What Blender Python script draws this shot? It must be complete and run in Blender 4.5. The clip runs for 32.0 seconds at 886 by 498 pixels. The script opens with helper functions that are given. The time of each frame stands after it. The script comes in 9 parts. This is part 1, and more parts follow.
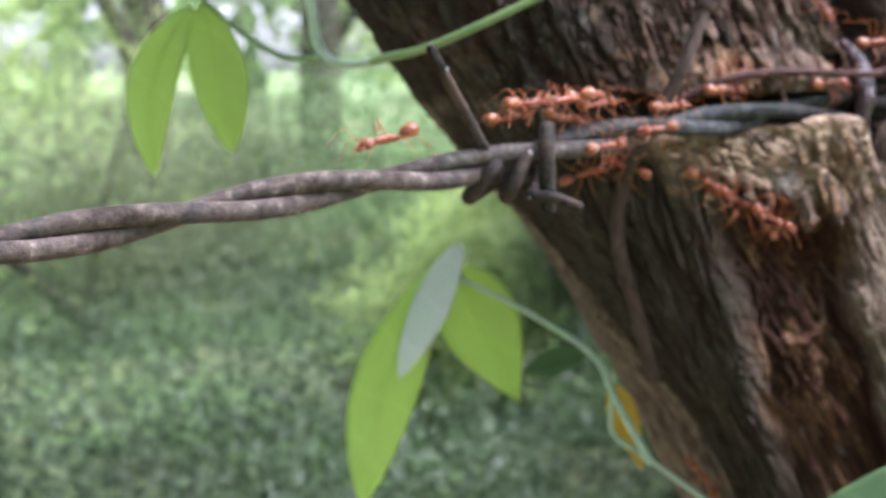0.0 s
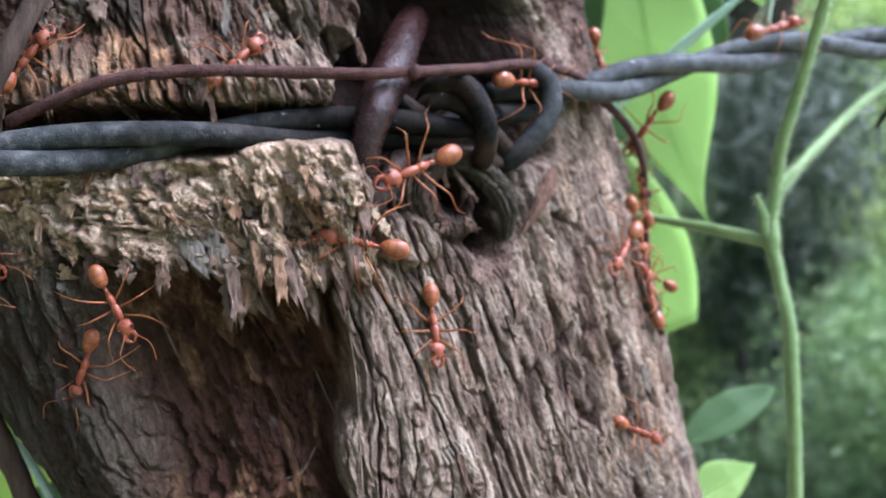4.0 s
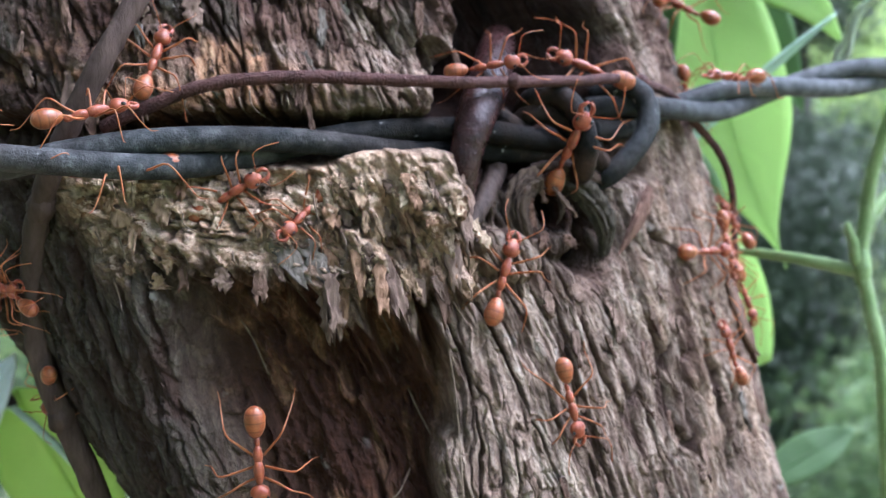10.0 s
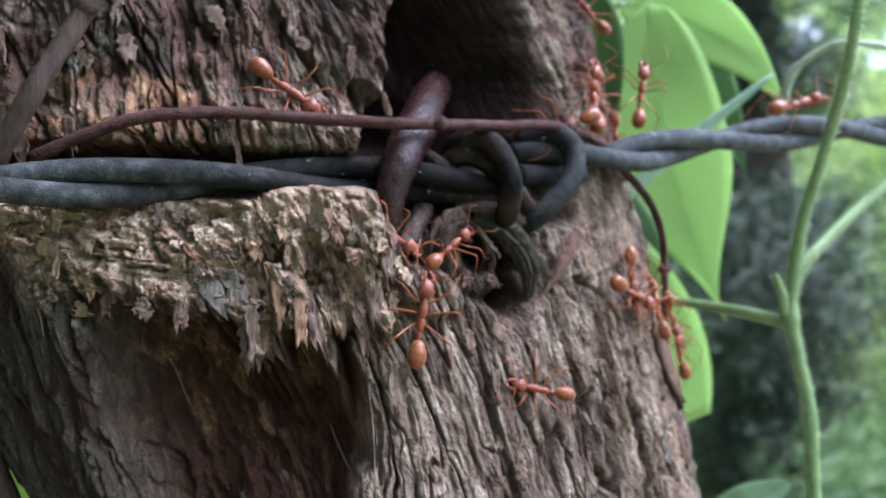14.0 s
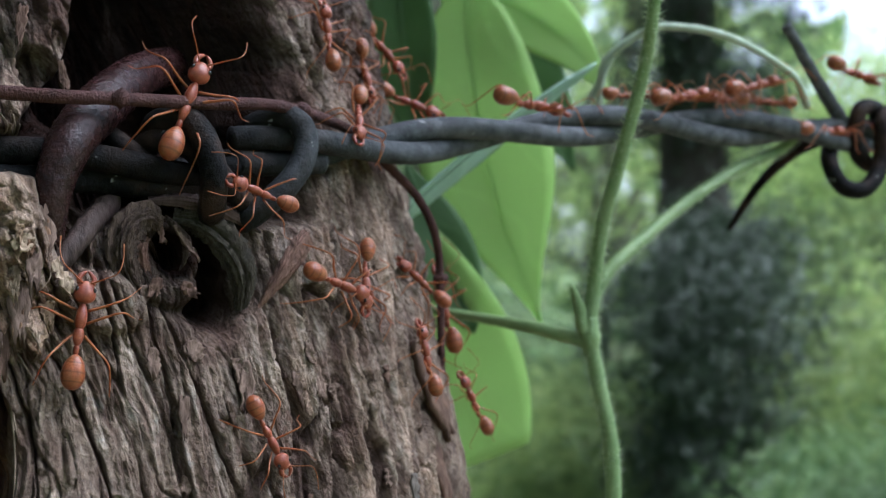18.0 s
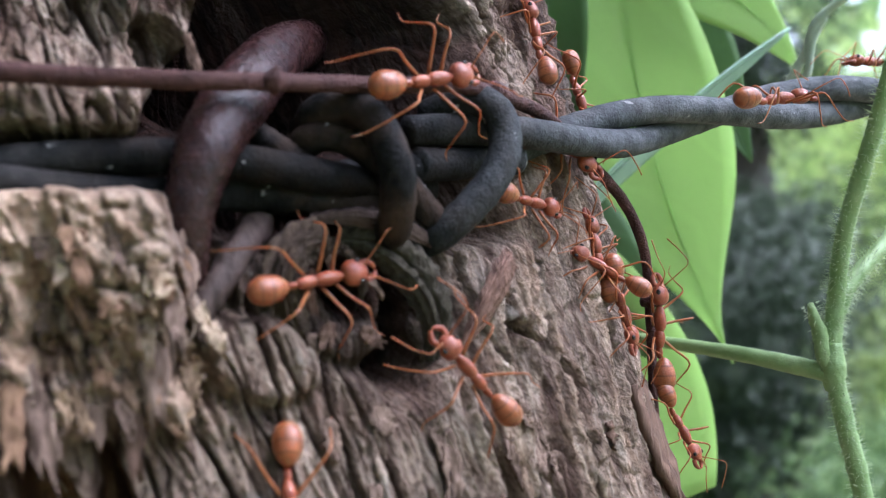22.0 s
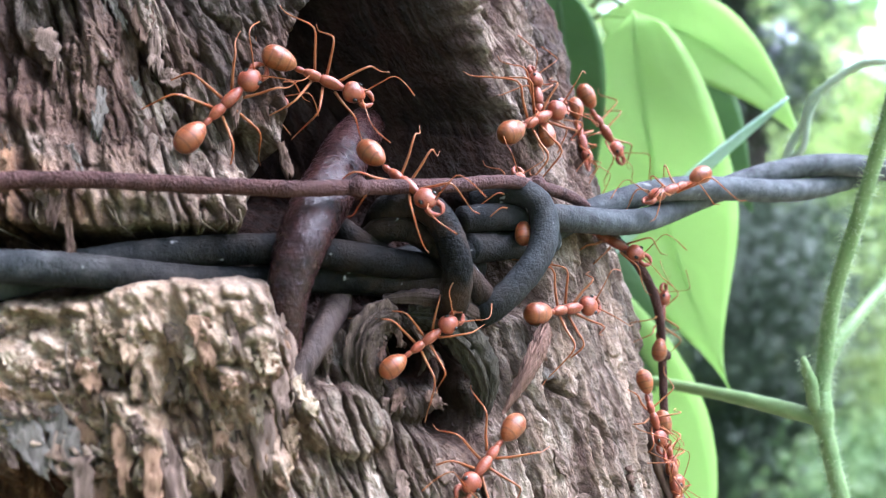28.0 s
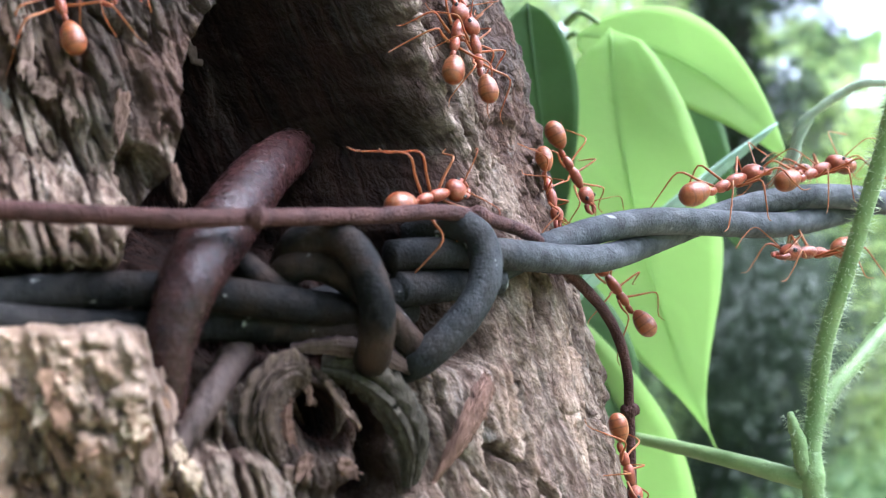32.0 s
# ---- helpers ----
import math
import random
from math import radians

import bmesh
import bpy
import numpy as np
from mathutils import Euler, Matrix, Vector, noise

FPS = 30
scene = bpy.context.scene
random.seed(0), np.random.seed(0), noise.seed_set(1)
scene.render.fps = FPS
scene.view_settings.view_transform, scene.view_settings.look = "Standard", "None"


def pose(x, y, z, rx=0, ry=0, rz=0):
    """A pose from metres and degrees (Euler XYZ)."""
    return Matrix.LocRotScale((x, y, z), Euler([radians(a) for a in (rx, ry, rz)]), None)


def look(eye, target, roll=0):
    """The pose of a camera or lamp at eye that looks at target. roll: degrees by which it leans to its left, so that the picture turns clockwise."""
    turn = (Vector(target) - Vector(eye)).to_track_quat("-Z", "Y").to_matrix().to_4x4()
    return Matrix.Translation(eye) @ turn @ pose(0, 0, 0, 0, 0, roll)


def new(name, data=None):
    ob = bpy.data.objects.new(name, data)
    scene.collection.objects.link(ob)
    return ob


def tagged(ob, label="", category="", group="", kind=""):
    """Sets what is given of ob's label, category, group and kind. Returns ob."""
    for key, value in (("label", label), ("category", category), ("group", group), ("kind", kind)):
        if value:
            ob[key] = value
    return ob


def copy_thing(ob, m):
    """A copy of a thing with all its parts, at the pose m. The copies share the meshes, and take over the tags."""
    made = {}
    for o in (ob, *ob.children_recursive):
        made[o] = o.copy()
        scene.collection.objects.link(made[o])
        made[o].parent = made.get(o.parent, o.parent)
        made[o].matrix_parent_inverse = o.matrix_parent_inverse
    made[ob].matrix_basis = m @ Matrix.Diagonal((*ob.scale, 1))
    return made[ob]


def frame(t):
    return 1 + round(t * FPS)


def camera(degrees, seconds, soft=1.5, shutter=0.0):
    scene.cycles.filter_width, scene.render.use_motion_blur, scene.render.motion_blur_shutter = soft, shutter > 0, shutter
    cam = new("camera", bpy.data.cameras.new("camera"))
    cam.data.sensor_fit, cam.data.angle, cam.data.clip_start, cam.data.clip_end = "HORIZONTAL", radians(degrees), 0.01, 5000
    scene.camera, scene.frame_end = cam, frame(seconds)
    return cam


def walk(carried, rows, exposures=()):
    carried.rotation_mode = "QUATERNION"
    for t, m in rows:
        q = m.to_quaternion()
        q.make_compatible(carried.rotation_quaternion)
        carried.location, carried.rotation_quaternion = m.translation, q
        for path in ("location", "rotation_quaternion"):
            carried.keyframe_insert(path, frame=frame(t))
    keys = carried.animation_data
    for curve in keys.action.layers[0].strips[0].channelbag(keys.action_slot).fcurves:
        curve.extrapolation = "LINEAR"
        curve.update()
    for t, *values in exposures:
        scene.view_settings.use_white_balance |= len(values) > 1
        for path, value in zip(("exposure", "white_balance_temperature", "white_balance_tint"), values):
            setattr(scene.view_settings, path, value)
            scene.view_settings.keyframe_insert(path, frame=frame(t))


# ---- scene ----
cam = camera(38.7, 32.0, 1.2)
METRES, EYE, TILT, LEAN, TURN = 0.30, 1.0, -8.0, 0.0, 0.0
ROWS = [
    (0.0, 0.0, 0.0, 0.0, 0.0, 0.0, -0.0),
    (0.5, 0.0946, 0.0606, 0.0253, 0.62, 0.44, 0.24),
    (1.0, 0.1344, 0.1034, 0.049, 0.82, 0.83, 0.14),
    (1.5, 0.1561, 0.1633, 0.0581, 0.89, 0.38, 0.34),
    (2.0, 0.2157, 0.1926, 0.0487, 3.36, -0.05, 0.55),
    (2.5, 0.2385, 0.1938, 0.0264, 6.53, 0.57, -0.04),
    (3.0, 0.2535, 0.2262, 0.0232, 7.62, 1.05, -0.52),
    (3.5, 0.2604, 0.2258, 0.0202, 7.91, 1.5, -0.48),
    (5.5, 0.2545, 0.2328, 0.0187, 7.78, 2.61, -0.51),
    (6.0, 0.2473, 0.2447, 0.0099, 7.78, 2.91, -0.39),
    (6.5, 0.2532, 0.2437, 0.0131, 7.75, 2.95, -0.53),
    (7.0, 0.2476, 0.2458, 0.0082, 7.9, 3.23, -0.56),
    (7.5, 0.2485, 0.2529, -0.0016, 8.2, 4.0, -0.37),
    (8.0, 0.2398, 0.2498, 0.0051, 8.12, 4.13, -0.5),
    (8.5, 0.2302, 0.2366, 0.013, 8.13, 4.64, -0.44),
    (9.0, 0.2278, 0.2311, 0.0116, 8.34, 4.92, -0.65),
    (9.5, 0.231, 0.2347, 0.0079, 8.38, 5.16, -0.69),
    (10.0, 0.235, 0.2356, 0.0037, 8.5, 5.07, -0.86),
    (10.5, 0.2425, 0.2451, -0.0044, 8.33, 5.35, -0.84),
    (11.0, 0.2464, 0.2489, -0.0079, 8.22, 5.78, -1.07),
    (11.5, 0.246, 0.2429, -0.0061, 8.07, 6.25, -1.54),
    (12.0, 0.2524, 0.2404, -0.0059, 7.82, 7.17, -1.84),
    (12.5, 0.2538, 0.2344, 0.0002, 7.68, 7.66, -1.95),
    (13.0, 0.2513, 0.234, 0.0058, 7.58, 7.96, -2.1),
    (13.5, 0.2535, 0.2315, -0.0009, 7.61, 8.05, -2.04),
    (15.5, 0.2452, 0.2413, -0.005, 6.85, 7.72, -2.14),
    (16.0, 0.2626, 0.2516, -0.0043, 6.51, 7.9, -2.05),
    (16.5, 0.2794, 0.2657, -0.0035, 6.19, 8.28, -1.93),
    (17.0, 0.2912, 0.2752, 0.0009, 5.98, 8.61, -1.85),
    (17.5, 0.2898, 0.2851, 0.0051, 5.74, 8.71, -1.92),
    (18.0, 0.3059, 0.2993, 0.0024, 5.05, 9.01, -1.99),
    (18.5, 0.3053, 0.3267, 0.0124, 4.33, 9.61, -1.59),
    (19.0, 0.2992, 0.3569, 0.0065, 3.8, 9.98, -1.44),
    (19.5, 0.2877, 0.3828, 0.0028, 3.68, 10.16, -1.5),
    (20.0, 0.2876, 0.3841, 0.0095, 3.68, 10.2, -1.52),
    (20.5, 0.2845, 0.3811, 0.0262, 5.69, 9.43, -0.78),
    (21.0, 0.2751, 0.3849, 0.0225, 6.77, 8.84, -0.36),
    (21.5, 0.2614, 0.3835, 0.0196, 6.89, 8.85, -0.35),
    (22.0, 0.2575, 0.3729, 0.0199, 7.01, 8.67, -0.47),
    (22.5, 0.2569, 0.3637, 0.0272, 7.09, 8.27, -0.83),
    (23.0, 0.2483, 0.3586, 0.0257, 6.92, 8.22, -0.83),
    (23.5, 0.2525, 0.3508, 0.0275, 6.84, 8.17, -0.89),
    (24.0, 0.2505, 0.34, 0.0334, 6.94, 7.95, -0.94),
    (24.5, 0.2499, 0.334, 0.0273, 7.01, 7.85, -1.01),
    (26.5, 0.2543, 0.3182, 0.0257, 6.92, 8.09, -0.75),
    (27.0, 0.2501, 0.3174, 0.0205, 6.88, 7.98, -0.87),
    (27.5, 0.2543, 0.3212, 0.0353, 6.67, 8.1, -1.26),
    (28.0, 0.251, 0.3268, 0.0311, 6.74, 8.33, -1.16),
    (28.5, 0.2508, 0.3354, 0.0289, 6.85, 8.26, -1.22),
    (29.0, 0.2581, 0.3483, 0.0278, 6.91, 8.24, -1.29),
    (29.5, 0.2593, 0.349, 0.0306, 6.91, 8.14, -1.32),
    (30.0, 0.2618, 0.357, 0.0276, 6.74, 8.24, -1.34),
    (30.5, 0.2584, 0.3768, 0.0247, 6.69, 8.38, -1.47),
    (31.0, 0.2609, 0.3787, 0.0348, 6.56, 8.21, -1.55),
    (31.5, 0.2613, 0.3738, 0.0367, 6.69, 8.65, -1.63),
    (32.0, 0.2617, 0.3672, 0.0387, 6.83, 9.83, -1.55),
]
EXPOSURES = [
    (0.0, 3.05, 5550, 24), (1.0, 2.75, 5350, 27), (2.0, 2.6, 5350, 26), (3.0, 2.85, 5200, 23), (10.0, 2.95, 5100, 21), (13.0, 2.65, 5100, 20), (16.0, 2.5, 5150, 20), (17.0, 2.1, 5200, 17), (18.0, 1.9, 5200, 15),
    (19.5, 1.72, 5200, 15), (20.3, 1.78, 5250, 16), (21.0, 2.4, 5250, 21), (22.0, 2.6, 5250, 23), (23.0, 3.25, 5150, 22), (27.0, 3.4, 5100, 21), (30.0, 3.15, 5150, 20), (32.0, 3.15, 5200, 19)]
walk(cam, [(t, pose(0, 0, EYE, TILT, LEAN, TURN) @ pose(METRES * x, METRES * y, METRES * z, 90 + pitch, roll, yaw)) for t, x, y, z, yaw, pitch, roll in ROWS], EXPOSURES)
cam.data.dof.use_dof = True
cam.data.dof.focus_distance = 0.087
cam.data.dof.aperture_fstop = 60.0

# ---- light ----
SUN_EL, SUN_AZ = 60.0, 86.0  # degrees; azimuth from +y towards +x
world = bpy.data.worlds.new("sky")
scene.world = world
world.use_nodes = True
wn = world.node_tree
wn.nodes.clear()
sky = wn.nodes.new("ShaderNodeTexSky")
sky.sky_type, sky.sun_disc = "NISHITA", False
sky.sun_elevation, sky.sun_rotation = radians(SUN_EL), radians(SUN_AZ)
sky.dust_density, sky.air_density, sky.ozone_density = 4.0, 1.0, 1.0
bg = wn.nodes.new("ShaderNodeBackground")
bg.inputs["Strength"].default_value = 0.15
wout = wn.nodes.new("ShaderNodeOutputWorld")
grey = wn.nodes.new("ShaderNodeRGBToBW")
veil = wn.nodes.new("ShaderNodeMix")
veil.data_type = "RGBA"
veil.inputs[0].default_value = 0.75
wn.links.new(sky.outputs[0], grey.inputs[0])
wn.links.new(sky.outputs[0], veil.inputs[6])
wn.links.new(grey.outputs[0], veil.inputs[7])
wn.links.new(veil.outputs[2], bg.inputs["Color"])
wn.links.new(bg.outputs[0], wout.inputs[0])
sun = new("sun", bpy.data.lights.new("sun", "SUN"))
sun.data.energy, sun.data.angle, sun.data.color = 3.4, radians(50), (1.0, 0.96, 0.9)
sun_dir = Vector((math.sin(radians(SUN_AZ)) * math.cos(radians(SUN_EL)), math.cos(radians(SUN_AZ)) * math.cos(radians(SUN_EL)), math.sin(radians(SUN_EL))))
sun.matrix_world = look(sun_dir * 20, (0, 0, 0))

MM = 0.001


# ---- materials ----
class Nodes:
    """A short way to write a node tree."""

    def __init__(self, name):
        self.m = bpy.data.materials.new(name)
        self.m.use_nodes = True
        self.t = self.m.node_tree
        self.t.nodes.clear()
        self.out = self.t.nodes.new("ShaderNodeOutputMaterial")
        self.coord = self.t.nodes.new("ShaderNodeTexCoord").outputs["Object"]

    def put(self, socket, value):
        if hasattr(value, "links"):
            self.t.links.new(value, socket)
        elif isinstance(value, tuple) and len(value) == 3 and socket.type == "RGBA":
            socket.default_value = (*value, 1)
        else:
            socket.default_value = value

    def scaled(self, sx, sy, sz):
        n = self.t.nodes.new("ShaderNodeMapping")
        self.put(n.inputs["Vector"], self.coord)
        n.inputs["Scale"].default_value = (sx, sy, sz)
        return n.outputs[0]

    def noise(self, scale, detail=4.0, rough=0.6, vector=None, distort=0.0):
        n = self.t.nodes.new("ShaderNodeTexNoise")
        self.put(n.inputs["Vector"], vector or self.coord)
        n.inputs["Scale"].default_value, n.inputs["Detail"].default_value = scale, detail
        n.inputs["Roughness"].default_value, n.inputs["Distortion"].default_value = rough, distort
        return n.outputs["Fac"]

    def ramp(self, fac, stops):
        n = self.t.nodes.new("ShaderNodeValToRGB")
        self.put(n.inputs[0], fac)
        e = n.color_ramp.elements
        while len(e) < len(stops):
            e.new(0.5)
        for el, (p, c) in zip(e, stops):
            el.position, el.color = p, (*c, 1) if isinstance(c, tuple) else (c, c, c, 1)
        return n.outputs[0]

    def mix(self, fac, a, b, how="MIX"):
        n = self.t.nodes.new("ShaderNodeMix")
        n.data_type, n.blend_type = "RGBA", how
        self.put(n.inputs[0], fac), self.put(n.inputs[6], a), self.put(n.inputs[7], b)
        return n.outputs[2]

    def maths(self, how, a, b=0.5):
        n = self.t.nodes.new("ShaderNodeMath")
        n.operation = how
        self.put(n.inputs[0], a), self.put(n.inputs[1], b)
        return n.outputs[0]

    def attribute(self, name):
        n = self.t.nodes.new("ShaderNodeAttribute")
        n.attribute_name = name
        return n.outputs["Fac"]

    def warped(self, sx, sy, sz, scale, amount):
        """Coordinates stretched and then bent by noise."""
        w = self.t.nodes.new("ShaderNodeTexNoise")
        self.put(w.inputs["Vector"], self.coord)
        w.inputs["Scale"].default_value, w.inputs["Detail"].default_value = scale, 3.0
        m = self.t.nodes.new("ShaderNodeVectorMath")
        m.operation = "MULTIPLY_ADD"
        self.put(m.inputs[0], w.outputs["Color"])
        m.inputs[1].default_value = (amount, amount, amount)
        self.put(m.inputs[2], self.scaled(sx, sy, sz))
        return m.outputs[0]

    def seams(self, scale, vector, width):
        """1 along the seams between irregular cells, 0 inside them."""
        v = self.t.nodes.new("ShaderNodeTexVoronoi")
        v.feature = "DISTANCE_TO_EDGE"
        self.put(v.inputs["Vector"], vector)
        v.inputs["Scale"].default_value = scale
        return self.ramp(v.outputs["Distance"], [(0.0, 1.0), (width * 0.35, 0.7), (width, 0.0)])

    def random(self):
        return self.t.nodes.new("ShaderNodeObjectInfo").outputs["Random"]

    def island(self):
        return self.t.nodes.new("ShaderNodeNewGeometry").outputs["Random Per Island"]

    def bump(self, height, distance, strength=1.0):
        n = self.t.nodes.new("ShaderNodeBump")
        self.put(n.inputs["Height"], height)
        n.inputs["Distance"].default_value, n.inputs["Strength"].default_value = distance, strength
        return n.outputs[0]

    def surface(self, color, rough=0.6, normal=None, metal=0.0, spec=0.5, sub=0.0, glow_through=0.0, through_color=None, coat=0.0):
        p = self.t.nodes.new("ShaderNodeBsdfPrincipled")
        self.put(p.inputs["Base Color"], color), self.put(p.inputs["Roughness"], rough), self.put(p.inputs["Metallic"], metal)
        self.put(p.inputs["Specular IOR Level"], spec)
        self.put(p.inputs["Coat Weight"], coat)
        if normal is not None:
            self.put(p.inputs["Normal"], normal)
        if sub:
            p.inputs["Subsurface Weight"].default_value = sub
            p.inputs["Subsurface Radius"].default_value = (1.0, 0.35, 0.2)
            p.inputs["Subsurface Scale"].default_value = 0.0004
        last = p.outputs[0]
        if glow_through:
            tr = self.t.nodes.new("ShaderNodeBsdfTranslucent")
            self.put(tr.inputs["Color"], through_color or color)
            mx = self.t.nodes.new("ShaderNodeMixShader")
            mx.inputs[0].default_value = glow_through
            self.t.links.new(last, mx.inputs[1]), self.t.links.new(tr.outputs[0], mx.inputs[2])
            last = mx.outputs[0]
        self.t.links.new(last, self.out.inputs[0])
        return self.m


def bark_material():
    n = Nodes("bark")
    # the grain follows the trunk's lean
    place, grain = n.t.nodes.new("ShaderNodeSeparateXYZ"), n.t.nodes.new("ShaderNodeCombineXYZ")
    n.put(place.inputs[0], n.coord)
    n.put(grain.inputs[0], n.maths("ADD", place.outputs[0], n.maths("MULTIPLY", place.outputs[2], 0.48)))
    n.put(grain.inputs[1], n.maths("SUBTRACT", place.outputs[1], n.maths("MULTIPLY", place.outputs[2], 0.33)))
    n.put(grain.inputs[2], place.outputs[2])
    n.coord = grain.outputs[0]
    fine, mid, big = n.noise(2600, 5, 0.7), n.noise(900, 6, 0.68, n.scaled(1, 1, 0.16)), n.noise(140, 3)
    mid = n.mix(n.attribute("pale"), mid, n.noise(800, 6, 0.7, None, 0.6))
    grey = n.ramp(mid, [(0.28, (0.066, 0.042, 0.030)), (0.42, (0.178, 0.126, 0.088)), (0.54, (0.315, 0.243, 0.178)), (0.70, (0.47, 0.40, 0.315))])
    grey = n.mix(n.ramp(big, [(0.4, 0.0), (0.65, 0.45)]), grey, (0.18, 0.117, 0.090))
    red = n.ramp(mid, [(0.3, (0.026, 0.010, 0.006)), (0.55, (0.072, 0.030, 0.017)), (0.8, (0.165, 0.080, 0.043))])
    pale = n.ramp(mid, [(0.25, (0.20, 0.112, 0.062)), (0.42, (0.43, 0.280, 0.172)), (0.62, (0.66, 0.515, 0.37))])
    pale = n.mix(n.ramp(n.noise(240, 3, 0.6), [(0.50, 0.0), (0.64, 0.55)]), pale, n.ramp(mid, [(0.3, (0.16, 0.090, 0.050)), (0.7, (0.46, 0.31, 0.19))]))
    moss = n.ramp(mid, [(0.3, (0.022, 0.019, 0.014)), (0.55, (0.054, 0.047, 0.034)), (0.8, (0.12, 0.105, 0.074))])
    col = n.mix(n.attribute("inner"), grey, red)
    col = n.mix(n.attribute("moss_dark"), col, moss)
    col = n.mix(n.attribute("pale"), col, pale)
    col = n.mix(n.attribute("ochre"), col, n.ramp(mid, [(0.3, (0.100, 0.044, 0.021)), (0.5, (0.28, 0.146, 0.070)), (0.7, (0.50, 0.34, 0.19))]))
    # red-brown inner bark in the cracks, with crevice shade put into the colour
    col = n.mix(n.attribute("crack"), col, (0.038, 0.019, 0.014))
    col = n.mix(0.6, col, n.ramp(fine, [(0.34, 0.2), (0.66, 0.8)]), "OVERLAY")
    lichen = n.maths("MULTIPLY", n.maths("SUBTRACT", 1.0, n.attribute("pale")), n.ramp(n.noise(420, 3), [(0.62, 0.0), (0.7, 1.0)]))
    lichen = n.maths("MULTIPLY", lichen, n.ramp(n.noise(90, 2), [(0.5, 0.0), (0.62, 0.6)]))
    col = n.mix(lichen, col, (0.30, 0.29, 0.25))
    # near-black of rotten wood, with the shade of the recesses put into it
    col = n.mix(n.attribute("rot_shade"), col, n.ramp(mid, [(0.3, (0.006, 0.005, 0.005)), (0.7, (0.020, 0.015, 0.013))]))
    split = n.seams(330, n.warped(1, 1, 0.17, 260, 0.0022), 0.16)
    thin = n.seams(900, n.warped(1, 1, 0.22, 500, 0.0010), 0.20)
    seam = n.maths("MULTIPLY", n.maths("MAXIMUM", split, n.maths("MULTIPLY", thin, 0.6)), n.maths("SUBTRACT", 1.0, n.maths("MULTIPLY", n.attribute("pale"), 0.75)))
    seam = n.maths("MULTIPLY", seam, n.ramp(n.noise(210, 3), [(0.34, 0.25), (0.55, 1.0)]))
    # seams between plates darkened likewise, crevice shade in their red-brown
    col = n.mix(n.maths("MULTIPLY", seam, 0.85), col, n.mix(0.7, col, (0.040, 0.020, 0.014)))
    height = n.maths("ADD", n.maths("MULTIPLY", mid, n.maths("ADD", 1.0, n.attribute("pale"))), n.maths("MULTIPLY", fine, 1.1))
    height = n.maths("SUBTRACT", height, n.maths("MULTIPLY", seam, 0.7))
    return n.surface(col, n.ramp(fine, [(0.2, 0.62), (0.8, 0.9)]), n.bump(height, 0.00048, 1.0), spec=n.maths("MULTIPLY", n.maths("SUBTRACT", 1.0, n.attribute("rot_shade")), 0.14))


def wood_piece_material(name, dark, light, rough=0.8, along=0.3, scale=900, relief=0.0003, spec=0.12):
    n = Nodes(name)
    a, b = n.noise(scale, 5, 0.65, n.scaled(1, 1, along)), n.noise(scale * 0.2, 3)
    col = n.ramp(a, [(0.3, dark), (0.7, light)])
    col = n.mix(n.ramp(b, [(0.35, 0.0), (0.7, 0.55)]), col, tuple(c * 0.55 for c in light))
    return n.surface(col, rough, n.bump(a, relief), spec=spec)


def wire_material(name, dark, light, rust, rough, outside=0.0):
    n = Nodes(name)
    a, b, c = n.noise(1500, 5, 0.7), n.noise(260, 4, 0.6), n.noise(5000, 3)
    col = n.ramp(a, [(0.38, dark), (0.64, light)])
    col = n.mix(n.ramp(b, [(0.45, 0.0), (0.68, 0.85)]), col, rust)
    col = n.mix(n.ramp(n.noise(900, 2), [(0.70, 0.0), (0.74, 0.7)]), col, (0.35, 0.34, 0.32))
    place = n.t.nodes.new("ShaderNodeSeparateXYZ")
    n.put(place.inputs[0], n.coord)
    # paler beyond the trunk: the open stretch's light is put into the grey
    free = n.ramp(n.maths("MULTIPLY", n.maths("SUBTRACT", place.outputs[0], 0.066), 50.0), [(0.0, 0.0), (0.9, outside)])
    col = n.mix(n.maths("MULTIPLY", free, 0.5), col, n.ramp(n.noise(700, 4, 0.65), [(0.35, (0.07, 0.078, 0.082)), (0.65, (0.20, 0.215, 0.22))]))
    # paler before the trunk too, skylight put into the grey
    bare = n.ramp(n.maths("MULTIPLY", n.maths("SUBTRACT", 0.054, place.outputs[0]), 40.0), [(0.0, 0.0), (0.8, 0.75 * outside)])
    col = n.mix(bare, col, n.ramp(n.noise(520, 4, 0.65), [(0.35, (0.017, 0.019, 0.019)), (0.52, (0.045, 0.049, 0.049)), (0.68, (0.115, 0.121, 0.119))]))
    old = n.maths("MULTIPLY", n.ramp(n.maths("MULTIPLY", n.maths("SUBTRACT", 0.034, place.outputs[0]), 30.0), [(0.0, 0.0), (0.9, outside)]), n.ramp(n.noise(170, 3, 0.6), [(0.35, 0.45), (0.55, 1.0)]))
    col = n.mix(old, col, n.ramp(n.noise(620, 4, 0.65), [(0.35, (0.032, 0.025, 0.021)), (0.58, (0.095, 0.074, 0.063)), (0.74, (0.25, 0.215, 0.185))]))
    return n.surface(col, n.ramp(a, [(0.3, rough - 0.12), (0.7, rough + 0.12)]), n.bump(n.maths("ADD", a, n.maths("MULTIPLY", c, 0.5)), 0.00016), spec=0.05)


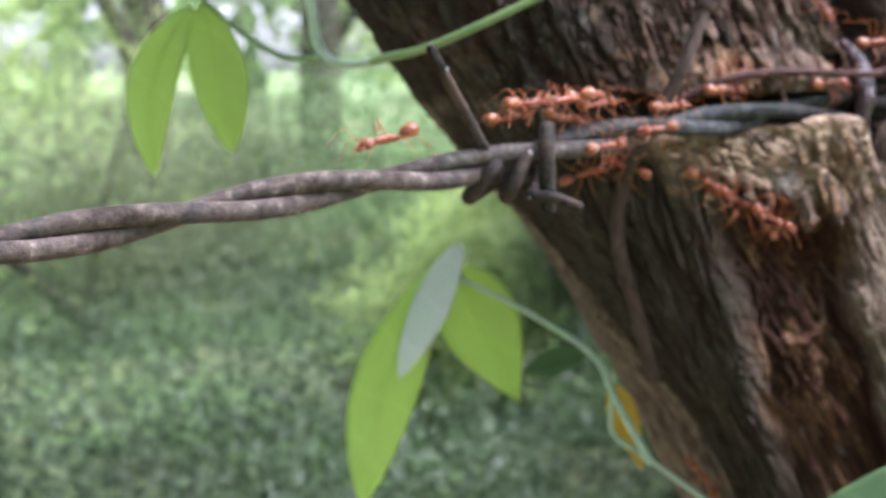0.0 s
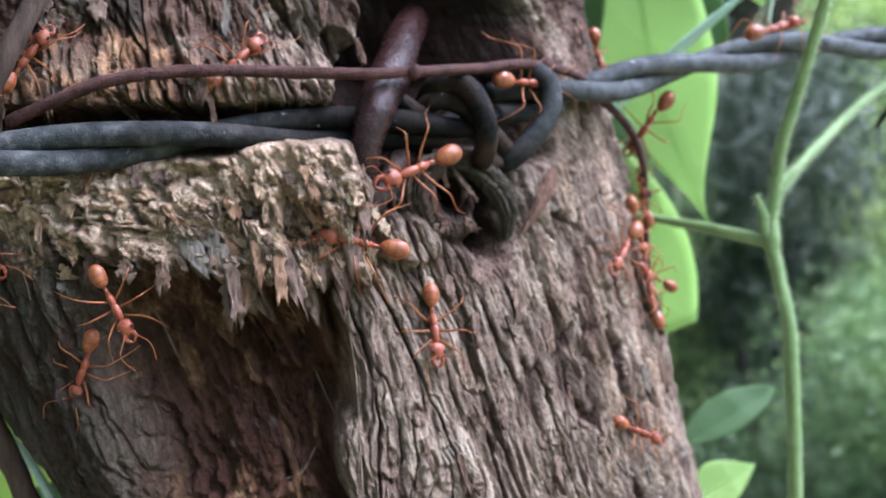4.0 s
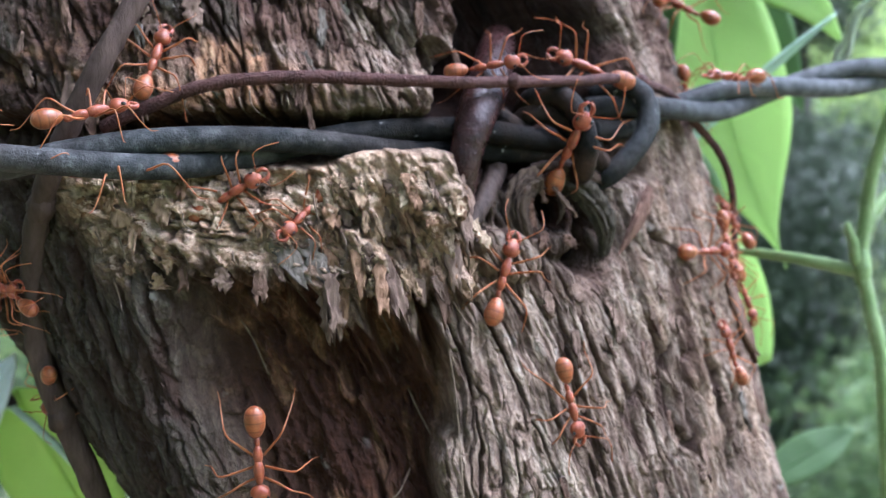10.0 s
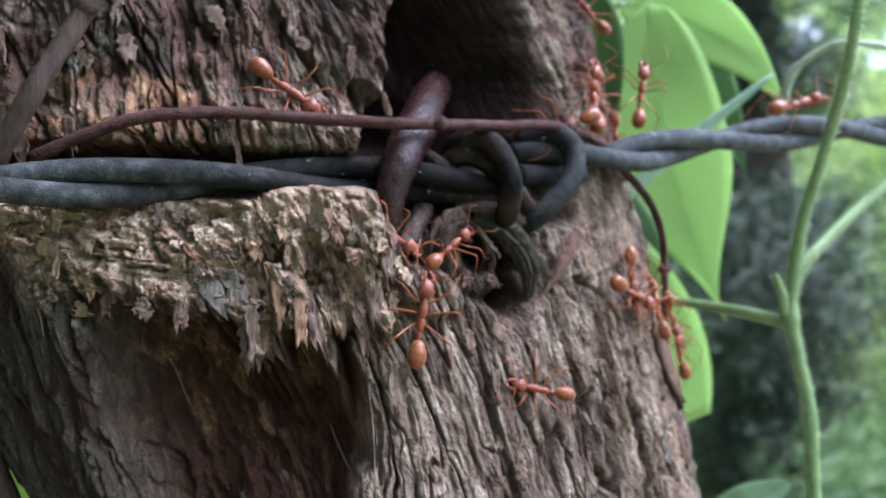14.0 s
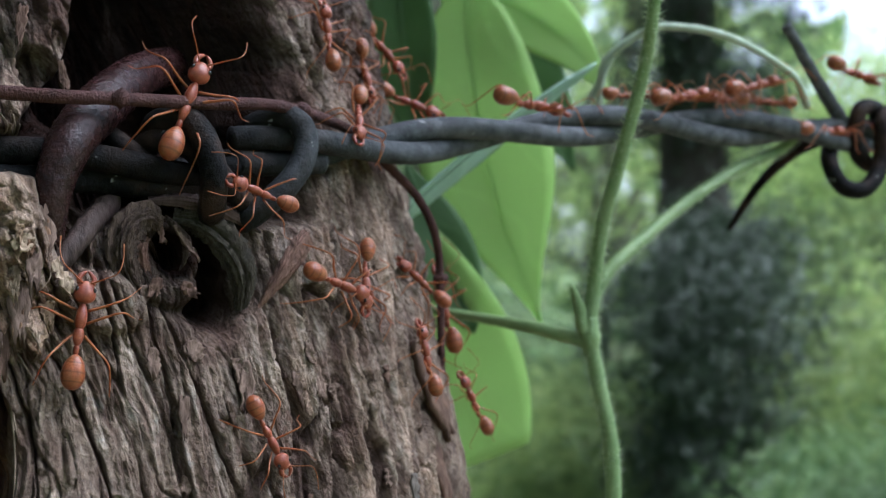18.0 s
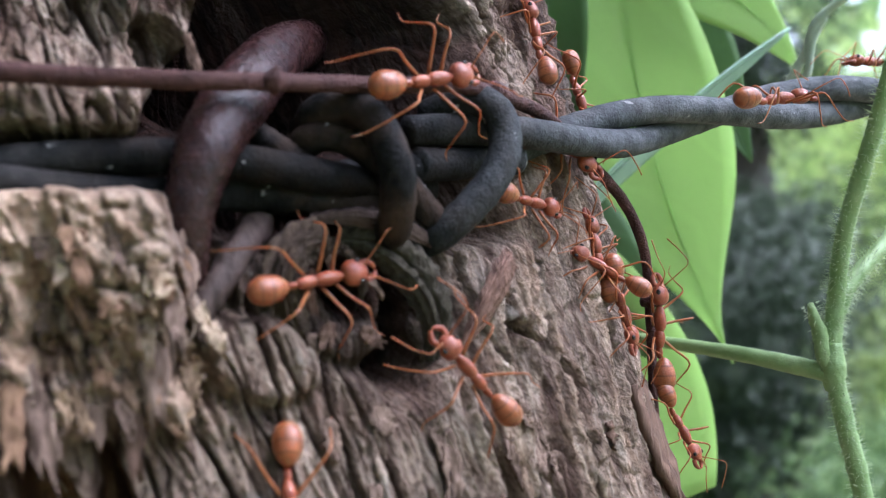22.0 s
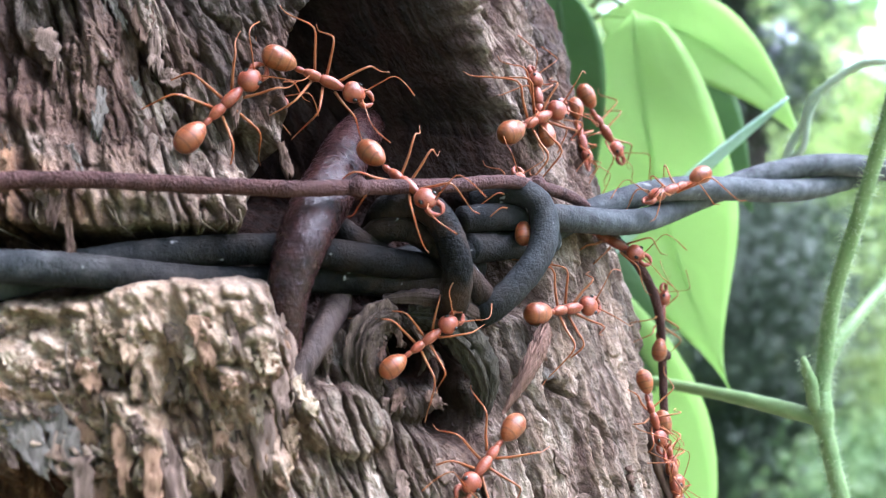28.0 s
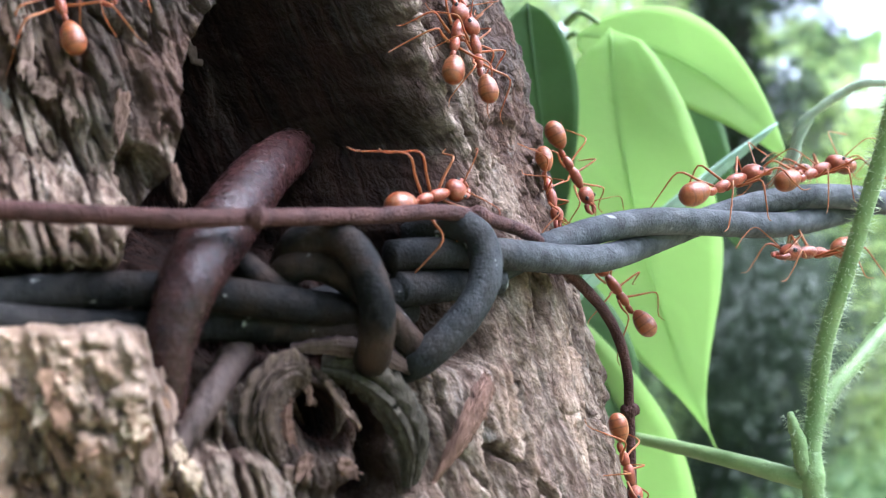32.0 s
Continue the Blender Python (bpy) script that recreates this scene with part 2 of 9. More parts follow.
def leaf_material(name, dark, light, through_color, mixed=0.45, rough=0.55):
    n = Nodes(name)
    a, b = n.noise(90, 4), n.noise(900, 4, 0.6)
    vein = n.t.nodes.new("ShaderNodeTexWave")
    n.put(vein.inputs["Vector"], n.coord)
    vein.bands_direction = "DIAGONAL"
    vein.inputs["Scale"].default_value, vein.inputs["Distortion"].default_value = 55, 6
    col = n.mix(n.ramp(a, [(0.3, 0.0), (0.7, 1.0)]), dark, light)
    col = n.mix(n.ramp(b, [(0.55, 0.0), (0.8, 0.35)]), col, tuple(0.6 * c for c in dark))
    col = n.mix(n.ramp(vein.outputs["Fac"], [(0.93, 0.0), (1.0, 0.25)]), col, tuple(min(1, 1.5 * c) for c in light))
    return n.surface(col, rough, n.bump(n.maths("ADD", b, vein.outputs["Fac"]), 0.00012), spec=0.22, glow_through=mixed, through_color=through_color)


def plain_material(name, dark, light, scale, rough, relief=0.0, spec=0.4, sub=0.0, coat=0.0, glow_through=0.0):
    n = Nodes(name)
    a, b = n.noise(scale, 4), n.noise(scale * 6, 3)
    col = n.ramp(a, [(0.3, dark), (0.7, light)])
    col = n.mix(n.ramp(b, [(0.4, 0.0), (0.8, 0.3)]), col, dark)
    return n.surface(col, rough, n.bump(b, relief) if relief else None, spec=spec, sub=sub, coat=coat, glow_through=glow_through, through_color=light)


def varied_leaf_material(name, stops, mixed=0.35, patchy=0.3, patch=1.3):
    n = Nodes(name)
    col = n.ramp(n.island(), stops)
    col = n.mix(patchy, col, n.ramp(n.noise(patch, 3), [(0.3, 0.1), (0.7, 0.9)]), "OVERLAY")
    return n.surface(col, 0.5, spec=0.3, glow_through=mixed)


def gaster_material(name, dark, light, scale, rough, relief=0.0, spec=0.4, sub=0.0):
    n = Nodes(name)
    a = n.noise(scale, 4)
    band = n.t.nodes.new("ShaderNodeTexWave")
    n.put(band.inputs["Vector"], n.coord)
    band.bands_direction = "Y"
    band.inputs["Scale"].default_value, band.inputs["Distortion"].default_value = 520, 0.3
    col = n.ramp(a, [(0.3, dark), (0.7, light)])
    col = n.mix(n.ramp(band.outputs["Fac"], [(0.02, 0.55), (0.16, 0.0)]), col, tuple(0.45 * c for c in dark))
    return n.surface(col, rough, n.bump(n.noise(scale * 5, 3), relief), spec=spec, sub=sub)


M_BARK = bark_material()
M_FLAKE = wood_piece_material("bark_flake", (0.060, 0.038, 0.028), (0.20, 0.138, 0.100))
M_FLAKE_PALE = wood_piece_material("pale_flake", (0.10, 0.062, 0.036), (0.33, 0.228, 0.142))
M_FLAKE_GREY = wood_piece_material("grey_flake", (0.055, 0.045, 0.035), (0.21, 0.18, 0.145), 0.85, 0.12, 1500, 0.0005)
M_FLAKE_DARK = wood_piece_material("dark_flake", (0.04, 0.024, 0.017), (0.15, 0.092, 0.062))
M_FLAKE_CREAM = wood_piece_material("cream_flake", (0.18, 0.122, 0.075), (0.50, 0.385, 0.265))
M_FLAKE_TAN = wood_piece_material("tan_flake", (0.085, 0.045, 0.027), (0.28, 0.170, 0.100))
M_FIBRE = wood_piece_material("fibre", (0.07, 0.048, 0.032), (0.22, 0.165, 0.115))
M_STEM_BROWN = wood_piece_material("brown_stem", (0.024, 0.016, 0.013), (0.085, 0.058, 0.046))
M_VINE = plain_material("dry_vine", (0.032, 0.014, 0.012), (0.088, 0.041, 0.034), 900, 0.6, 0.0003, spec=0.12)
def root_material():
    n = Nodes("dark_root")
    a, b = n.noise(900, 4), n.noise(2600, 4, 0.65)
    col = n.ramp(a, [(0.3, (0.010, 0.004, 0.004)), (0.7, (0.031, 0.012, 0.010))])
    col = n.mix(n.ramp(b, [(0.62, 0.0), (0.74, 0.6)]), col, (0.14, 0.09, 0.08))
    return n.surface(col, n.ramp(b, [(0.44, 0.34), (0.60, 0.14)]), n.bump(b, 0.00014), spec=0.22)


M_ROD = root_material()
M_ROOT = wood_piece_material("grey_root", (0.018, 0.012, 0.010), (0.095, 0.066, 0.054), 0.6)
# grown-in wire and knot wire: recess shade put into near-black colours
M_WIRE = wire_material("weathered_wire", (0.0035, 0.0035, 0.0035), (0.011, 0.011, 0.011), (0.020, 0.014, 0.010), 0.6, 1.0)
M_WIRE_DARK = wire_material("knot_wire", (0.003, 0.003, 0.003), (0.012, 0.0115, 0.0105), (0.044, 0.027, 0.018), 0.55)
M_WIRE_RUST = wire_material("rusty_wire", (0.012, 0.010, 0.009), (0.048, 0.041, 0.036), (0.075, 0.052, 0.038), 0.65)
M_LEAF = leaf_material("leaf", (0.25, 0.355, 0.125), (0.335, 0.455, 0.18), (0.63, 0.82, 0.40), 0.62)
M_LEAF_YOUNG = leaf_material("leaf_young", (0.31, 0.415, 0.12), (0.41, 0.51, 0.17), (0.71, 0.88, 0.37), 0.6)
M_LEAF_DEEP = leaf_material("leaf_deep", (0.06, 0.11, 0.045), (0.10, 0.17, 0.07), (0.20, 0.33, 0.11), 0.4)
M_LEAF_PALE = leaf_material("leaf_underside", (0.66, 0.70, 0.71), (0.76, 0.80, 0.81), (0.84, 0.88, 0.90), 0.55, 0.5)
M_LEAF_TEAL = leaf_material("leaf_bluish", (0.26, 0.37, 0.30), (0.36, 0.47, 0.40), (0.46, 0.62, 0.48), 0.5, 0.5)
M_LEAF_YELLOW = leaf_material("leaf_yellow", (0.45, 0.30, 0.03), (0.62, 0.45, 0.06), (0.7, 0.5, 0.05), 0.4)
M_GREEN_STEM = plain_material("green_stem", (0.15, 0.24, 0.085), (0.26, 0.36, 0.15), 500, 0.5, 0.0001, glow_through=0.2)
M_PALE_STEM = plain_material("pale_stem", (0.28, 0.36, 0.24), (0.42, 0.5, 0.38), 500, 0.5, 0.0001)
M_HAIR = plain_material("hair", (0.36, 0.44, 0.27), (0.5, 0.57, 0.39), 500, 0.5, glow_through=0.4)
M_ANT = plain_material("ant_shell", (0.13, 0.027, 0.012), (0.28, 0.078, 0.032), 1500, 0.36, 0.00004, spec=0.35, sub=0.35)
M_GASTER = gaster_material("ant_gaster", (0.15, 0.044, 0.015), (0.31, 0.104, 0.034), 1300, 0.33, 0.00004, spec=0.35, sub=0.45)
M_LEG = plain_material("ant_leg", (0.20, 0.066, 0.022), (0.40, 0.160, 0.060), 1500, 0.38, spec=0.3, sub=0.2, glow_through=0.3)
M_EYE = plain_material("ant_eye", (0.008, 0.006, 0.006), (0.02, 0.015, 0.012), 3000, 0.2)


# ---- mesh helpers ----
def link_mesh(name, verts, faces, material, parent=None, label="", smooth=True):
    me = bpy.data.meshes.new(name)
    if isinstance(faces, np.ndarray):
        me.vertices.add(len(verts))
        me.vertices.foreach_set("co", np.asarray(verts, np.float32).ravel())
        me.loops.add(faces.size)
        me.loops.foreach_set("vertex_index", faces.ravel().astype(np.int32))
        me.polygons.add(len(faces))
        me.polygons.foreach_set("loop_start", np.arange(0, faces.size, faces.shape[1], dtype=np.int32))
        me.update(calc_edges=True)
    else:
        me.from_pydata([tuple(v) for v in verts], [], faces)
    me.materials.append(material)
    if smooth:
        me.polygons.foreach_set("use_smooth", [True] * len(me.polygons))
    me.update()
    ob = new(name, me)
    if parent:
        ob.parent = parent
    return tagged(ob, label) if label else ob


def spline(points, n):
    """n points of a smooth curve through the given ones."""
    p = np.array(points, float)
    if len(p) == 2:
        return p[0] + (p[1] - p[0]) * np.linspace(0, 1, n)[:, None]
    q = np.vstack([2 * p[0] - p[1], p, 2 * p[-1] - p[-2]])
    out = []
    for s in np.linspace(0, len(p) - 1 - 1e-9, n):
        i = int(s)
        t = s - i
        a, b, c, d = q[i:i + 4]
        out.append(0.5 * (2 * b + (c - a) * t + (2 * a - 5 * b + 4 * c - d) * t * t + (3 * b - 3 * c + d - a) * t ** 3))
    return np.array(out)


def tube_data(path, radii, sides=10, lumps=0.0, seed=0, flat=1.0):
    """Verts and faces of a closed tube along a path; radii: one value a point."""
    rng = np.random.default_rng(seed)
    p = np.asarray(path, float)
    n = len(p)
    r = np.broadcast_to(np.asarray(radii, float), (n,)).copy()
    tan = np.gradient(p, axis=0)
    tan /= np.linalg.norm(tan, axis=1)[:, None] + 1e-12
    ref = np.array([0, 0, 1.0]) if abs(tan[0][2]) < 0.8 else np.array([1.0, 0, 0])
    verts, faces = [], []
    side = np.cross(tan[0], ref)
    for i in range(n):
        side = side - tan[i] * side.dot(tan[i])
        side /= np.linalg.norm(side) + 1e-12
        up = np.cross(side, tan[i])
        for k in range(sides):
            a = 2 * math.pi * k / sides
            rr = r[i] * (1 + lumps * rng.normal())
            verts.append(p[i] + rr * (math.cos(a) * side + flat * math.sin(a) * up))
    for i in range(n - 1):
        for k in range(sides):
            a, b = i * sides + k, i * sides + (k + 1) % sides
            faces.append((a, b, b + sides, a + sides))
    verts += [p[0] - tan[0] * r[0] * 0.4, p[-1] + tan[-1] * r[-1] * 0.4]
    c0, c1 = n * sides, n * sides + 1
    for k in range(sides):
        faces.append((c0, (k + 1) % sides, k))
        faces.append((c1, (n - 1) * sides + k, (n - 1) * sides + (k + 1) % sides))
    return verts, faces


def tube(name, points, radius, material, parent=None, label="", n=40, sides=10, end=None, lumps=0.02, seed=0, mid=None):
    """A tube through points in mm; radius in mm, tapering to end."""
    path = spline(points, n) * MM
    e = radius if end is None else end
    stops = [radius, e] if mid is None else [radius, mid, e]
    r = np.interp(np.linspace(0, 1, n), np.linspace(0, 1, len(stops)), stops) * MM
    v, f = tube_data(path, r, sides, lumps, seed)
    return link_mesh(name, v, f, material, parent, label)


def empty(name, label, category, at=(0, 0, 0), group="", kind=""):
    ob = new(name)
    ob.location = at
    ob.empty_display_size = 0.005
    return tagged(ob, label, category, group, kind)


def lattice(i, j, seed):
    n = (i.astype(np.int64) * 374761393 + j.astype(np.int64) * 668265263 + seed * 1442695041) & 0xFFFFFFFF
    n = ((n ^ (n >> 13)) * 1274126177) & 0xFFFFFFFF
    return ((n ^ (n >> 16)) & 0xFFFF) / 65535.0


def vnoise(x, y, seed):
    """Smooth value noise of arrays, 0 to 1."""
    i, j = np.floor(x), np.floor(y)
    u, v = x - i, y - j
    u, v = u * u * (3 - 2 * u), v * v * (3 - 2 * v)
    a, b = lattice(i, j, seed), lattice(i + 1, j, seed)
    c, d = lattice(i, j + 1, seed), lattice(i + 1, j + 1, seed)
    return a + (b - a) * u + (c - a) * v + (a - b - c + d) * u * v


def fbm(x, y, seed, octaves=4, gain=0.5):
    t, amp, tot = 0, 1.0, 0
    for k in range(octaves):
        t, tot, amp = t + amp * vnoise(x * 2 ** k, y * 2 ** k, seed + 17 * k), tot + amp, amp * gain
    return t / tot


def sstep(a, b, x):
    t = np.clip((x - a) / (b - a), 0, 1)
    return t * t * (3 - 2 * t)


# ---- the tree trunk ----
CENTRE, LEANS = (0.038, 0.2065), (-0.015, 0.0100)
ROUND = (0.03937, 0.0057, -0.00104, 0.00217, 0.00231, -0.00087, 0.00036, 0.00107, 0.00027, -0.00085, -0.00082, -0.00081, -0.00242, -0.00312, -0.00114)


def axis_at(z):
    h = (z - 0.99) / 0.03
    hc = np.clip(h, -3.0, 3.0) + 0.25 * (h - np.clip(h, -3.0, 3.0))
    return CENTRE[0] + LEANS[0] * hc, CENTRE[1] + LEANS[1] * hc


def girth(th, z):
    """The trunk's smooth radius at an angle (radians, 0 faces -y) and height."""
    h = np.clip((z - 0.99) / 0.03, -1.4, 1.4)
    r = ROUND[0] + ROUND[1] * h + ROUND[2] * h * h
    for k in (1, 2, 3):
        i = 3 + 4 * (k - 1)
        r = r + (ROUND[i] + ROUND[i + 1] * h) * np.cos(k * th) + (ROUND[i + 2] + ROUND[i + 3] * h) * np.sin(k * th)
    return r


def blob(th, zz, t0, z0, wt, wz, power=2.0):
    """1 in the middle of an oval patch (degrees, mm), 0 outside."""
    d = np.abs((th - t0) / wt) ** power + np.abs((zz - z0) / wz) ** power
    return 1 - sstep(0.55, 1.25, d)


def relief(thd, z):
    """The bark's relief in mm, and its masks, at angles in degrees and heights in metres."""
    zz = (z - 0.99) * 1000
    s = thd * 0.72
    wob = 3.0 * (fbm(s / 7, zz / 7, 5) - 0.5)
    w2 = 1.6 * (fbm(s / 2.2, zz / 3.0, 6) - 0.5)
    g = s - (0.27 - 0.23 * sstep(14, 34, thd)) * zz + 0.7 * wob
    thw, zw = thd + 2.2 * wob + w2, zz + 0.8 * wob + 0.7 * w2
    low = 1 - sstep(-6.0, 0.0, zz)
    # furrowed plates, long below the wire, short and flaky above
    ln = 13 - 5 * (1 - low)
    n1 = vnoise(g / 2.1, zz / ln + 0.31 * g, 11)
    n2 = vnoise(g / 1.15 + 7, zz / (ln * 0.55) + 0.2 * g, 12)
    n3 = fbm(g / 0.55, zz / 2.6, 13, 3)
    c1 = sstep(0.84, 0.985, 1 - np.abs(2 * n1 - 1))
    c2 = sstep(0.86, 0.99, 1 - np.abs(2 * n2 - 1))
    n4 = vnoise(g / 0.62 + 2.0 * w2, zz / (ln * 0.33) + 0.4 * g, 19)
    c3 = sstep(0.80, 0.98, 1 - np.abs(2 * n4 - 1))
    plates = vnoise(g / 2.6 + 3, zz / 6.5, 14) * 4
    stairs = np.floor(plates) + sstep(0.72, 0.95, plates - np.floor(plates))
    small = vnoise(g / 0.9 + 5, zz / 2.4, 20) * 3
    chips = np.floor(small) + sstep(0.75, 0.95, small - np.floor(small))
    d = 0.30 * (stairs - 2) + 0.13 * chips - 0.80 * c1 - 0.50 * c2 - 0.26 * c3 + 0.36 * (n3 - 0.5) + 1.0 * (fbm(s / 9, zz / 12, 15) - 0.5)
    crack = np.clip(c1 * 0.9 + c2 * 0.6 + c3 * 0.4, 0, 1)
    flat = sstep(20, 32, thd) * low * (1 - 0.55 * sstep(48, 60, thd))
    d = d * (1 - 0.55 * flat) - 0.40 * flat * sstep(0.90, 0.99, 1 - np.abs(2 * n1 - 1))
    rough_up, upper = (1 - low), sstep(4.5, 7.5, zz)
    d = d + rough_up * (1.1 * (fbm(g / 1.6, zz / 2.8, 16, 4, 0.6) - 0.5) - 0.6 * sstep(0.6, 0.75, vnoise(g / 2.4, zz / 3.4, 18)))
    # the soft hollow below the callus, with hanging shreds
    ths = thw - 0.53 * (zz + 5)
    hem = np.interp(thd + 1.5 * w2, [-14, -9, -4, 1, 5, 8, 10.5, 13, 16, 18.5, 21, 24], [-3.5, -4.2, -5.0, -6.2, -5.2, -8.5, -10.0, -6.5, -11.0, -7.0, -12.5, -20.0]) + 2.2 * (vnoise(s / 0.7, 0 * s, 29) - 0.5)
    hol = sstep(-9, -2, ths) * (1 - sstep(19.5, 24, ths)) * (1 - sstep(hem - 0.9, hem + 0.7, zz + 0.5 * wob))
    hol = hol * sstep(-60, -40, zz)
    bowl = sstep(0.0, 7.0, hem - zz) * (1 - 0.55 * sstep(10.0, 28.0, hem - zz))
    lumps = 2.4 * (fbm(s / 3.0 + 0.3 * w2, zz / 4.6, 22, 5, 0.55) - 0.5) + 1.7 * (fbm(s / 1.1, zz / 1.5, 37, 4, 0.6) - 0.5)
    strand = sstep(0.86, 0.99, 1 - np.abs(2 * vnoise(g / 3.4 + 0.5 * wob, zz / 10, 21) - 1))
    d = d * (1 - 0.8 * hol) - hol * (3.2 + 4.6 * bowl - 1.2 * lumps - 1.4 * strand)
    # the callus lip under the wire, crumbling in ledges and fibres
    k1 = vnoise(s / 2.2 + 0.8 * w2, zz / 2.0 - 0.15 * s, 34) * 4
    k2 = vnoise(s / 0.9 + w2, zz / 0.85 + 0.3 * s, 35) * 3
    crumb = 0.42 * (np.floor(k1) + sstep(0.7, 0.95, k1 - np.floor(k1))) + 0.20 * (np.floor(k2) + sstep(0.7, 0.95, k2 - np.floor(k2))) + 0.95 * (fbm(s / 0.7, zz / 0.8, 36, 3, 0.65) - 0.5)
    rise = 1.2 * sstep(13, 19, thd)
    lip = sstep(-17, -11, thd) * (1 - sstep(27, 31, thd)) * np.where(thd > -12, sstep(np.maximum(hem, -8.0) - 0.8, np.maximum(hem, -8.0) + 2.2, zz + 0.4 * wob), sstep(-7.5, -4.0, zw)) * (1 - sstep(2.7 + rise, 4.0 + rise, zz + 0.5 * w2))
    drape = sstep(10.0, 15.0, thd + w2)
    folds = vnoise(s / 1.9 + 0.35 * wob + 0.04 * zz, zz / 7.0, 61) * 4
    folds = np.floor(folds) + sstep(0.55, 0.97, folds - np.floor(folds))
    slot = sstep(0.80, 0.97, 1 - np.abs(2 * vnoise(s / 2.6 + 0.4 * w2 - 0.03 * zz, zz / 9.0, 62) - 1)) * (1 - sstep(-1.0, 2.0, zz))
    mat = vnoise(s / 3.6 + 0.5 * w2, zz / 0.95 + 0.18 * s + 0.5 * wob, 63) * 4
    mat = np.floor(mat) + sstep(0.5, 0.95, mat - np.floor(mat))
    h1, h2 = vnoise(s / 1.1 + 0.7 * w2, zz / 3.4 + 0.2 * s, 66) * 3, vnoise(s / 0.5 + 0.5 * w2, zz / 2.0, 67) * 3
    hang = np.floor(h1) + sstep(0.6, 0.95, h1 - np.floor(h1)) + 0.6 * (np.floor(h2) + sstep(0.6, 0.95, h2 - np.floor(h2))) + 0.8 * (fbm(s / 0.6, zz / 1.6, 68, 3) - 0.5)
    shape = (1 - drape) * (0.34 * mat + 0.30 * crumb) + drape * (0.62 * folds + 0.30 * hang - 2.3 * slot)
    d = d * (1 - 0.85 * lip) + lip * (0.4 + shape + 2.0 * (fbm(s / 4.5, zz / (3.2 + 3.0 * drape), 24) - 0.5) + 1.7 * sstep(13, 20, thd) * sstep(-4.0, 3.0, zz)) - 0.55 * lip * sstep(0.60, 0.72, fbm(s / 1.3, zz / 1.1, 30, 3))
    cleft = np.maximum(sstep(0.86, 0.985, 1 - np.abs(2 * fbm(s / (2.0 - 0.6 * drape) + 0.6 * w2, zz / (1.5 + 2.6 * drape), 71, 3) - 1)), 0.8 * sstep(0.86, 0.98, 1 - np.abs(2 * fbm(s / 0.9 + w2, zz / (0.8 + 1.0 * drape), 72, 2) - 1)))
    cleft = lip * cleft * sstep(0.40, 0.55, fbm(s / 2.4, zz / 2.0, 73, 2))
    cleft = cleft * (1 - 0.55 * sstep(-1.5, 1.0, zz))
    d = d - 0.95 * cleft
    # the groove in which the wire lies
    gro = sstep(-32, -20, thd) * (1 - sstep(36, 42, thd)) * sstep(2.6 + rise, 3.9 + rise, zz) * (1 - sstep(6.3, 7.6, zz + 0.5 * w2))
    d = d - 3.6 * gro
    # fringe over the groove
    fr = sstep(-10, 0, thd) * (1 - sstep(29, 33, thd)) * sstep(6.6, 7.8, zz + 0.6 * w2) * (1 - sstep(9, 14, zz))
    d = d + fr * (0.9 + 1.0 * sstep(6, 16, thd) + 1.2 * (vnoise(g / 0.6, zz / 5, 26) - 0.5))
    # the dark cavity above the knot
    left_rim = np.interp(zz, [7, 8, 10, 12, 15, 20, 24, 34], [28, 29.5, 32, 35.5, 37.5, 41, 45, 52]) + 0.5 * w2 + wob
    right_rim = np.interp(zz, [5, 10, 16, 20, 25, 34], [62, 62, 64.5, 62.5, 62, 62]) + 0.9 * w2
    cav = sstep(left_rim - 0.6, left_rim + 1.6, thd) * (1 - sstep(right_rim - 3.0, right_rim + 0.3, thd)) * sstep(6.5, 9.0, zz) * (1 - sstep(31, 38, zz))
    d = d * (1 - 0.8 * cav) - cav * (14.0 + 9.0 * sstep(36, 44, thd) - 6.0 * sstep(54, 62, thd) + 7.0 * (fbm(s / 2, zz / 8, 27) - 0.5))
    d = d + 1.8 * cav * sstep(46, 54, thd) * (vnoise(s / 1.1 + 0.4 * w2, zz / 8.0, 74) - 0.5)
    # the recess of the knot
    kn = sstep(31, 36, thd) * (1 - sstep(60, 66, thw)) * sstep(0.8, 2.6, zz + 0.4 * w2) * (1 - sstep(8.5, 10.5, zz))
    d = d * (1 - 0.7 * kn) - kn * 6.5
    dim = blob(thd + w2, zz + 0.5 * wob, 45.5, -1.0, 9.5, 5.0)
    d = d - 2.0 * dim
    # a ringed bud scar and the notch beside it
    rr = np.hypot((thd - 41.5) * 0.75, (zz + 1.4) * 1.0) + 0.25 * w2
    d = d * (1 - 0.6 * (1 - sstep(2.5, 4.5, rr))) + 0.9 * (1 - sstep(0.5, 1.3, np.abs(rr - 2.5))) - 5.5 * (1 - sstep(0.6, 1.8, np.hypot((thd - 42.6) * 0.9, zz + 0.7) + 0.35 * w2))
    notch = sstep(44.4, 46.2, thw - 0.3 * (zz + 3)) * (1 - sstep(49.0, 52.0, thw - 0.3 * (zz + 3))) * sstep(-8.0, -4.0, zz) * (1 - sstep(0.5, 2.5, zz))
    d = d - 5.6 * notch
    # lumps where the roots enter, and small holes
    d = d + 1.3 * blob(thd, zz, 33, -4.4, 5.0, 2.2) - 2.2 * sstep(29.5, 30.5, thw) * (1 - sstep(33, 34, thw)) * sstep(-2.5, -1.0, zz) * (1 - sstep(2, 3, zz))
    hole = blob(thd + 0.8 * w2, zz, 33.2, 12.0, 2.4, 2.0) + blob(thd, zz, 14.0, -1.3, 1.2, 0.8) + blob(thd, zz, 60.5, -14.0, 1.0, 0.5)
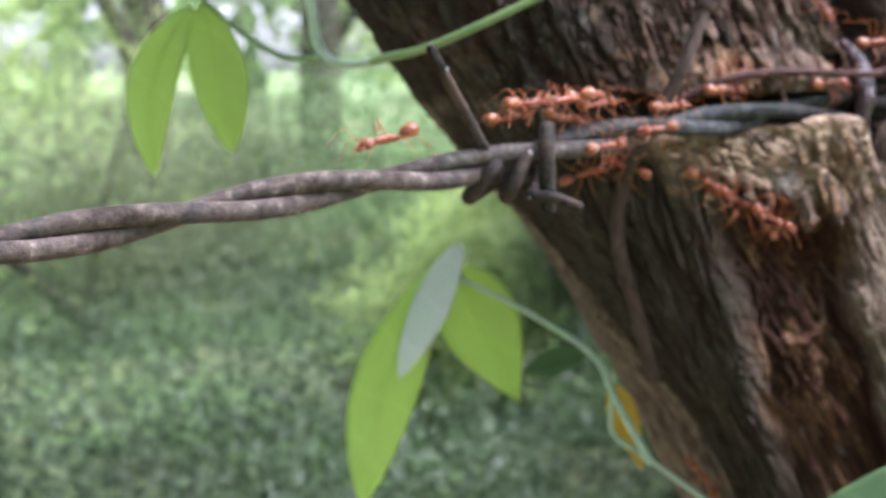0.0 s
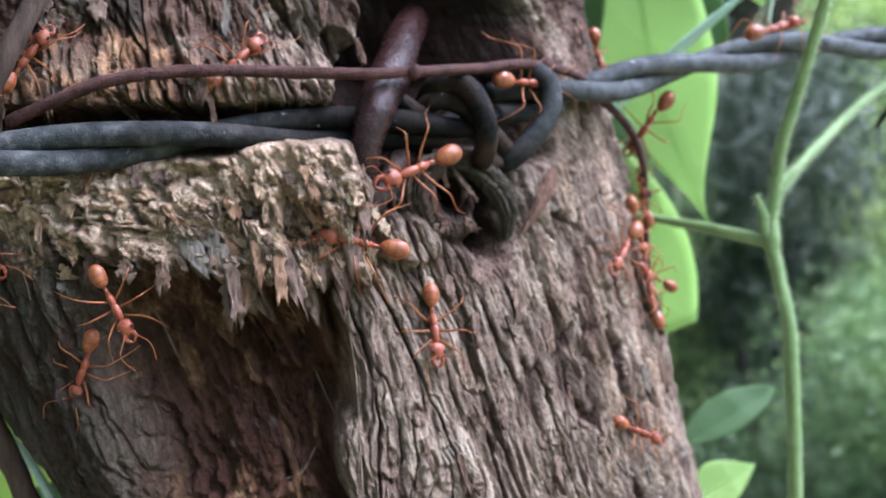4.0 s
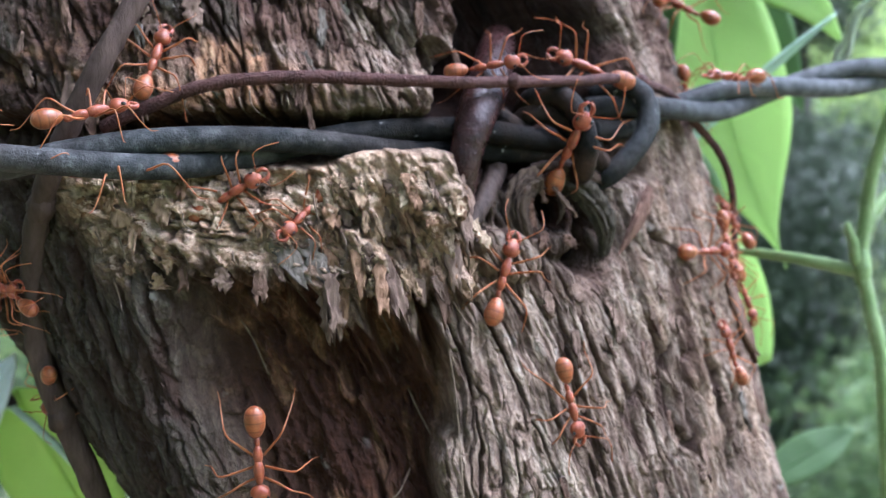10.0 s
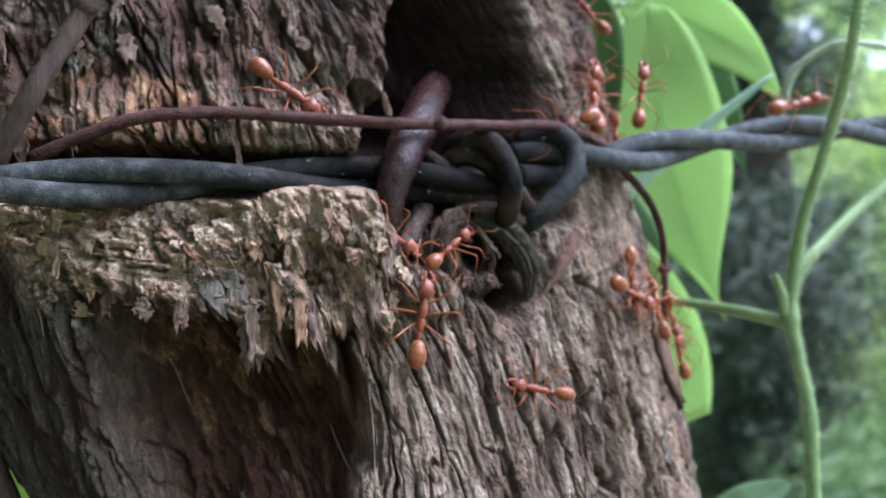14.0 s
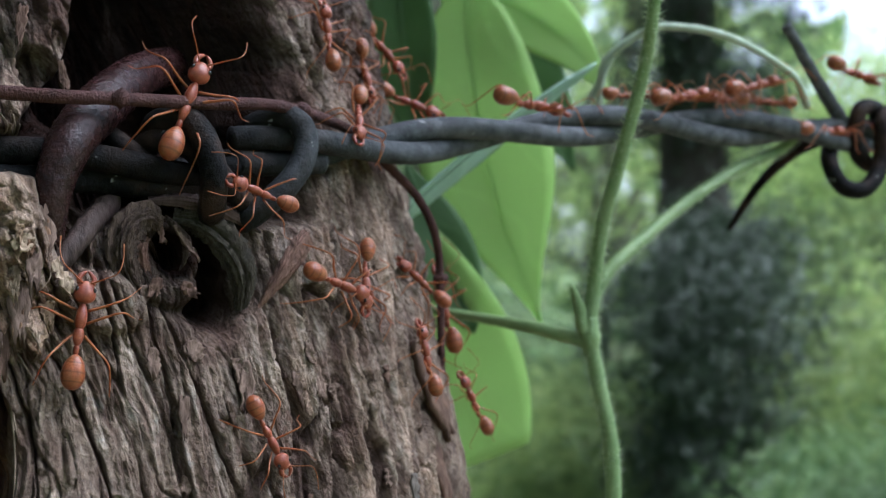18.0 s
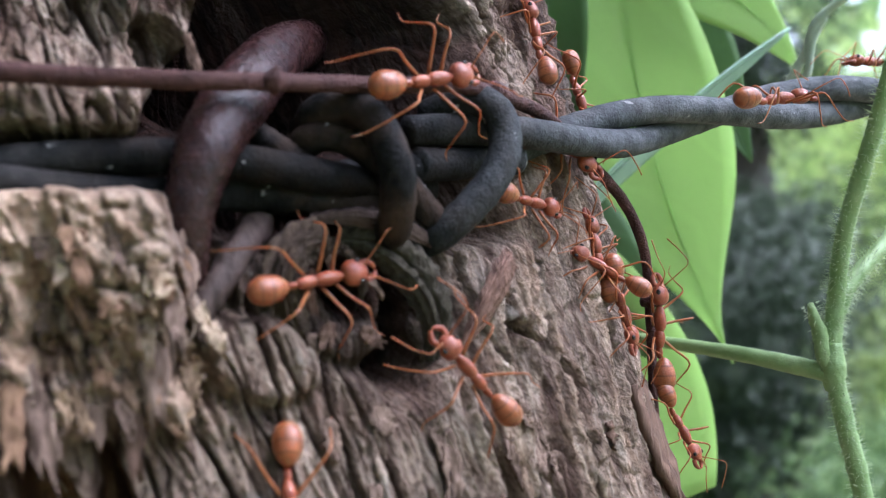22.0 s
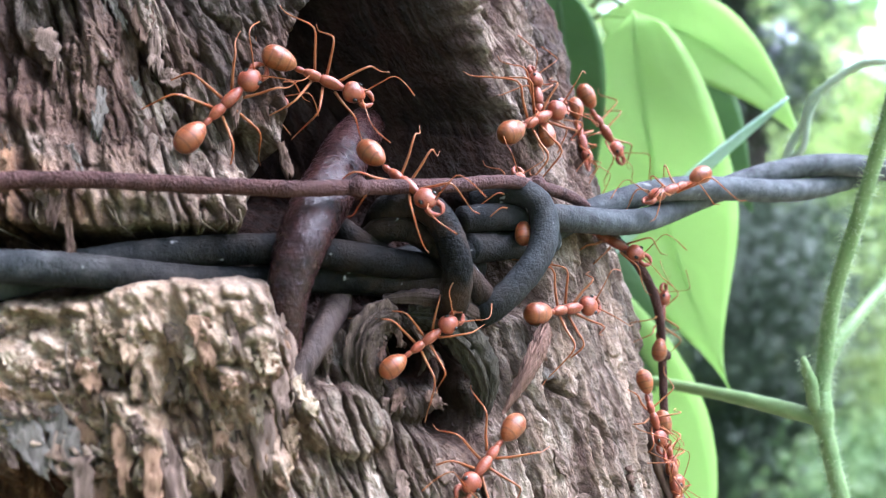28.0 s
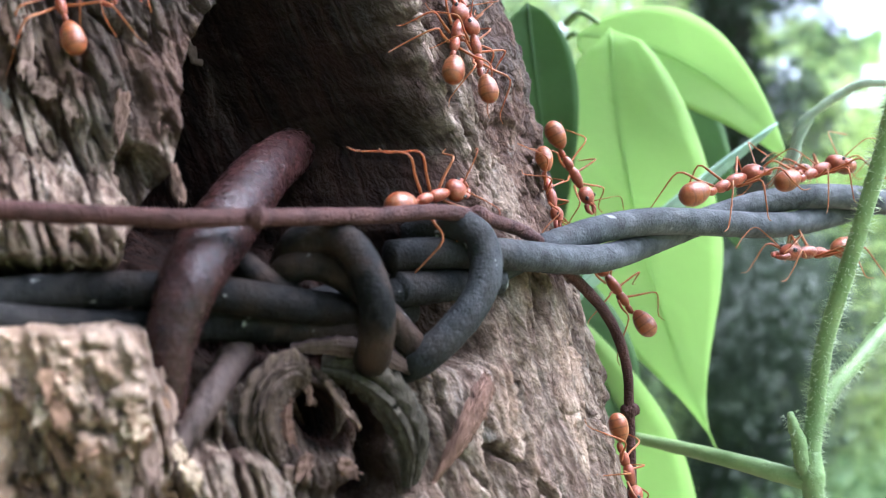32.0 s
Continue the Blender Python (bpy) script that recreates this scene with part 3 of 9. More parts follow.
    d = d - 2.6 * np.clip(hole, 0, 1)
    # the flank that falls away
    d = d - 2.6 * sstep(-130, -100, thd) * (1 - sstep(-50, -26, thd)) * (1 - sstep(-14, -2, zz))
    # a long scar on the right flank
    scar = sstep(61, 62.5, thw - 0.2 * zz) * (1 - sstep(65, 66.2, thw - 0.2 * zz)) * sstep(-19, -15, zz) * (1 - sstep(-8, -6, zz))
    d = d - 0.9 * scar
    pale = np.clip(lip * (0.45 + 0.35 * sstep(-2.5, 1.0, zz) + 0.6 * blob(thd + w2, zz, 13, 1.0, 10, 3.8) + 0.25 * sstep(0.4, 0.6, fbm(s / 2.0, zz / 1.4, 65)) + 1.2 * blob(thd, zz, 9, -0.3, 17, 4.5) * (fbm(s / 1.5, zz / 1.2, 31) - 0.15)), 0, 1) + 0.35 * fr + 0.12 * blob(thd, zz, 33, -4.4, 5, 2.2) + 0.35 * sstep(0.6, 0.8, n3) * sstep(62, 72, thd)
    # upper bark: dark brown, with shade put into the colour towards the left
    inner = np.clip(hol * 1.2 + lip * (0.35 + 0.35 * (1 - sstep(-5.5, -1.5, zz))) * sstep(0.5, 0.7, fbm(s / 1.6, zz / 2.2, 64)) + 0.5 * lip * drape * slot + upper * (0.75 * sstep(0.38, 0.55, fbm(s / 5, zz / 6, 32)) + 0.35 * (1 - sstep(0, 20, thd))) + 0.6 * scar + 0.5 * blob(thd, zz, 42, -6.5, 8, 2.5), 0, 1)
    # cavity, knot recess, notch and groove: their shade goes into this colour mask
    rot_shade = np.clip(sstep(0.0, 0.22, cav) * (1 - 0.15 * sstep(54, 62, thd)) + 1.0 * kn + 0.9 * notch + 0.6 * gro + 0.55 * dim + 0.8 * (1 - sstep(1.2, 2.2, np.hypot((thd - 42.6) * 0.75, zz + 0.9))), 0, 1)
    # moss low on the left; upper left darkened, shade put into its brown
    moss_dark = np.clip((1 - sstep(-4, 5, ths)) * (1 - sstep(2, 8, zz)) * (thd > -60) * 0.95 + 0.45 * (1 - sstep(2.2, 4.0, np.abs(rr - 2.4))) + 0.8 * sstep(0.44, 0.6, fbm(s / 6, zz / 8, 33)) * upper + 0.55 * (1 - sstep(-14, 8, thd)) * upper, 0, 1)
    # fine chips, fibres and splits
    def ledges(v):
        return np.floor(v) + sstep(0.8, 0.97, v - np.floor(v))
    plate = sstep(49, 56, thd + w2) * (1 - sstep(78, 84, thd)) * (1 - sstep(9, 16, zz)) * (1 - cav) * (1 - kn)
    crest, groove = vnoise(g / 1.5 + 0.2 * w2, zz / 9.0, 75), sstep(0.86, 0.98, 1 - np.abs(2 * vnoise(g / 1.7 + 0.3 * w2, zz / 9.0, 77) - 1))
    plate = plate * (1 - 0.5 * dim)
    d = d * (1 - 0.72 * plate) + plate * (0.26 * ledges(vnoise(g / 0.42 + 0.15 * w2, zz / 6.0, 78) * 3) + 0.46 * ledges(crest * 3) + 0.22 * ledges(vnoise(g / 0.7, zz / 5.0, 76) * 3) - 1.3 * groove - 1.35)
    # plate grooves join the cracks that carry crevice shade in their colour
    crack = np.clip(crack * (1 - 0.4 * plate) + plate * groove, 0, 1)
    pale = pale + 0.7 * plate * sstep(0.55, 0.75, crest) * (1 - groove)
    chip = 0.13 * ledges(vnoise(g / 0.55 + 0.2 * w2, zz / 3.8, 51) * 3) + 0.09 * ledges(vnoise(g / 0.3, zz / 1.9 + 0.15 * g, 52) * 3) - 0.34 * sstep(0.88, 0.99, 1 - np.abs(2 * vnoise(g / 0.85 + 0.5 * w2, zz / 5.0, 53) - 1))
    matted = 0.20 * ledges(vnoise(s / 0.8 + w2, zz / 0.5 + 0.3 * s, 54) * 3) + 0.15 * ledges(vnoise(s / 0.4, zz / (0.28 + 0.9 * drape) - 0.4 * s, 55) * 3)
    d = d + (1 - 0.8 * cav) * (1.1 * chip * (1 - lip) * (1 - 0.3 * hol) + matted * lip - 0.25)
    moss_dark = moss_dark * (1 - 0.95 * lip) * (1 - 0.85 * hol)
    ochre = 0.85 * upper * blob(thd + 3 * w2, zz + wob, 1, 9.5, 17, 4.5) * sstep(0.36, 0.55, fbm(s / 2.6, zz / 2.2, 57)) + 0.3 * lip * drape * slot + 0.2 * lip * drape * sstep(0.5, 0.66, fbm(s / 2.2, zz / 4.6, 58)) * (1 - sstep(-4, 1, zz)) + 0.55 * hol * sstep(0.52, 0.7, fbm(g / 2.0, zz / 5, 59))
    fade = sstep(-150, -80, zz) * (1 - sstep(90, 160, zz))
    return d * (0.35 + 0.65 * fade), (np.clip(pale, 0, 1) * (1 - 0.6 * sstep(21, 28, thd)), inner, moss_dark, np.clip(crack * (1 - hol) * (1 - 0.7 * lip) * 0.85 + 0.5 * cleft, 0, 1), rot_shade, np.clip(ochre, 0, 1))


def trunk_point(thd, z, lift=0.0):
    """A place on the bark, lift mm above it."""
    a, zz = np.array([float(thd)]), np.array([float(z)])
    d, _ = relief(a, zz)
    r = girth(np.radians(a), zz) + (d + lift) * MM
    cx, cy = axis_at(zz)
    th = radians(thd)
    return Vector((cx[0] + r[0] * math.sin(th), cy[0] - r[0] * math.cos(th), z))


def trunk_normal(thd, z):
    def at(t, zz):
        r = float(girth(np.array(radians(t)), np.array(zz)))
        cx, cy = axis_at(np.array(zz))
        return Vector((float(cx) + r * math.sin(radians(t)), float(cy) - r * math.cos(radians(t)), zz))
    u, v = at(thd + 1.5, z) - at(thd - 1.5, z), at(thd, z + 0.0015) - at(thd, z - 0.0015)
    return u.cross(v).normalized()


def tree_trunk():
    th = np.concatenate([np.arange(-180, -72, 3.0), np.arange(-72, -32, 0.55), np.arange(-32, 88, 0.17), np.arange(88, 110, 0.8), np.arange(110, 180, 3.0)])
    z = np.concatenate([np.linspace(0, 0.90, 40)[:-1], np.linspace(0.90, 0.955, 40)[:-1], np.arange(0.955, 1.024, 0.00012), np.linspace(1.024, 1.06, 50), np.linspace(1.065, 1.9, 50)])
    T, Z = np.meshgrid(th, z)
    d, masks = relief(T, Z)
    r = girth(np.radians(T), Z) + d * MM
    cx, cy = axis_at(Z)
    co = np.stack([cx + r * np.sin(np.radians(T)), cy - r * np.cos(np.radians(T)), Z], -1).reshape(-1, 3)
    nz, nt = T.shape
    i, j = np.meshgrid(np.arange(nz - 1), np.arange(nt), indexing="ij")
    k = (j + 1) % nt
    quads = np.stack([i * nt + j, i * nt + k, (i + 1) * nt + k, (i + 1) * nt + j], -1).reshape(-1, 4)
    me = bpy.data.meshes.new("trunk")
    me.vertices.add(len(co))
    me.vertices.foreach_set("co", co.ravel())
    me.loops.add(quads.size)
    me.loops.foreach_set("vertex_index", quads.ravel())
    me.polygons.add(len(quads))
    me.polygons.foreach_set("loop_start", np.arange(0, quads.size, 4))
    me.polygons.foreach_set("use_smooth", np.ones(len(quads), bool))
    me.update(calc_edges=True)
    for name, m in zip(("pale", "inner", "moss_dark", "crack", "rot_shade", "ochre"), masks):
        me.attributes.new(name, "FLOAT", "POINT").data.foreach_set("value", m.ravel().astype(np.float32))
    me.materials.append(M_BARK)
    ob = new("trunk", me)
    ob.parent = TREE
    return tagged(ob, "furrowed grey-brown bark grown round a wire")


TREE = empty("tree", "leaning shade tree with furrowed bark grown round a wire", "tree")
TRUNK = tree_trunk()


# ---- bark pieces on the trunk ----
def flake(name, thd, zmm, length, width, material, lean=0.0, curl=0.6, lift=0.3, seed=0, label="", thick=0.22):
    """A loose bark flake that hangs from its upper end; sizes in mm."""
    rng = np.random.default_rng(seed)
    top = trunk_point(thd, 0.99 + zmm * MM, lift)
    nor = trunk_normal(thd, 0.99 + zmm * MM)
    down = (Vector((0.25, 0, -1)) - nor * nor.dot(Vector((0.25, 0, -1)))).normalized()
    side = down.cross(nor).normalized()
    down, side = (down * math.cos(radians(lean)) + side * math.sin(radians(lean))), (side * math.cos(radians(lean)) - down * math.sin(radians(lean)))
    nu, nv = 10, 6
    verts, faces = [], []
    edge, jag, rough = rng.normal(size=nu + 1), rng.normal(size=nv + 1), rng.normal(size=(nu + 1, nv + 1))
    for layer in (0, 1):
        for i in range(nu + 1):
            u = i / nu
            w = width * (0.85 + 0.25 * math.sin(u * 3.0 + seed)) * (0.6 + 0.5 * math.sin(math.pi * min(1.0, 0.15 + 0.75 * u))) * (1 + 0.16 * edge[i]) * 0.5
            for j in range(nv + 1):
                v = -1 + 2 * j / nv
                x = v * w
                out = curl * (u * u) * length * 0.35 + 0.25 * width * curl * v * v * 0.4 + 0.13 * rough[i, j]
                y = u * length * (1 + 0.13 * jag[j] * u)
                p = top + side * (x * MM) + down * (y * MM) + nor * ((out - layer * thick) * MM)
                verts.append(p)
    n = (nu + 1) * (nv + 1)
    for i in range(nu):
        for j in range(nv):
            a = i * (nv + 1) + j
            b = a + nv + 1
            faces += [(a, a + 1, b + 1, b), (n + a, n + b, n + b + 1, n + a + 1)]
    rim = [j for j in range(nv + 1)] + [i * (nv + 1) + nv for i in range(1, nu + 1)] + [nu * (nv + 1) + j for j in range(nv - 1, -1, -1)] + [i * (nv + 1) for i in range(nu - 1, 0, -1)]
    for a, b in zip(rim, rim[1:] + rim[:1]):
        faces.append((a, n + a, n + b, b))
    return link_mesh(name, verts, faces, material, TRUNK, label)


def on_bark(rows):
    """World places in mm from (angle, height mm above the wire's foot, lift mm)."""
    return [tuple(c * 1000 for c in trunk_point(t, 0.99 + z * MM, l)) for t, z, l in rows]


# ---- wire ----
def unit(v):
    return v / (np.linalg.norm(v) + 1e-12)


def twisted(parent, centre, half_turn, phase, radius, gap, material, n=260):
    """Two strands twisted round a centre line in mm, each a part of the wire."""
    c = spline(centre, n)
    s = np.concatenate([[0], np.cumsum(np.linalg.norm(np.diff(c, axis=0), axis=1))])
    tan = np.gradient(c, axis=0)
    for k in (0, 1):
        path = []
        for i in range(n):
            t = unit(tan[i])
            side = unit(np.cross(t, [0, 0, 1.0]))
            up = np.cross(side, t)
            a = phase + math.pi * s[i] / half_turn + math.pi * k
            path.append(c[i] + gap * (math.cos(a) * up + math.sin(a) * side))
        v, f = tube_data(np.array(path) * MM, radius * MM, 12, 0.012, k + 3)
        link_mesh("strand", v, f, material, parent)


def loop_part(name, parent, pts, radius=1.0, material=None, n=46, seed=1, end=None):
    return tube(name, pts, radius, material or M_WIRE_DARK, parent, n=n, sides=12, lumps=0.018, seed=seed, end=end)


WIRE_NEAR = [(-160, 9, 974), (-80, 71.6, 981), (-37.1, 104.8, 985.5), (-12.5, 123.9, 988.4), (1, 134.3, 989.6), (15.4, 145.5, 991.9), (28.3, 155.5, 993.3), (38.5, 163.8, 994.1), (46, 168.9, 994.9), (52.4, 172.8, 995.0), (57, 175.6, 995.1), (61, 178.8, 995.0), (64, 182.6, 995.2), (66.5, 187.0, 995.8)]
WIRE_FAR = [(66.5, 184.5, 997.2), (71.5, 189.3, 997.8), (76.5, 196.0, 998.9), (84, 205, 1000.9), (97.6, 215.5, 1003.3), (111, 225.5, 1004.2), (126, 236.5, 1004.8), (160, 262, 1006), (260, 338, 1010), (420, 460, 1016)]


def barbed_wire():
    wire = empty("barbed_wire", "old grey twisted barbed wire stretched round the trunk", "barbed wire", (0.06, 0.178, 0.995))
    wire.matrix_world = Matrix.Identity(4)
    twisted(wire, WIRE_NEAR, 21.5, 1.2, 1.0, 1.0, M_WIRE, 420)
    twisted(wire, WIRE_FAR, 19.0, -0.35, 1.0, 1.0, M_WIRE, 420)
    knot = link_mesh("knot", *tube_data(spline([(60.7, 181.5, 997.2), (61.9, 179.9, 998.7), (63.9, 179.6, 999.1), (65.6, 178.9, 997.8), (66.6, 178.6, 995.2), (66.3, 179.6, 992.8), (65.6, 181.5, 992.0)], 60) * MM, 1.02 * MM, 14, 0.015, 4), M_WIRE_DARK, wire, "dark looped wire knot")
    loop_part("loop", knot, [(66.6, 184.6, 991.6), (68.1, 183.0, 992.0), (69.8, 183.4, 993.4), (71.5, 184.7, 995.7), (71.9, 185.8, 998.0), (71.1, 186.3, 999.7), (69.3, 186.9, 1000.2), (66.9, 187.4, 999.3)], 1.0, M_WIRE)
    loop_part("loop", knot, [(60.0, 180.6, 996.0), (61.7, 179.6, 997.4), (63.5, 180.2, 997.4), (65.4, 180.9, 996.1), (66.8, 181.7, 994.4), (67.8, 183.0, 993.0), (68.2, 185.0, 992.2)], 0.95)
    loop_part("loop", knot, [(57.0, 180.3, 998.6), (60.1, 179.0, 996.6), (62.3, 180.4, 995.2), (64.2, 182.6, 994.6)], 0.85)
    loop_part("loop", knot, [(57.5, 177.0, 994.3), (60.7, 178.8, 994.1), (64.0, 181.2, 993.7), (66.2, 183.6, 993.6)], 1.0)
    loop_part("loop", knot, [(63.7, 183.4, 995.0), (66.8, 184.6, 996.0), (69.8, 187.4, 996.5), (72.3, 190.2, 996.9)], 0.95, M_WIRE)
    barb = loop_part("barb", wire, [(-1.3, 129.5, 1002.5), (1.8, 133.4, 996.6), (5.1, 137.4, 990.3), (6.2, 139.2, 988.2)], 0.5, M_WIRE_RUST, end=1.0)
    loop_part("barb_coil", barb, [(6.2, 139.2, 988.4), (3.5, 141.5, 986.4), (3.0, 137.9, 986.6), (5.2, 136.2, 989.5), (6.5, 139.9, 991.3), (8.0, 142.3, 989.0), (7.0, 140.5, 986.3), (7.5, 137.0, 987.2), (9.2, 138.4, 990.8), (10.2, 142.6, 990.3), (10.3, 142.0, 987.0), (9.5, 138.0, 986.5), (12.0, 136.6, 986.5), (15.0, 137.0, 985.3)], 0.95, M_WIRE_RUST, 90, end=0.6)
    loop_part("barb_coil", barb, [(11.6, 138.4, 984.6), (11.4, 138.0, 988.6), (11.4, 138.4, 992.0), (11.6, 141.0, 993.8), (12.0, 144.2, 991.8), (12.0, 143.0, 988.0)], 0.9, M_WIRE_RUST, 60)
    barb2 = loop_part("barb", wire, [(115.7, 228.0, 1015.7), (119.2, 231.0, 1011.0), (122.4, 234.0, 1007.1), (125.0, 236.2, 1003.9)], 0.55, M_WIRE, end=1.0)
    loop_part("barb_coil", barb2, [(125.0, 236.2, 1004.0), (127.4, 239.0, 1004.2), (127.6, 237.0, 1007.6), (125.0, 234.0, 1007.4), (124.6, 234.2, 1003.4), (126.6, 236.0, 1001.5), (129.5, 239.4, 1003.0), (129.3, 238.0, 1007.2), (127.6, 234.6, 1006.4), (127.4, 234.2, 1001.6), (125.4, 232.6, 998.5), (122.8, 232.0, 998.7), (121.4, 232.6, 1001.5), (122.4, 236.0, 1004.0)], 0.95, M_WIRE_DARK, 100)
    loop_part("barb_coil", barb2, [(122.8, 237.0, 1005.2), (118.5, 238.6, 1003.0), (114.7, 240.0, 999.0), (111.7, 241.0, 994.1)], 0.95, M_WIRE_DARK, 30, end=0.35)
    return wire


WIRE = barbed_wire()


# ---- stems, roots and vines on the trunk ----
def single(name, label, category, pts, radius, material, end=None, n=60, lumps=0.03, mid=None, sides=12, seed=2):
    ob = tube(name, pts, radius, material, None, "", n, sides, end, lumps, seed, mid)
    return tagged(ob, label, category)


rod = single("aerial_root", "glossy dark reddish root crossing over the wire", "root", [(56.0, 214.0, 1009.0), (57.0, 200.0, 1006.4), (57.8, 188.0, 1003.6), (58.2, 180.0, 1000.7), (57.7, 174.6, 997.2), (57.0, 173.2, 994.1), (56.7, 173.2, 991.0), (56.6, 174.2, 988.9)], 1.6, M_ROD, 0.75, 90, 0.02, 1.85, 24)
tube("spur", [(58.9, 178.6, 992.9), (58.3, 175.0, 990.3), (57.0, 172.6, 987.4)], 0.95, M_ROOT, rod, "dull grey-brown root end", 30, 16, 0.7, 0.07)
vine = single("dry_vine", "thin dry reddish-brown vine running above the wire", "vine", [(29.5, 164.0, 996.0), (32.8, 164.3, 997.4), (37.9, 165.2, 999.3), (44.1, 167.7, 1000.0), (50.9, 171.0, 999.9), (57.0, 172.6, 999.7), (60.5, 175.2, 999.9), (65.9, 180.4, 1000.3), (69.6, 185.0, 1000.8), (73.6, 192.4, 1000.1), (76.0, 197.5, 998.0), (79.0, 201.0, 994.8), (80.5, 203.0, 991.4), (80.9, 204.0, 987.3), (81.3, 204.4, 978.0), (82.5, 204.6, 962.0)], 0.55, M_VINE, 0.32, 130, 0.04, 0.48)
for at, r in (((60.8, 175.0, 999.9), 0.75), ((71.2, 187.2, 1000.8), 0.62), ((80.9, 204.0, 987.6), 0.6)):
    tube("node", [(at[0] - 0.5, at[1] - 0.3, at[2]), at, (at[0] + 0.5, at[1] + 0.4, at[2])], 0.4, M_VINE, vine, n=9, sides=10, mid=r, lumps=0.05)
woody = single("woody_vine", "grey-brown woody vine pressed against the bark", "vine", [(39.0, 170.5, 1023.0), (35.2, 166.2, 1012.2), (32.6, 163.5, 1005.6), (30.0, 161.3, 999.6), (27.0, 161.5, 994.0), (24.4, 163.0, 988.5), (23.0, 164.8, 982.0), (23.6, 165.8, 976.0), (26.2, 167.4, 968.0), (29.0, 169.5, 958.0)], 0.82, M_STEM_BROWN, 1.05, 90, 0.04)
for at, r in (((33.6, 164.4, 1008.2), 1.15), ((25.0, 162.6, 989.8), 1.2), ((24.6, 166.4, 972.6), 1.25)):
    tube("node", [(at[0] + 0.5, at[1], at[2] + 1.0), at, (at[0] - 0.4, at[1] + 0.1, at[2] - 1.0)], 0.85, M_STEM_BROWN, woody, n=11, sides=12, mid=r, lumps=0.05)
tube("side_twig", [(34.0, 164.6, 1009.0), (36.5, 162.6, 1010.5), (38.5, 161.8, 1013.0)], 0.3, M_STEM_BROWN, woody, n=14, sides=8, end=0.12)


# ---- leaves and green stems round the trunk ----
def leaf_blade(base, tip, width, facing, shape="ovate", skew=0.0, fold=0.25, droop=0.1, thick=0.22, n=22, m=10, wave=0.0, cut=1.0, bow=0.0):
    """A leaf's blade as a thin solid; places in mm. facing: the way its upper side looks; skew shifts the blade to one side."""
    b, t = np.array(base, float), np.array(tip, float)
    ax = t - b
    length = np.linalg.norm(ax)
    ax = ax / length
    nor = unit(np.array(facing, float) - ax * np.dot(ax, facing))
    side = np.cross(ax, nor)
    verts, faces = [], []
    for layer in (0, 1):
        for i in range(n + 1):
            u = i / n * cut
            if shape == "ovate":
                w = math.sin(math.pi * u ** 0.72) ** 0.9 * (1 - 0.25 * u)
            elif shape == "long":
                w = math.sin(math.pi * u ** 0.9) ** 0.7
            elif shape == "drip":
                w = math.sin(math.pi * min(1.0, u * 1.02) ** 0.86) ** 0.62 * (1 - sstep(0.50, 0.98, u)) ** 0.55
            else:
                w = math.sin(math.pi * u ** 1.15) ** 0.8
            w = max(w, 0.012) * width * 0.5
            for j in range(m + 1):
                v = -1 + 2 * j / m
                vv = v * (1 + skew * (1 if v > 0 else -1))
                p = b + ax * (u * length) + side * (vv * w + bow * 4 * u * (1 - u)) + nor * (fold * abs(v) * w - droop * length * (u - 0.5) ** 2 + wave * math.sin(9 * u + 2 * v) - layer * thick)
                verts.append(p * MM)
    k = (n + 1) * (m + 1)
    for i in range(n):
        for j in range(m):
            a = i * (m + 1) + j
            c = a + m + 1
            faces += [(a, a + 1, c + 1, c), (k + a, k + c, k + c + 1, k + a + 1)]
    rim = list(range(m + 1)) + [i * (m + 1) + m for i in range(1, n + 1)] + [n * (m + 1) + j for j in range(m - 1, -1, -1)] + [i * (m + 1) for i in range(n - 1, 0, -1)]
    for a, c in zip(rim, rim[1:] + rim[:1]):
        faces.append((a, k + a, k + c, c))
    rib = [(b + ax * (u * length) + side * (bow * 4 * u * (1 - u)) + nor * (-droop * length * (u - 0.5) ** 2 + 0.05)) for u in np.linspace(0, cut * 0.97, 14)]
    return verts, faces, rib


def leaf(label, base, tip, width, facing, material, petiole=None, stem_material=None, group="", **kw):
    v, f, rib = leaf_blade(base, tip, width, facing, **kw)
    thing = empty("leaf", label, "leaf", group=group)
    link_mesh("blade", v, f, material, thing)
    tube("midrib", rib, 0.2, stem_material or material, thing, "", 24, 6, 0.06, 0.0)
    if petiole:
        tube("petiole", petiole, 0.4, stem_material or M_GREEN_STEM, thing, "", 20, 8, 0.3, 0.02)
    return thing


G = "leaves of the climber"
BOW = -3.2
leaf("broad fresh green leaf hanging behind the wire", (79.6, 241, 1023.4), (90.6, 240.5, 980.2), 16.4, (-0.1, -1, 0.1), M_LEAF, [(75, 246, 1025), (76.5, 243, 1025.5), (78.4, 241, 1024)], group=G, shape="drip", skew=0.0, fold=0.10, droop=0.06, wave=0.25, bow=2.2)
leaf("green leaf with a squared torn end beside the trunk", (70, 236, 999), (87, 241, 961), 16, (-0.1, -1, 0.1), M_LEAF, group=G, shape="broad", fold=0.1, droop=0.04, cut=0.86, wave=0.3)
leaf("narrow leaf seen edge-on with bluish underside under the wire", (69, 225, 989.5), (95.3, 234, 1012.8), 5.5, (0.55, -0.35, -1), M_LEAF_TEAL, group=G, shape="long", fold=0.2, droop=-0.05, bow=-1.6)
# shaded leaf: its shade is put into the deep green
leaf("leaf turned away behind the wire, shade put into its green", (73.5, 236, 1001), (82, 237.5, 981), 8, (0.3, -1, 0.2), M_LEAF_DEEP, group=G, shape="broad", fold=0.15, droop=0.05)
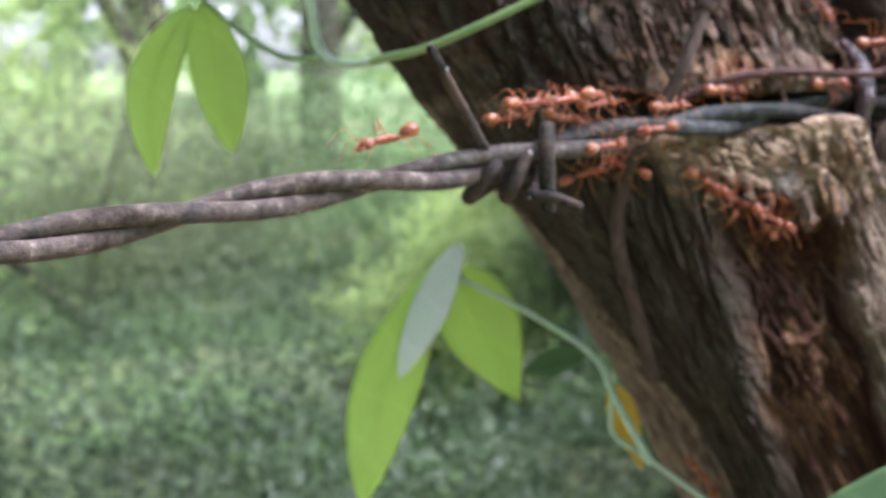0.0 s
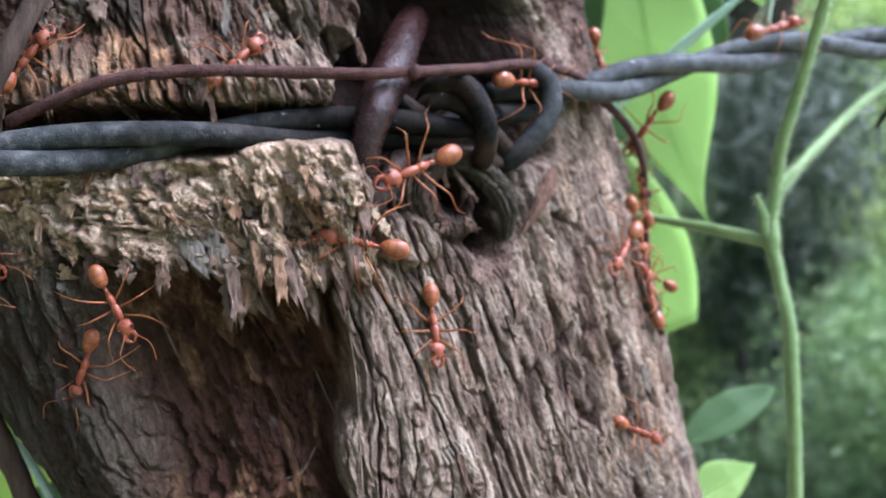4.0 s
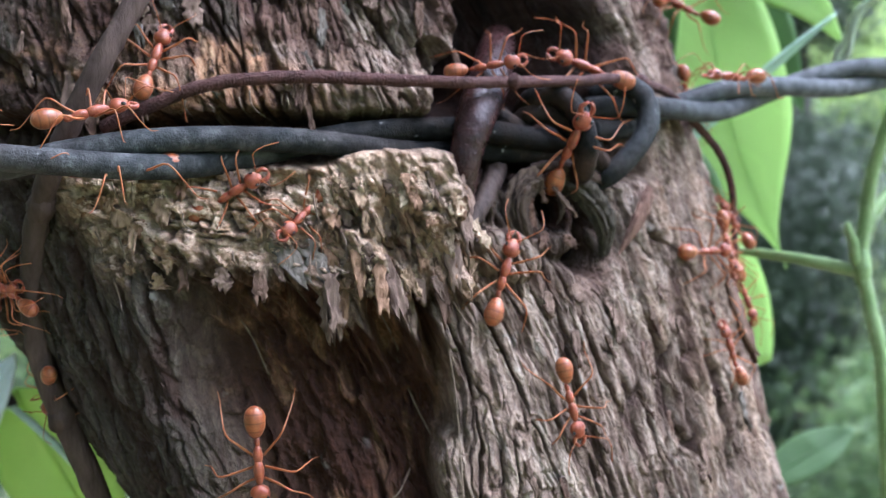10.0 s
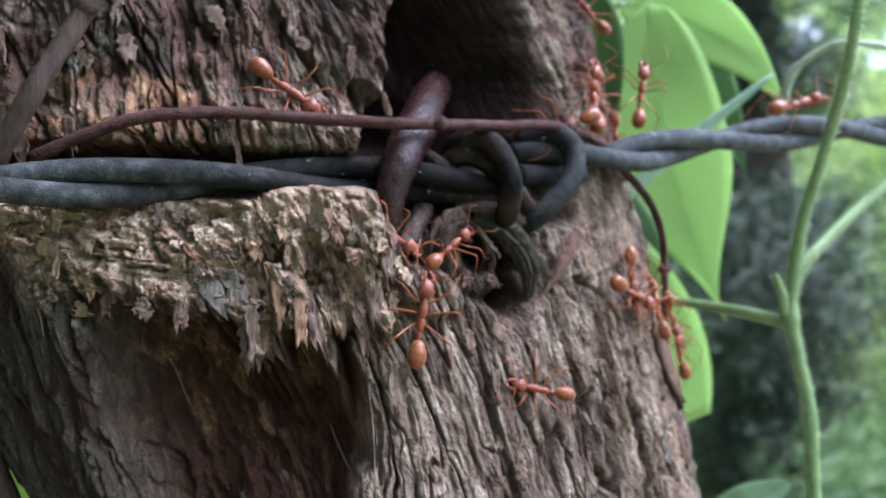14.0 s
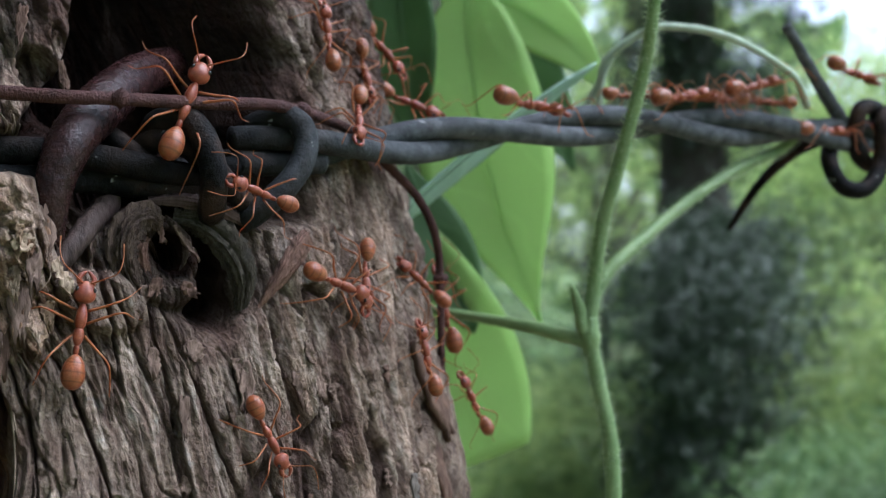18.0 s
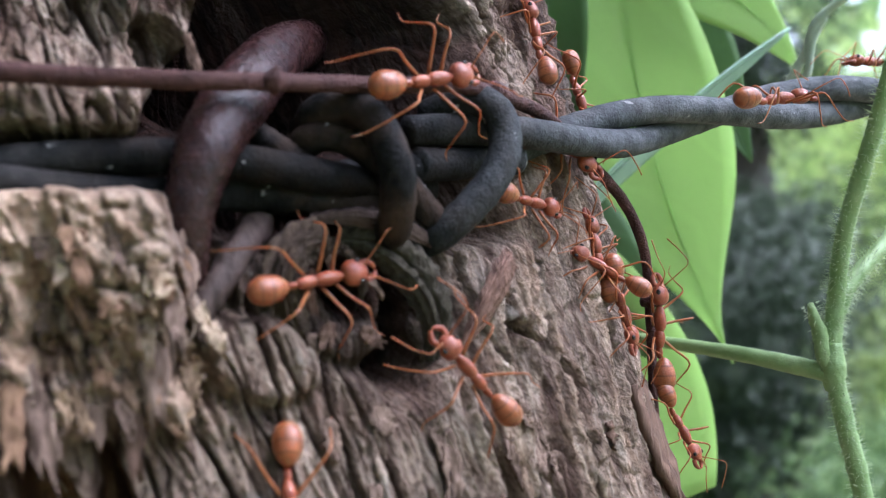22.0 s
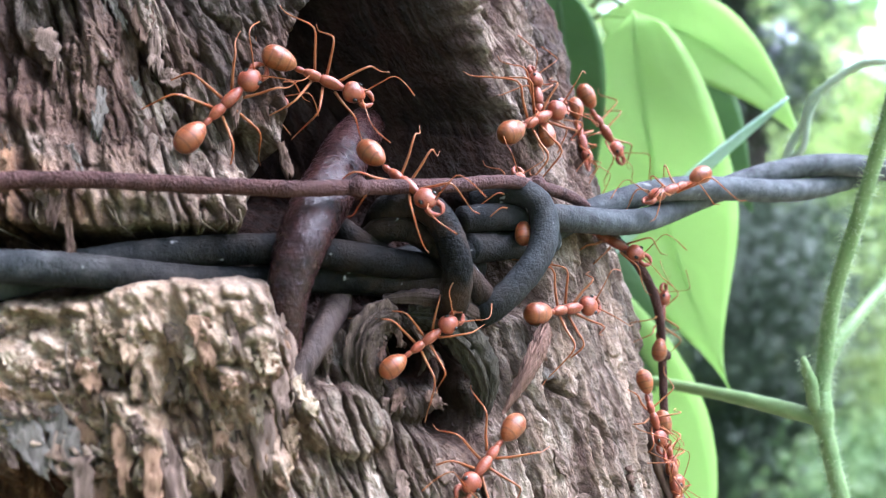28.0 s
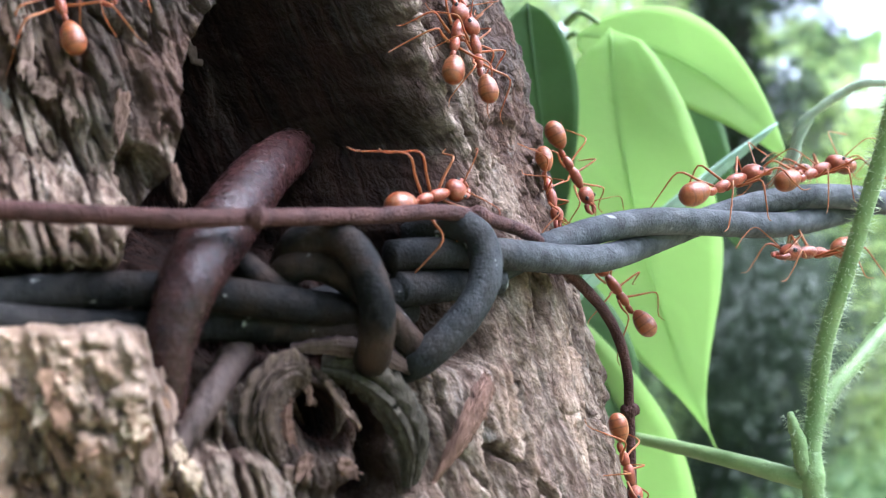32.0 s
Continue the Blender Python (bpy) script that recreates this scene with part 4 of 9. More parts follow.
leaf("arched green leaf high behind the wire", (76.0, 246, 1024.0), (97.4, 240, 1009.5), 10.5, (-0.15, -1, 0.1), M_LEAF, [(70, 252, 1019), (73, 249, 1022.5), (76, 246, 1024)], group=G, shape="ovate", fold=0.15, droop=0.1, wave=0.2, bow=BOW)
# two more shaded leaves, the shade again carried by the leaf colour
leaf("leaf hanging behind the bright one, shade put into its green", (84, 250, 1022), (93.5, 247, 1001), 9, (0.2, -1, -0.2), M_LEAF_DEEP, group=G, shape="ovate", fold=0.15, droop=0.1)
leaf("leaf close to the trunk's edge, shade put into its green", (71, 240, 1026), (74.5, 241, 1001), 9.5, (-0.2, -1, 0.1), M_LEAF_DEEP, group=G, shape="ovate", fold=0.15, droop=0.1)
leaf("small pointed green leaf low beside the trunk", (86.5, 231, 953.8), (98.6, 236, 960.2), 5.6, (0.1, -0.7, 0.7), M_LEAF_DEEP, group=G, shape="long", fold=0.25, droop=0.12)
leaf("small green leaf below the stem's foot", (88.0, 226, 948), (95.5, 229, 951.5), 6.5, (0.1, -0.8, 0.5), M_LEAF, group=G, shape="ovate", fold=0.2, droop=0.1)
leaf("hanging green leaf with a grey-green folded base", (1.9, 202, 971.8), (-13.2, 197, 929.8), 10.8, (0.1, -1, 0.25), M_LEAF_YOUNG, group=G, shape="broad", fold=0.15, droop=0.06, bow=3.0)
leaf("grey-green folded leaf base", (2.8, 200.2, 973.0), (-7.2, 196.6, 951.5), 6.2, (-0.1, -0.8, 0.6), M_LEAF_PALE, group=G, shape="long", fold=0.1, droop=0.04)
leaf("broad oval green leaf on a thin stalk", (1.6, 202.5, 968.6), (13.0, 208, 944.4), 14.5, (0.05, -1, 0.15), M_LEAF_YOUNG, group=G, shape="ovate", fold=0.12, droop=0.08, wave=0.2)
leaf("small olive leaf behind the stalk", (22, 190, 957), (12.5, 193, 953.4), 4.5, (0, -0.8, 0.6), M_LEAF_DEEP, group=G, shape="long", fold=0.2, droop=0.1)
leaf("yellow dying leaf behind the trunk", (26.6, 193, 951.5), (31.0, 190, 938.5), 5.2, (-0.2, -1, 0.1), M_LEAF_YELLOW, group=G, shape="ovate", fold=0.2, droop=0.1)
leaf("long light green leaf seen side-on", (-39.3, 200, 1010.4), (-45.6, 199, 983.6), 7.6, (0.1, -1, 0.2), M_LEAF_YOUNG, group=G, shape="long", fold=0.2, droop=0.05, bow=3.2)
leaf("hanging light green leaf with a dark spot", (-38.0, 201, 1010.8), (-33.6, 201, 987.2), 9.0, (-0.1, -1, 0.15), M_LEAF_YOUNG, group=G, shape="long", fold=0.12, droop=0.05, bow=-0.6)
leaf("large green leaf low in front of the trunk", (70, 146, 950.5), (41.5, 148.5, 944.5), 13, (0, -0.75, 0.65), M_LEAF_DEEP, group=G, shape="ovate", fold=0.2, droop=0.1)
leaf("narrow bright green leaf tip hanging from above", (66.6, 178.0, 1029), (63.2, 180.0, 1013.0), 2.2, (-0.9, -0.4, 0.1), M_LEAF, group=G, shape="long", fold=0.2, droop=0.05)


def hairs(parent, pts, radius, count, length, seed, n=200):
    """Short fine hairs all over a stem, as one part."""
    rng = np.random.default_rng(seed)
    p = spline(pts, n)
    tan = np.gradient(p, axis=0)
    verts, faces = [], []
    for _ in range(count):
        i = rng.integers(1, n - 1)
        t = unit(tan[i])
        d = unit(np.cross(t, rng.normal(size=3)))
        out = unit(d + 0.35 * t * rng.normal())
        a = p[i] + d * radius * 0.9
        tip = a + out * length * (0.5 + rng.random())
        s = np.cross(t, d) * 0.028
        s2 = t * 0.028
        k = len(verts)
        verts += [(a + s) * MM, (a - s * 0.5 + s2) * MM, (a - s * 0.5 - s2) * MM, tip * MM]
        faces += [(k, k + 1, k + 3), (k + 1, k + 2, k + 3), (k + 2, k, k + 3)]
    return tagged(link_mesh("hairs", verts, faces, M_HAIR, parent, "fine pale hairs", False), kind="stuff")


def hairy_climber():
    thing = empty("climbing_plant", "hairy green climber stem standing beside the trunk", "climbing plant")
    main = [(101.5, 200, 1030), (99.8, 203.0, 1013.0), (99.1, 205.0, 1007.3), (97.5, 207.0, 1000.2), (95.7, 209.0, 992.9), (95.1, 210.0, 987.5), (94.8, 210.0, 982.7), (95.7, 210.0, 977.9), (96.9, 210.0, 972.6), (97.3, 210.0, 967.1), (98.0, 211.0, 955), (99, 214, 930)]
    fork = [(94.7, 210.2, 985.2), (96.2, 211.2, 988.3), (98.3, 213.0, 990.5), (103.7, 219.0, 995.2), (110.2, 226.0, 999.8), (116.0, 231.0, 1002.7), (119, 234, 1006.0)]
    twig = [(94.6, 210.0, 981.9), (89.1, 213.0, 983.0), (83.8, 218.0, 983.6), (79.3, 222.0, 984.1), (73.7, 228.0, 984.9), (68, 234, 987)]
    bud = [(94.5, 210.0, 982.0), (94.0, 209.5, 983.4), (93.8, 209.4, 984.8), (93.3, 209.1, 986.2), (93.0, 209.0, 987.2)]
    ten = [(94.0, 226.0, 1005.2), (94.6, 225.6, 1007.0), (95.6, 225.0, 1008.8), (96.4, 224.0, 1011.3), (99.6, 223.0, 1013.7), (102.4, 222.0, 1014.4), (108.9, 223.0, 1013.5), (115.9, 226.0, 1010.2), (118.3, 229.0, 1007.0)]
    a = tube("stem", main, 0.55, M_GREEN_STEM, thing, n=110, end=0.85, lumps=0.03)
    b = tube("stem", fork, 0.68, M_GREEN_STEM, thing, n=60, end=0.55, lumps=0.03)
    c = tube("twig", twig, 0.75, M_GREEN_STEM, thing, n=50, end=0.42, lumps=0.03, mid=0.48)
    d = tube("bud", bud, 0.5, M_GREEN_STEM, thing, n=24, end=0.25, lumps=0.10, mid=0.62)
    e = tube("tendril", ten, 0.42, M_PALE_STEM, thing, "pale curved hairy tendril", 70, 8, 0.4, 0.05)
    tube("tendril", [(94.0, 226.0, 1005.2), (95.5, 225, 1006.4), (96.0, 224.4, 1009.5), (97.0, 224, 1011.6)], 0.35, M_PALE_STEM, thing, n=24, sides=8, lumps=0.05)
    tube("node", [(94.9, 210, 980.6), (94.8, 210, 982.4), (94.8, 210, 984.2)], 0.7, M_GREEN_STEM, thing, n=14, mid=1.05, lumps=0.04)
    hairs(a, main, 0.62, 3000, 0.62, 3)
    hairs(b, fork, 0.6, 1500, 0.62, 4)
    hairs(c, twig, 0.45, 200, 0.3, 5)
    hairs(d, bud, 0.55, 120, 0.35, 6)
    hairs(e, ten, 0.42, 500, 0.5, 7)


hairy_climber()
twiner = empty("twining_stem", "smooth green twining stem with a pale bend before the trunk", "stem")
tube("stem", [(44, 156, 1028), (30.3, 156.0, 1019.0), (21.6, 156.5, 1014.0), (10.5, 158, 1008.5), (-1.0, 162.0, 1003.4), (-9.4, 168.2, 1001.3)], 0.42, M_GREEN_STEM, twiner, n=60, end=0.6, lumps=0.02)
tube("bend", [(-9.4, 168.2, 1001.3), (-12.5, 171.5, 1001.0), (-15.6, 176.0, 1001.7), (-17.8, 180.0, 1004.5), (-18.6, 181.0, 1010.0), (-19.6, 182.0, 1018)], 0.62, M_PALE_STEM, twiner, "pale grey-green bent part", 44, 10, 0.8, 0.03)
tube("side_shoot", [(-38.4, 201.0, 1012.0), (-30.5, 195.0, 1005.7), (-23.3, 185.0, 1002.2), (-17.7, 178.0, 1001.7)], 0.4, M_GREEN_STEM, twiner, n=30, end=0.55, lumps=0.03)
stalk = empty("leaf_stalk", "thin green leaf stalk rising from the trunk's foot", "stem")
tube("stem", [(30, 176, 944), (25.5, 181, 952), (22.4, 184.0, 958.0), (13.7, 192.0, 962.8), (1.5, 201.0, 967.6)], 0.62, M_PALE_STEM, stalk, n=40, end=0.42)
tube("joint", [(3.0, 200.0, 967.2), (1.4, 201.2, 967.8), (0.6, 202.0, 968.6)], 0.45, M_STEM_BROWN, stalk, "brown joint", 12, 10, 0.4, 0.06, mid=0.85)
tube("branch", [(25.0, 181.4, 952.5), (25.2, 182.0, 947), (28.8, 180.0, 944.4), (40, 172, 938)], 0.42, M_PALE_STEM, stalk, n=30)

# ---- loose bark on the trunk ----
for i, (t, z, ln, w, m, lean, curl, lb) in enumerate([
        (5.4, -2.6, 4.6, 1.5, M_FLAKE_GREY, -16, 0.35, "grey lifted bark flake"), (8.2, -2.9, 4.4, 1.7, M_FLAKE_GREY, -14, 0.25, ""), (9.6, -5.4, 4.6, 1.6, M_FLAKE, 10, 0.3, ""), (9.3, -4.6, 5.0, 1.1, M_FLAKE, 10, 0.35, "hanging strip of bark"),
        (16.5, -4.0, 5.5, 1.2, M_FLAKE, 4, 0.25, "ochre bark shred"), (29.0, 2.2, 4.0, 1.3, M_FLAKE, 10, 0.2, "curled pale bark edge"),
        (58.0, 25.5, 4.2, 2.4, M_FLAKE, -12, 0.4, "pale bark tag hanging in the cavity"), (53.0, 25.0, 3.0, 1.2, M_FLAKE, 6, 0.3, ""),
        (33.5, 17.0, 3.0, 1.0, M_FLAKE_DARK, 20, 0.1, ""), (35.5, 13.0, 2.6, 0.9, M_FLAKE_DARK, 4, 0.05, "greenish bark edge by the cavity")]):
    flake("bark_flake", t, z, ln, w, m, lean, curl, 0.35, i + 1, lb)
rng = random.Random(5)
for i in range(150):
    t = rng.uniform(-12, 29)
    hanging = t > 13
    flake("bark_flake", t, rng.uniform(-6, 2.6), rng.uniform(0.7, 2.2) * (1.2 if hanging else 1), rng.uniform(0.4, 1.3), rng.choice([M_FLAKE_CREAM, M_FLAKE_PALE, M_FLAKE_PALE, M_FLAKE_TAN, M_FLAKE]), rng.uniform(-15, 25) if hanging else rng.uniform(-75, 75), rng.uniform(0.05, 0.4), rng.uniform(-0.1, 0.12), 400 + i, thick=0.2)
for i, (t, z, ln, w, m) in enumerate([(-9, -3.4, 2.2, 1.2, M_FLAKE), (-5, -4.0, 2.6, 1.0, M_FLAKE_DARK), (-1, -4.6, 2.0, 1.4, M_FLAKE), (2.5, -5.0, 2.4, 1.0, M_FLAKE_DARK), (9.0, -6.2, 4.4, 1.5, M_FLAKE), (10.2, -6.0, 3.4, 1.1, M_FLAKE_TAN), (13.6, -3.6, 3.6, 1.2, M_FLAKE_TAN), (15.4, -4.4, 3.8, 1.5, M_FLAKE_TAN), (17.2, -5.0, 3.0, 0.9, M_FLAKE), (20.4, -3.6, 4.6, 1.1, M_FLAKE), (22.6, -4.4, 5.2, 1.0, M_FLAKE_DARK), (25.0, -2.6, 4.4, 1.2, M_FLAKE), (27.0, -0.8, 3.4, 1.0, M_FLAKE)]):
    flake("bark_shred", t, z, ln, w, m, 12, 0.10, -0.1, 700 + i, "ragged hanging shred of bark" if i == 0 else "", 0.3)
for i in range(120):
    zone = rng.random()
    if zone < 0.4:
        t, z = rng.uniform(-12, 32), rng.uniform(8, 30)
    elif zone < 0.75:
        t, z = rng.uniform(22, 76), rng.uniform(-34, -7)
    else:
        t, z = rng.uniform(-12, 34), rng.uniform(8, 30)
    flake("bark_flake", t, z, rng.uniform(1.2, 3.6), rng.uniform(0.5, 1.3), rng.choice([M_FLAKE, M_FLAKE, M_FLAKE_DARK, M_FLAKE_GREY]), rng.uniform(-6, 22), rng.uniform(0.1, 0.45), 0.12, 50 + i, thick=0.16)
# curled strips round the bud scar below the knot
def smooth_place(thd, zmm, lift):
    """A place in mm over the trunk's smooth round."""
    z, th = np.array(0.99 + zmm * MM), radians(thd)
    r, (cx, cy) = float(girth(np.array(th), z)) * 1000 + lift, axis_at(z)
    return (1000 * float(cx) + r * math.sin(th), 1000 * float(cy) - r * math.cos(th), 990 + zmm)


def curl(name, rows, widths, height, material, label="", seed=0, n=40, m=30):
    """A ribbed strip of bark curled over the trunk: rows of angle, height and lift in mm; half widths and thickness in mm."""
    r = np.random.default_rng(seed)
    c = spline([smooth_place(*q) for q in rows], n)
    tan = np.gradient(c, axis=0)
    ax, ay = axis_at(np.array([0.99]))
    ribs, edge = 1 + 0.26 * r.normal(size=m + 1), r.normal(size=(n, m + 1))
    verts, faces = [], []
    for i in range(n):
        u = i / (n - 1)
        t = unit(tan[i])
        out = unit(np.array([c[i][0] - 1000 * ax[0], c[i][1] - 1000 * ay[0], 0.0]))
        side = unit(np.cross(t, out))
        out = np.cross(side, t)
        w = float(np.interp(u, np.linspace(0, 1, len(widths)), widths))
        for j in range(m + 1):
            a = math.pi * j / m
            k = ribs[j] + 0.11 * edge[i, j]
            verts.append((c[i] + side * (w * math.cos(a) * k) + out * (height * w * math.sin(a) * k)) * MM)
        verts.append((c[i] - out * 0.6 * w) * MM)
    q = m + 2
    for i in range(n - 1):
        for j in range(q):
            a, b = i * q + j, i * q + (j + 1) % q
            faces.append((a, b, b + q, a + q))
    faces += [tuple(range(q)), tuple((n - 1) * q + j for j in range(q))[::-1]]
    return link_mesh(name, verts, faces, material, TRUNK, label)


M_CURL = wood_piece_material("bark_curl", (0.015, 0.010, 0.008), (0.125, 0.088, 0.063), 0.85, 0.25, 2200, 0.0006)
M_CURL_GREEN = wood_piece_material("green_curl", (0.016, 0.014, 0.010), (0.095, 0.080, 0.058), 0.85, 0.3, 1700, 0.0004)
M_CURL_RED = wood_piece_material("red_curl", (0.05, 0.026, 0.018), (0.20, 0.115, 0.08), 0.8, 0.3, 1500, 0.0003)
for i, (rows, widths, height, m, lb) in enumerate([
        ([(38.6, -4.4, -1.6), (37.0, -2.6, -0.6), (36.6, -0.8, 0.1), (37.8, 0.9, 0.5), (40.0, 1.7, 0.5), (41.8, 1.2, 0.0)], (0.45, 0.75, 0.9, 1.0, 0.9, 0.45), 0.9, M_CURL, "ribbed grey curl of bark round a bud scar"),
        ([(39.8, -3.8, -1.8), (38.9, -2.2, -1.0), (39.0, -0.6, -0.6), (40.4, 0.4, -0.7)], (0.3, 0.5, 0.5, 0.25), 1.0, M_CURL_RED, ""),
        ([(42.8, 1.8, -0.4), (43.9, 0.6, 0.0), (44.1, -1.0, -0.3), (43.2, -2.6, -1.2)], (0.18, 0.28, 0.26, 0.1), 0.9, M_CURL, ""),
        ([(44.2, 1.9, -0.8), (46.8, 1.6, -0.2), (49.2, 0.0, 0.0), (50.6, -2.4, -0.3), (50.6, -5.0, -1.4)], (0.4, 0.75, 0.95, 0.85, 0.35), 0.9, M_CURL_GREEN, "greenish curl of bark beside a bud scar"),
        ([(41.0, 2.9, 0.3), (45.0, 3.0, 0.7), (49.0, 2.4, 0.8), (53.4, 0.9, 0.4)], (0.2, 0.42, 0.5, 0.08), 0.35, M_STEM_BROWN, "dark pointed sliver of bark under the knot"),
        ([(59.6, 0.8, 0.5), (57.4, -0.4, 0.7), (54.6, -2.4, 0.5), (51.8, -4.8, -0.3)], (0.6, 0.8, 0.6, 0.12), 0.4, M_CURL_RED, "reddish curled bark tongue")]):
    curl("bark_curl", rows, widths, height, m, lb, 60 + i)
# the dark flap on the flank
for i, (t, z, ln, w, lean, up) in enumerate([(39.4, 1.5, 2.4, 0.7, 14, 1.2), (40.6, 1.9, 3.0, 0.6, -10, 1.5), (41.8, 1.6, 1.9, 0.8, 6, 1.6), (42.8, 1.2, 2.6, 0.5, -18, 1.0), (40.2, -2.6, 1.6, 0.9, 40, 0.9), (42.2, -3.0, 1.4, 0.8, -35, 0.8), (38.4, -3.2, 1.8, 0.7, 25, 0.8), (45.6, -3.4, 2.2, 0.6, 12, 0.7)]):
    flake("bark_flake", t, z, ln, w, M_FLAKE_DARK if i % 3 else M_FLAKE, lean, 0.35, up, 900 + i, thick=0.14)
flake("bark_flap", 79.5, -7.5, 8.5, 3.4, M_FLAKE_DARK, -4, 0.10, 0.5, 7, "dark curled bark flap on the trunk's flank", 0.5)
flake("bark_flap", 80.5, -13.5, 7.5, 3.0, M_FLAKE_DARK, 2, 0.14, 0.5, 8, "", 0.5)
for i, pts in enumerate([[(20.6, -9, 0.8), (20.0, -12, 1.6), (18.2, -16, 1.4), (15.0, -21, 1.2), (12.5, -25, 0.8)], [(13, -8, 0.5), (13.5, -12, 1.2), (12.5, -16, 1.4), (13.0, -19, 0.8)],
                         [(22, -3, 0.5), (21.0, -8, 1.0), (20.0, -13, 0.8)], [(-6.0, -7, 0.5), (-6.5, -10, 1.0), (-7.0, -14, 0.6)], [(7.0, -22, 0.8), (4.0, -23.5, 1.6), (1.0, -24, 1.2)]]):
    tube("fibre", on_bark([(t, z, 0.25 * l) for t, z, l in pts]), 0.09, M_FIBRE, TRUNK, "pale loose fibre" if i == 0 else "", 24, 6, 0.06, 0.1, i)
for i in range(46):
    t, z = (rng.uniform(2, 32), rng.uniform(7.2, 9.0)) if i < 26 else (rng.uniform(-14, 30), rng.uniform(-8, 2))
    ln = rng.uniform(1.2, 3.0)
    tube("fibre", on_bark([(t, z, 0.3), (t - 0.5 + rng.random(), z - ln * 0.5, 0.8), (t - 1.5 + 3 * rng.random(), z - ln, 0.9)]), 0.08, M_FIBRE, TRUNK, "", 8, 5, 0.03, 0.1, i)

# ---- the ground, and the green behind ----
def ground_sheet():
    n = Nodes("meadow")
    a, b, c = n.noise(0.9, 4), n.noise(6, 5, 0.65), n.noise(45, 4)
    col = n.ramp(b, [(0.3, (0.035, 0.06, 0.02)), (0.5, (0.07, 0.13, 0.035)), (0.7, (0.13, 0.20, 0.06))])
    col = n.mix(n.ramp(a, [(0.45, 0.0), (0.65, 0.7)]), col, (0.14, 0.105, 0.07))
    col = n.mix(n.ramp(c, [(0.5, 0.0), (0.8, 0.5)]), col, (0.03, 0.05, 0.018))
    # unseen brown soil round the tree's foot, added to cut green bounce light
    away = n.t.nodes.new("ShaderNodeVectorMath")
    away.operation = "DISTANCE"
    n.put(away.inputs[0], n.coord)
    away.inputs[1].default_value = (0.1, 0.2, 0.0)
    foot = n.ramp(n.maths("MULTIPLY", n.maths("ADD", away.outputs["Value"], n.maths("ADD", n.maths("MULTIPLY", a, 2.6), n.maths("MULTIPLY", b, 1.6))), 0.22), [(0.70, 0.95), (0.97, 0.0)])
    col = n.mix(foot, col, n.ramp(c, [(0.3, (0.105, 0.071, 0.048)), (0.7, (0.20, 0.140, 0.096))]))
    m = n.surface(col, 0.9, n.bump(c, 0.01), spec=0.2)
    xs = np.concatenate([[-400, -150, -60, -25], np.linspace(-12, 12, 60), [25, 60, 150, 400]])
    X, Y = np.meshgrid(xs, xs + 4)
    far = sstep(8, 60, np.hypot(X, Y))
    Z = 0.10 * (fbm(X * 0.8, Y * 0.8, 41) - 0.5) * sstep(0.3, 1.5, np.hypot(X - 0.1, Y - 0.2)) + 3.0 * far * (fbm(X * 0.01, Y * 0.01, 42) - 0.4)
    k = len(xs)
    faces = [(i * k + j, i * k + j + 1, (i + 1) * k + j + 1, (i + 1) * k + j) for i in range(k - 1) for j in range(k - 1)]
    return tagged(link_mesh("ground", np.stack([X, Y, Z], -1).reshape(-1, 3), faces, m), "green meadow with patches of bare brown soil", "ground", kind="structure")


ground_sheet()
M_GRASS = varied_leaf_material("grass", [(0.0, (0.018, 0.026, 0.014)), (0.4, (0.024, 0.034, 0.018)), (0.75, (0.032, 0.038, 0.024)), (1.0, (0.050, 0.046, 0.034))], 0.3, 0.45, 2.2)
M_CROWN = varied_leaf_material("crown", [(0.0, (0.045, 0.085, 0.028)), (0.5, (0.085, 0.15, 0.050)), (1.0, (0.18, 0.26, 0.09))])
# sunlit foliage: part of the sunlight is put into these lighter greens
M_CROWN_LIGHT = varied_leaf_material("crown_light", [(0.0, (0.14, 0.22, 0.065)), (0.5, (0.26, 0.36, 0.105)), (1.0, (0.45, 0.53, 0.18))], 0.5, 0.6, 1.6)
# shaded foliage: the shade is put into these darker greens
M_CROWN_SHADED = varied_leaf_material("crown_shaded", [(0.0, (0.014, 0.026, 0.011)), (0.5, (0.020, 0.037, 0.015)), (1.0, (0.030, 0.052, 0.020))], 0.1, 0.15)
# greyed greens: the haze of distance is put into the leaf colour
M_CROWN_HAZY = varied_leaf_material("crown_hazy", [(0.0, (0.06, 0.08, 0.035)), (0.5, (0.085, 0.11, 0.05)), (1.0, (0.13, 0.155, 0.075))], 0.5, 0.5, 0.9)
M_TRUNK_FAR = wood_piece_material("far_trunk", (0.018, 0.016, 0.013), (0.06, 0.05, 0.04), 0.9, 0.2, 20, 0.01)


def units(a):
    return a / (np.linalg.norm(a, axis=1)[:, None] + 1e-9)


def leaf_cloud(centres, radius, per, size, seed, squash=0.8):
    """Many small pointed leaves round the centres of a crown."""
    r = np.random.default_rng(seed)
    n = len(centres) * per
    p = np.repeat(np.array(centres, float), per, 0) + r.normal(size=(n, 3)) * radius * np.array([1, 1, squash]) * 0.5
    d = units(r.normal(size=(n, 3)) * np.array([1, 1, 0.6]) - np.array([0, 0, 0.4]))
    s = units(np.cross(d, r.normal(size=(n, 3))))
    ln = (size * (0.6 + 0.8 * r.random(n)))[:, None]
    up = np.cross(d, s) * ln * 0.12
    verts = np.stack([p, p + d * ln * 0.5 + s * ln * 0.26 + up, p + d * ln, p + d * ln * 0.5 - s * ln * 0.26 + up], 1).reshape(-1, 3)
    k = np.arange(n)[:, None] * 4
    return verts, np.concatenate([k + np.array([[0, 1, 2]]), k + np.array([[0, 2, 3]])], 0)


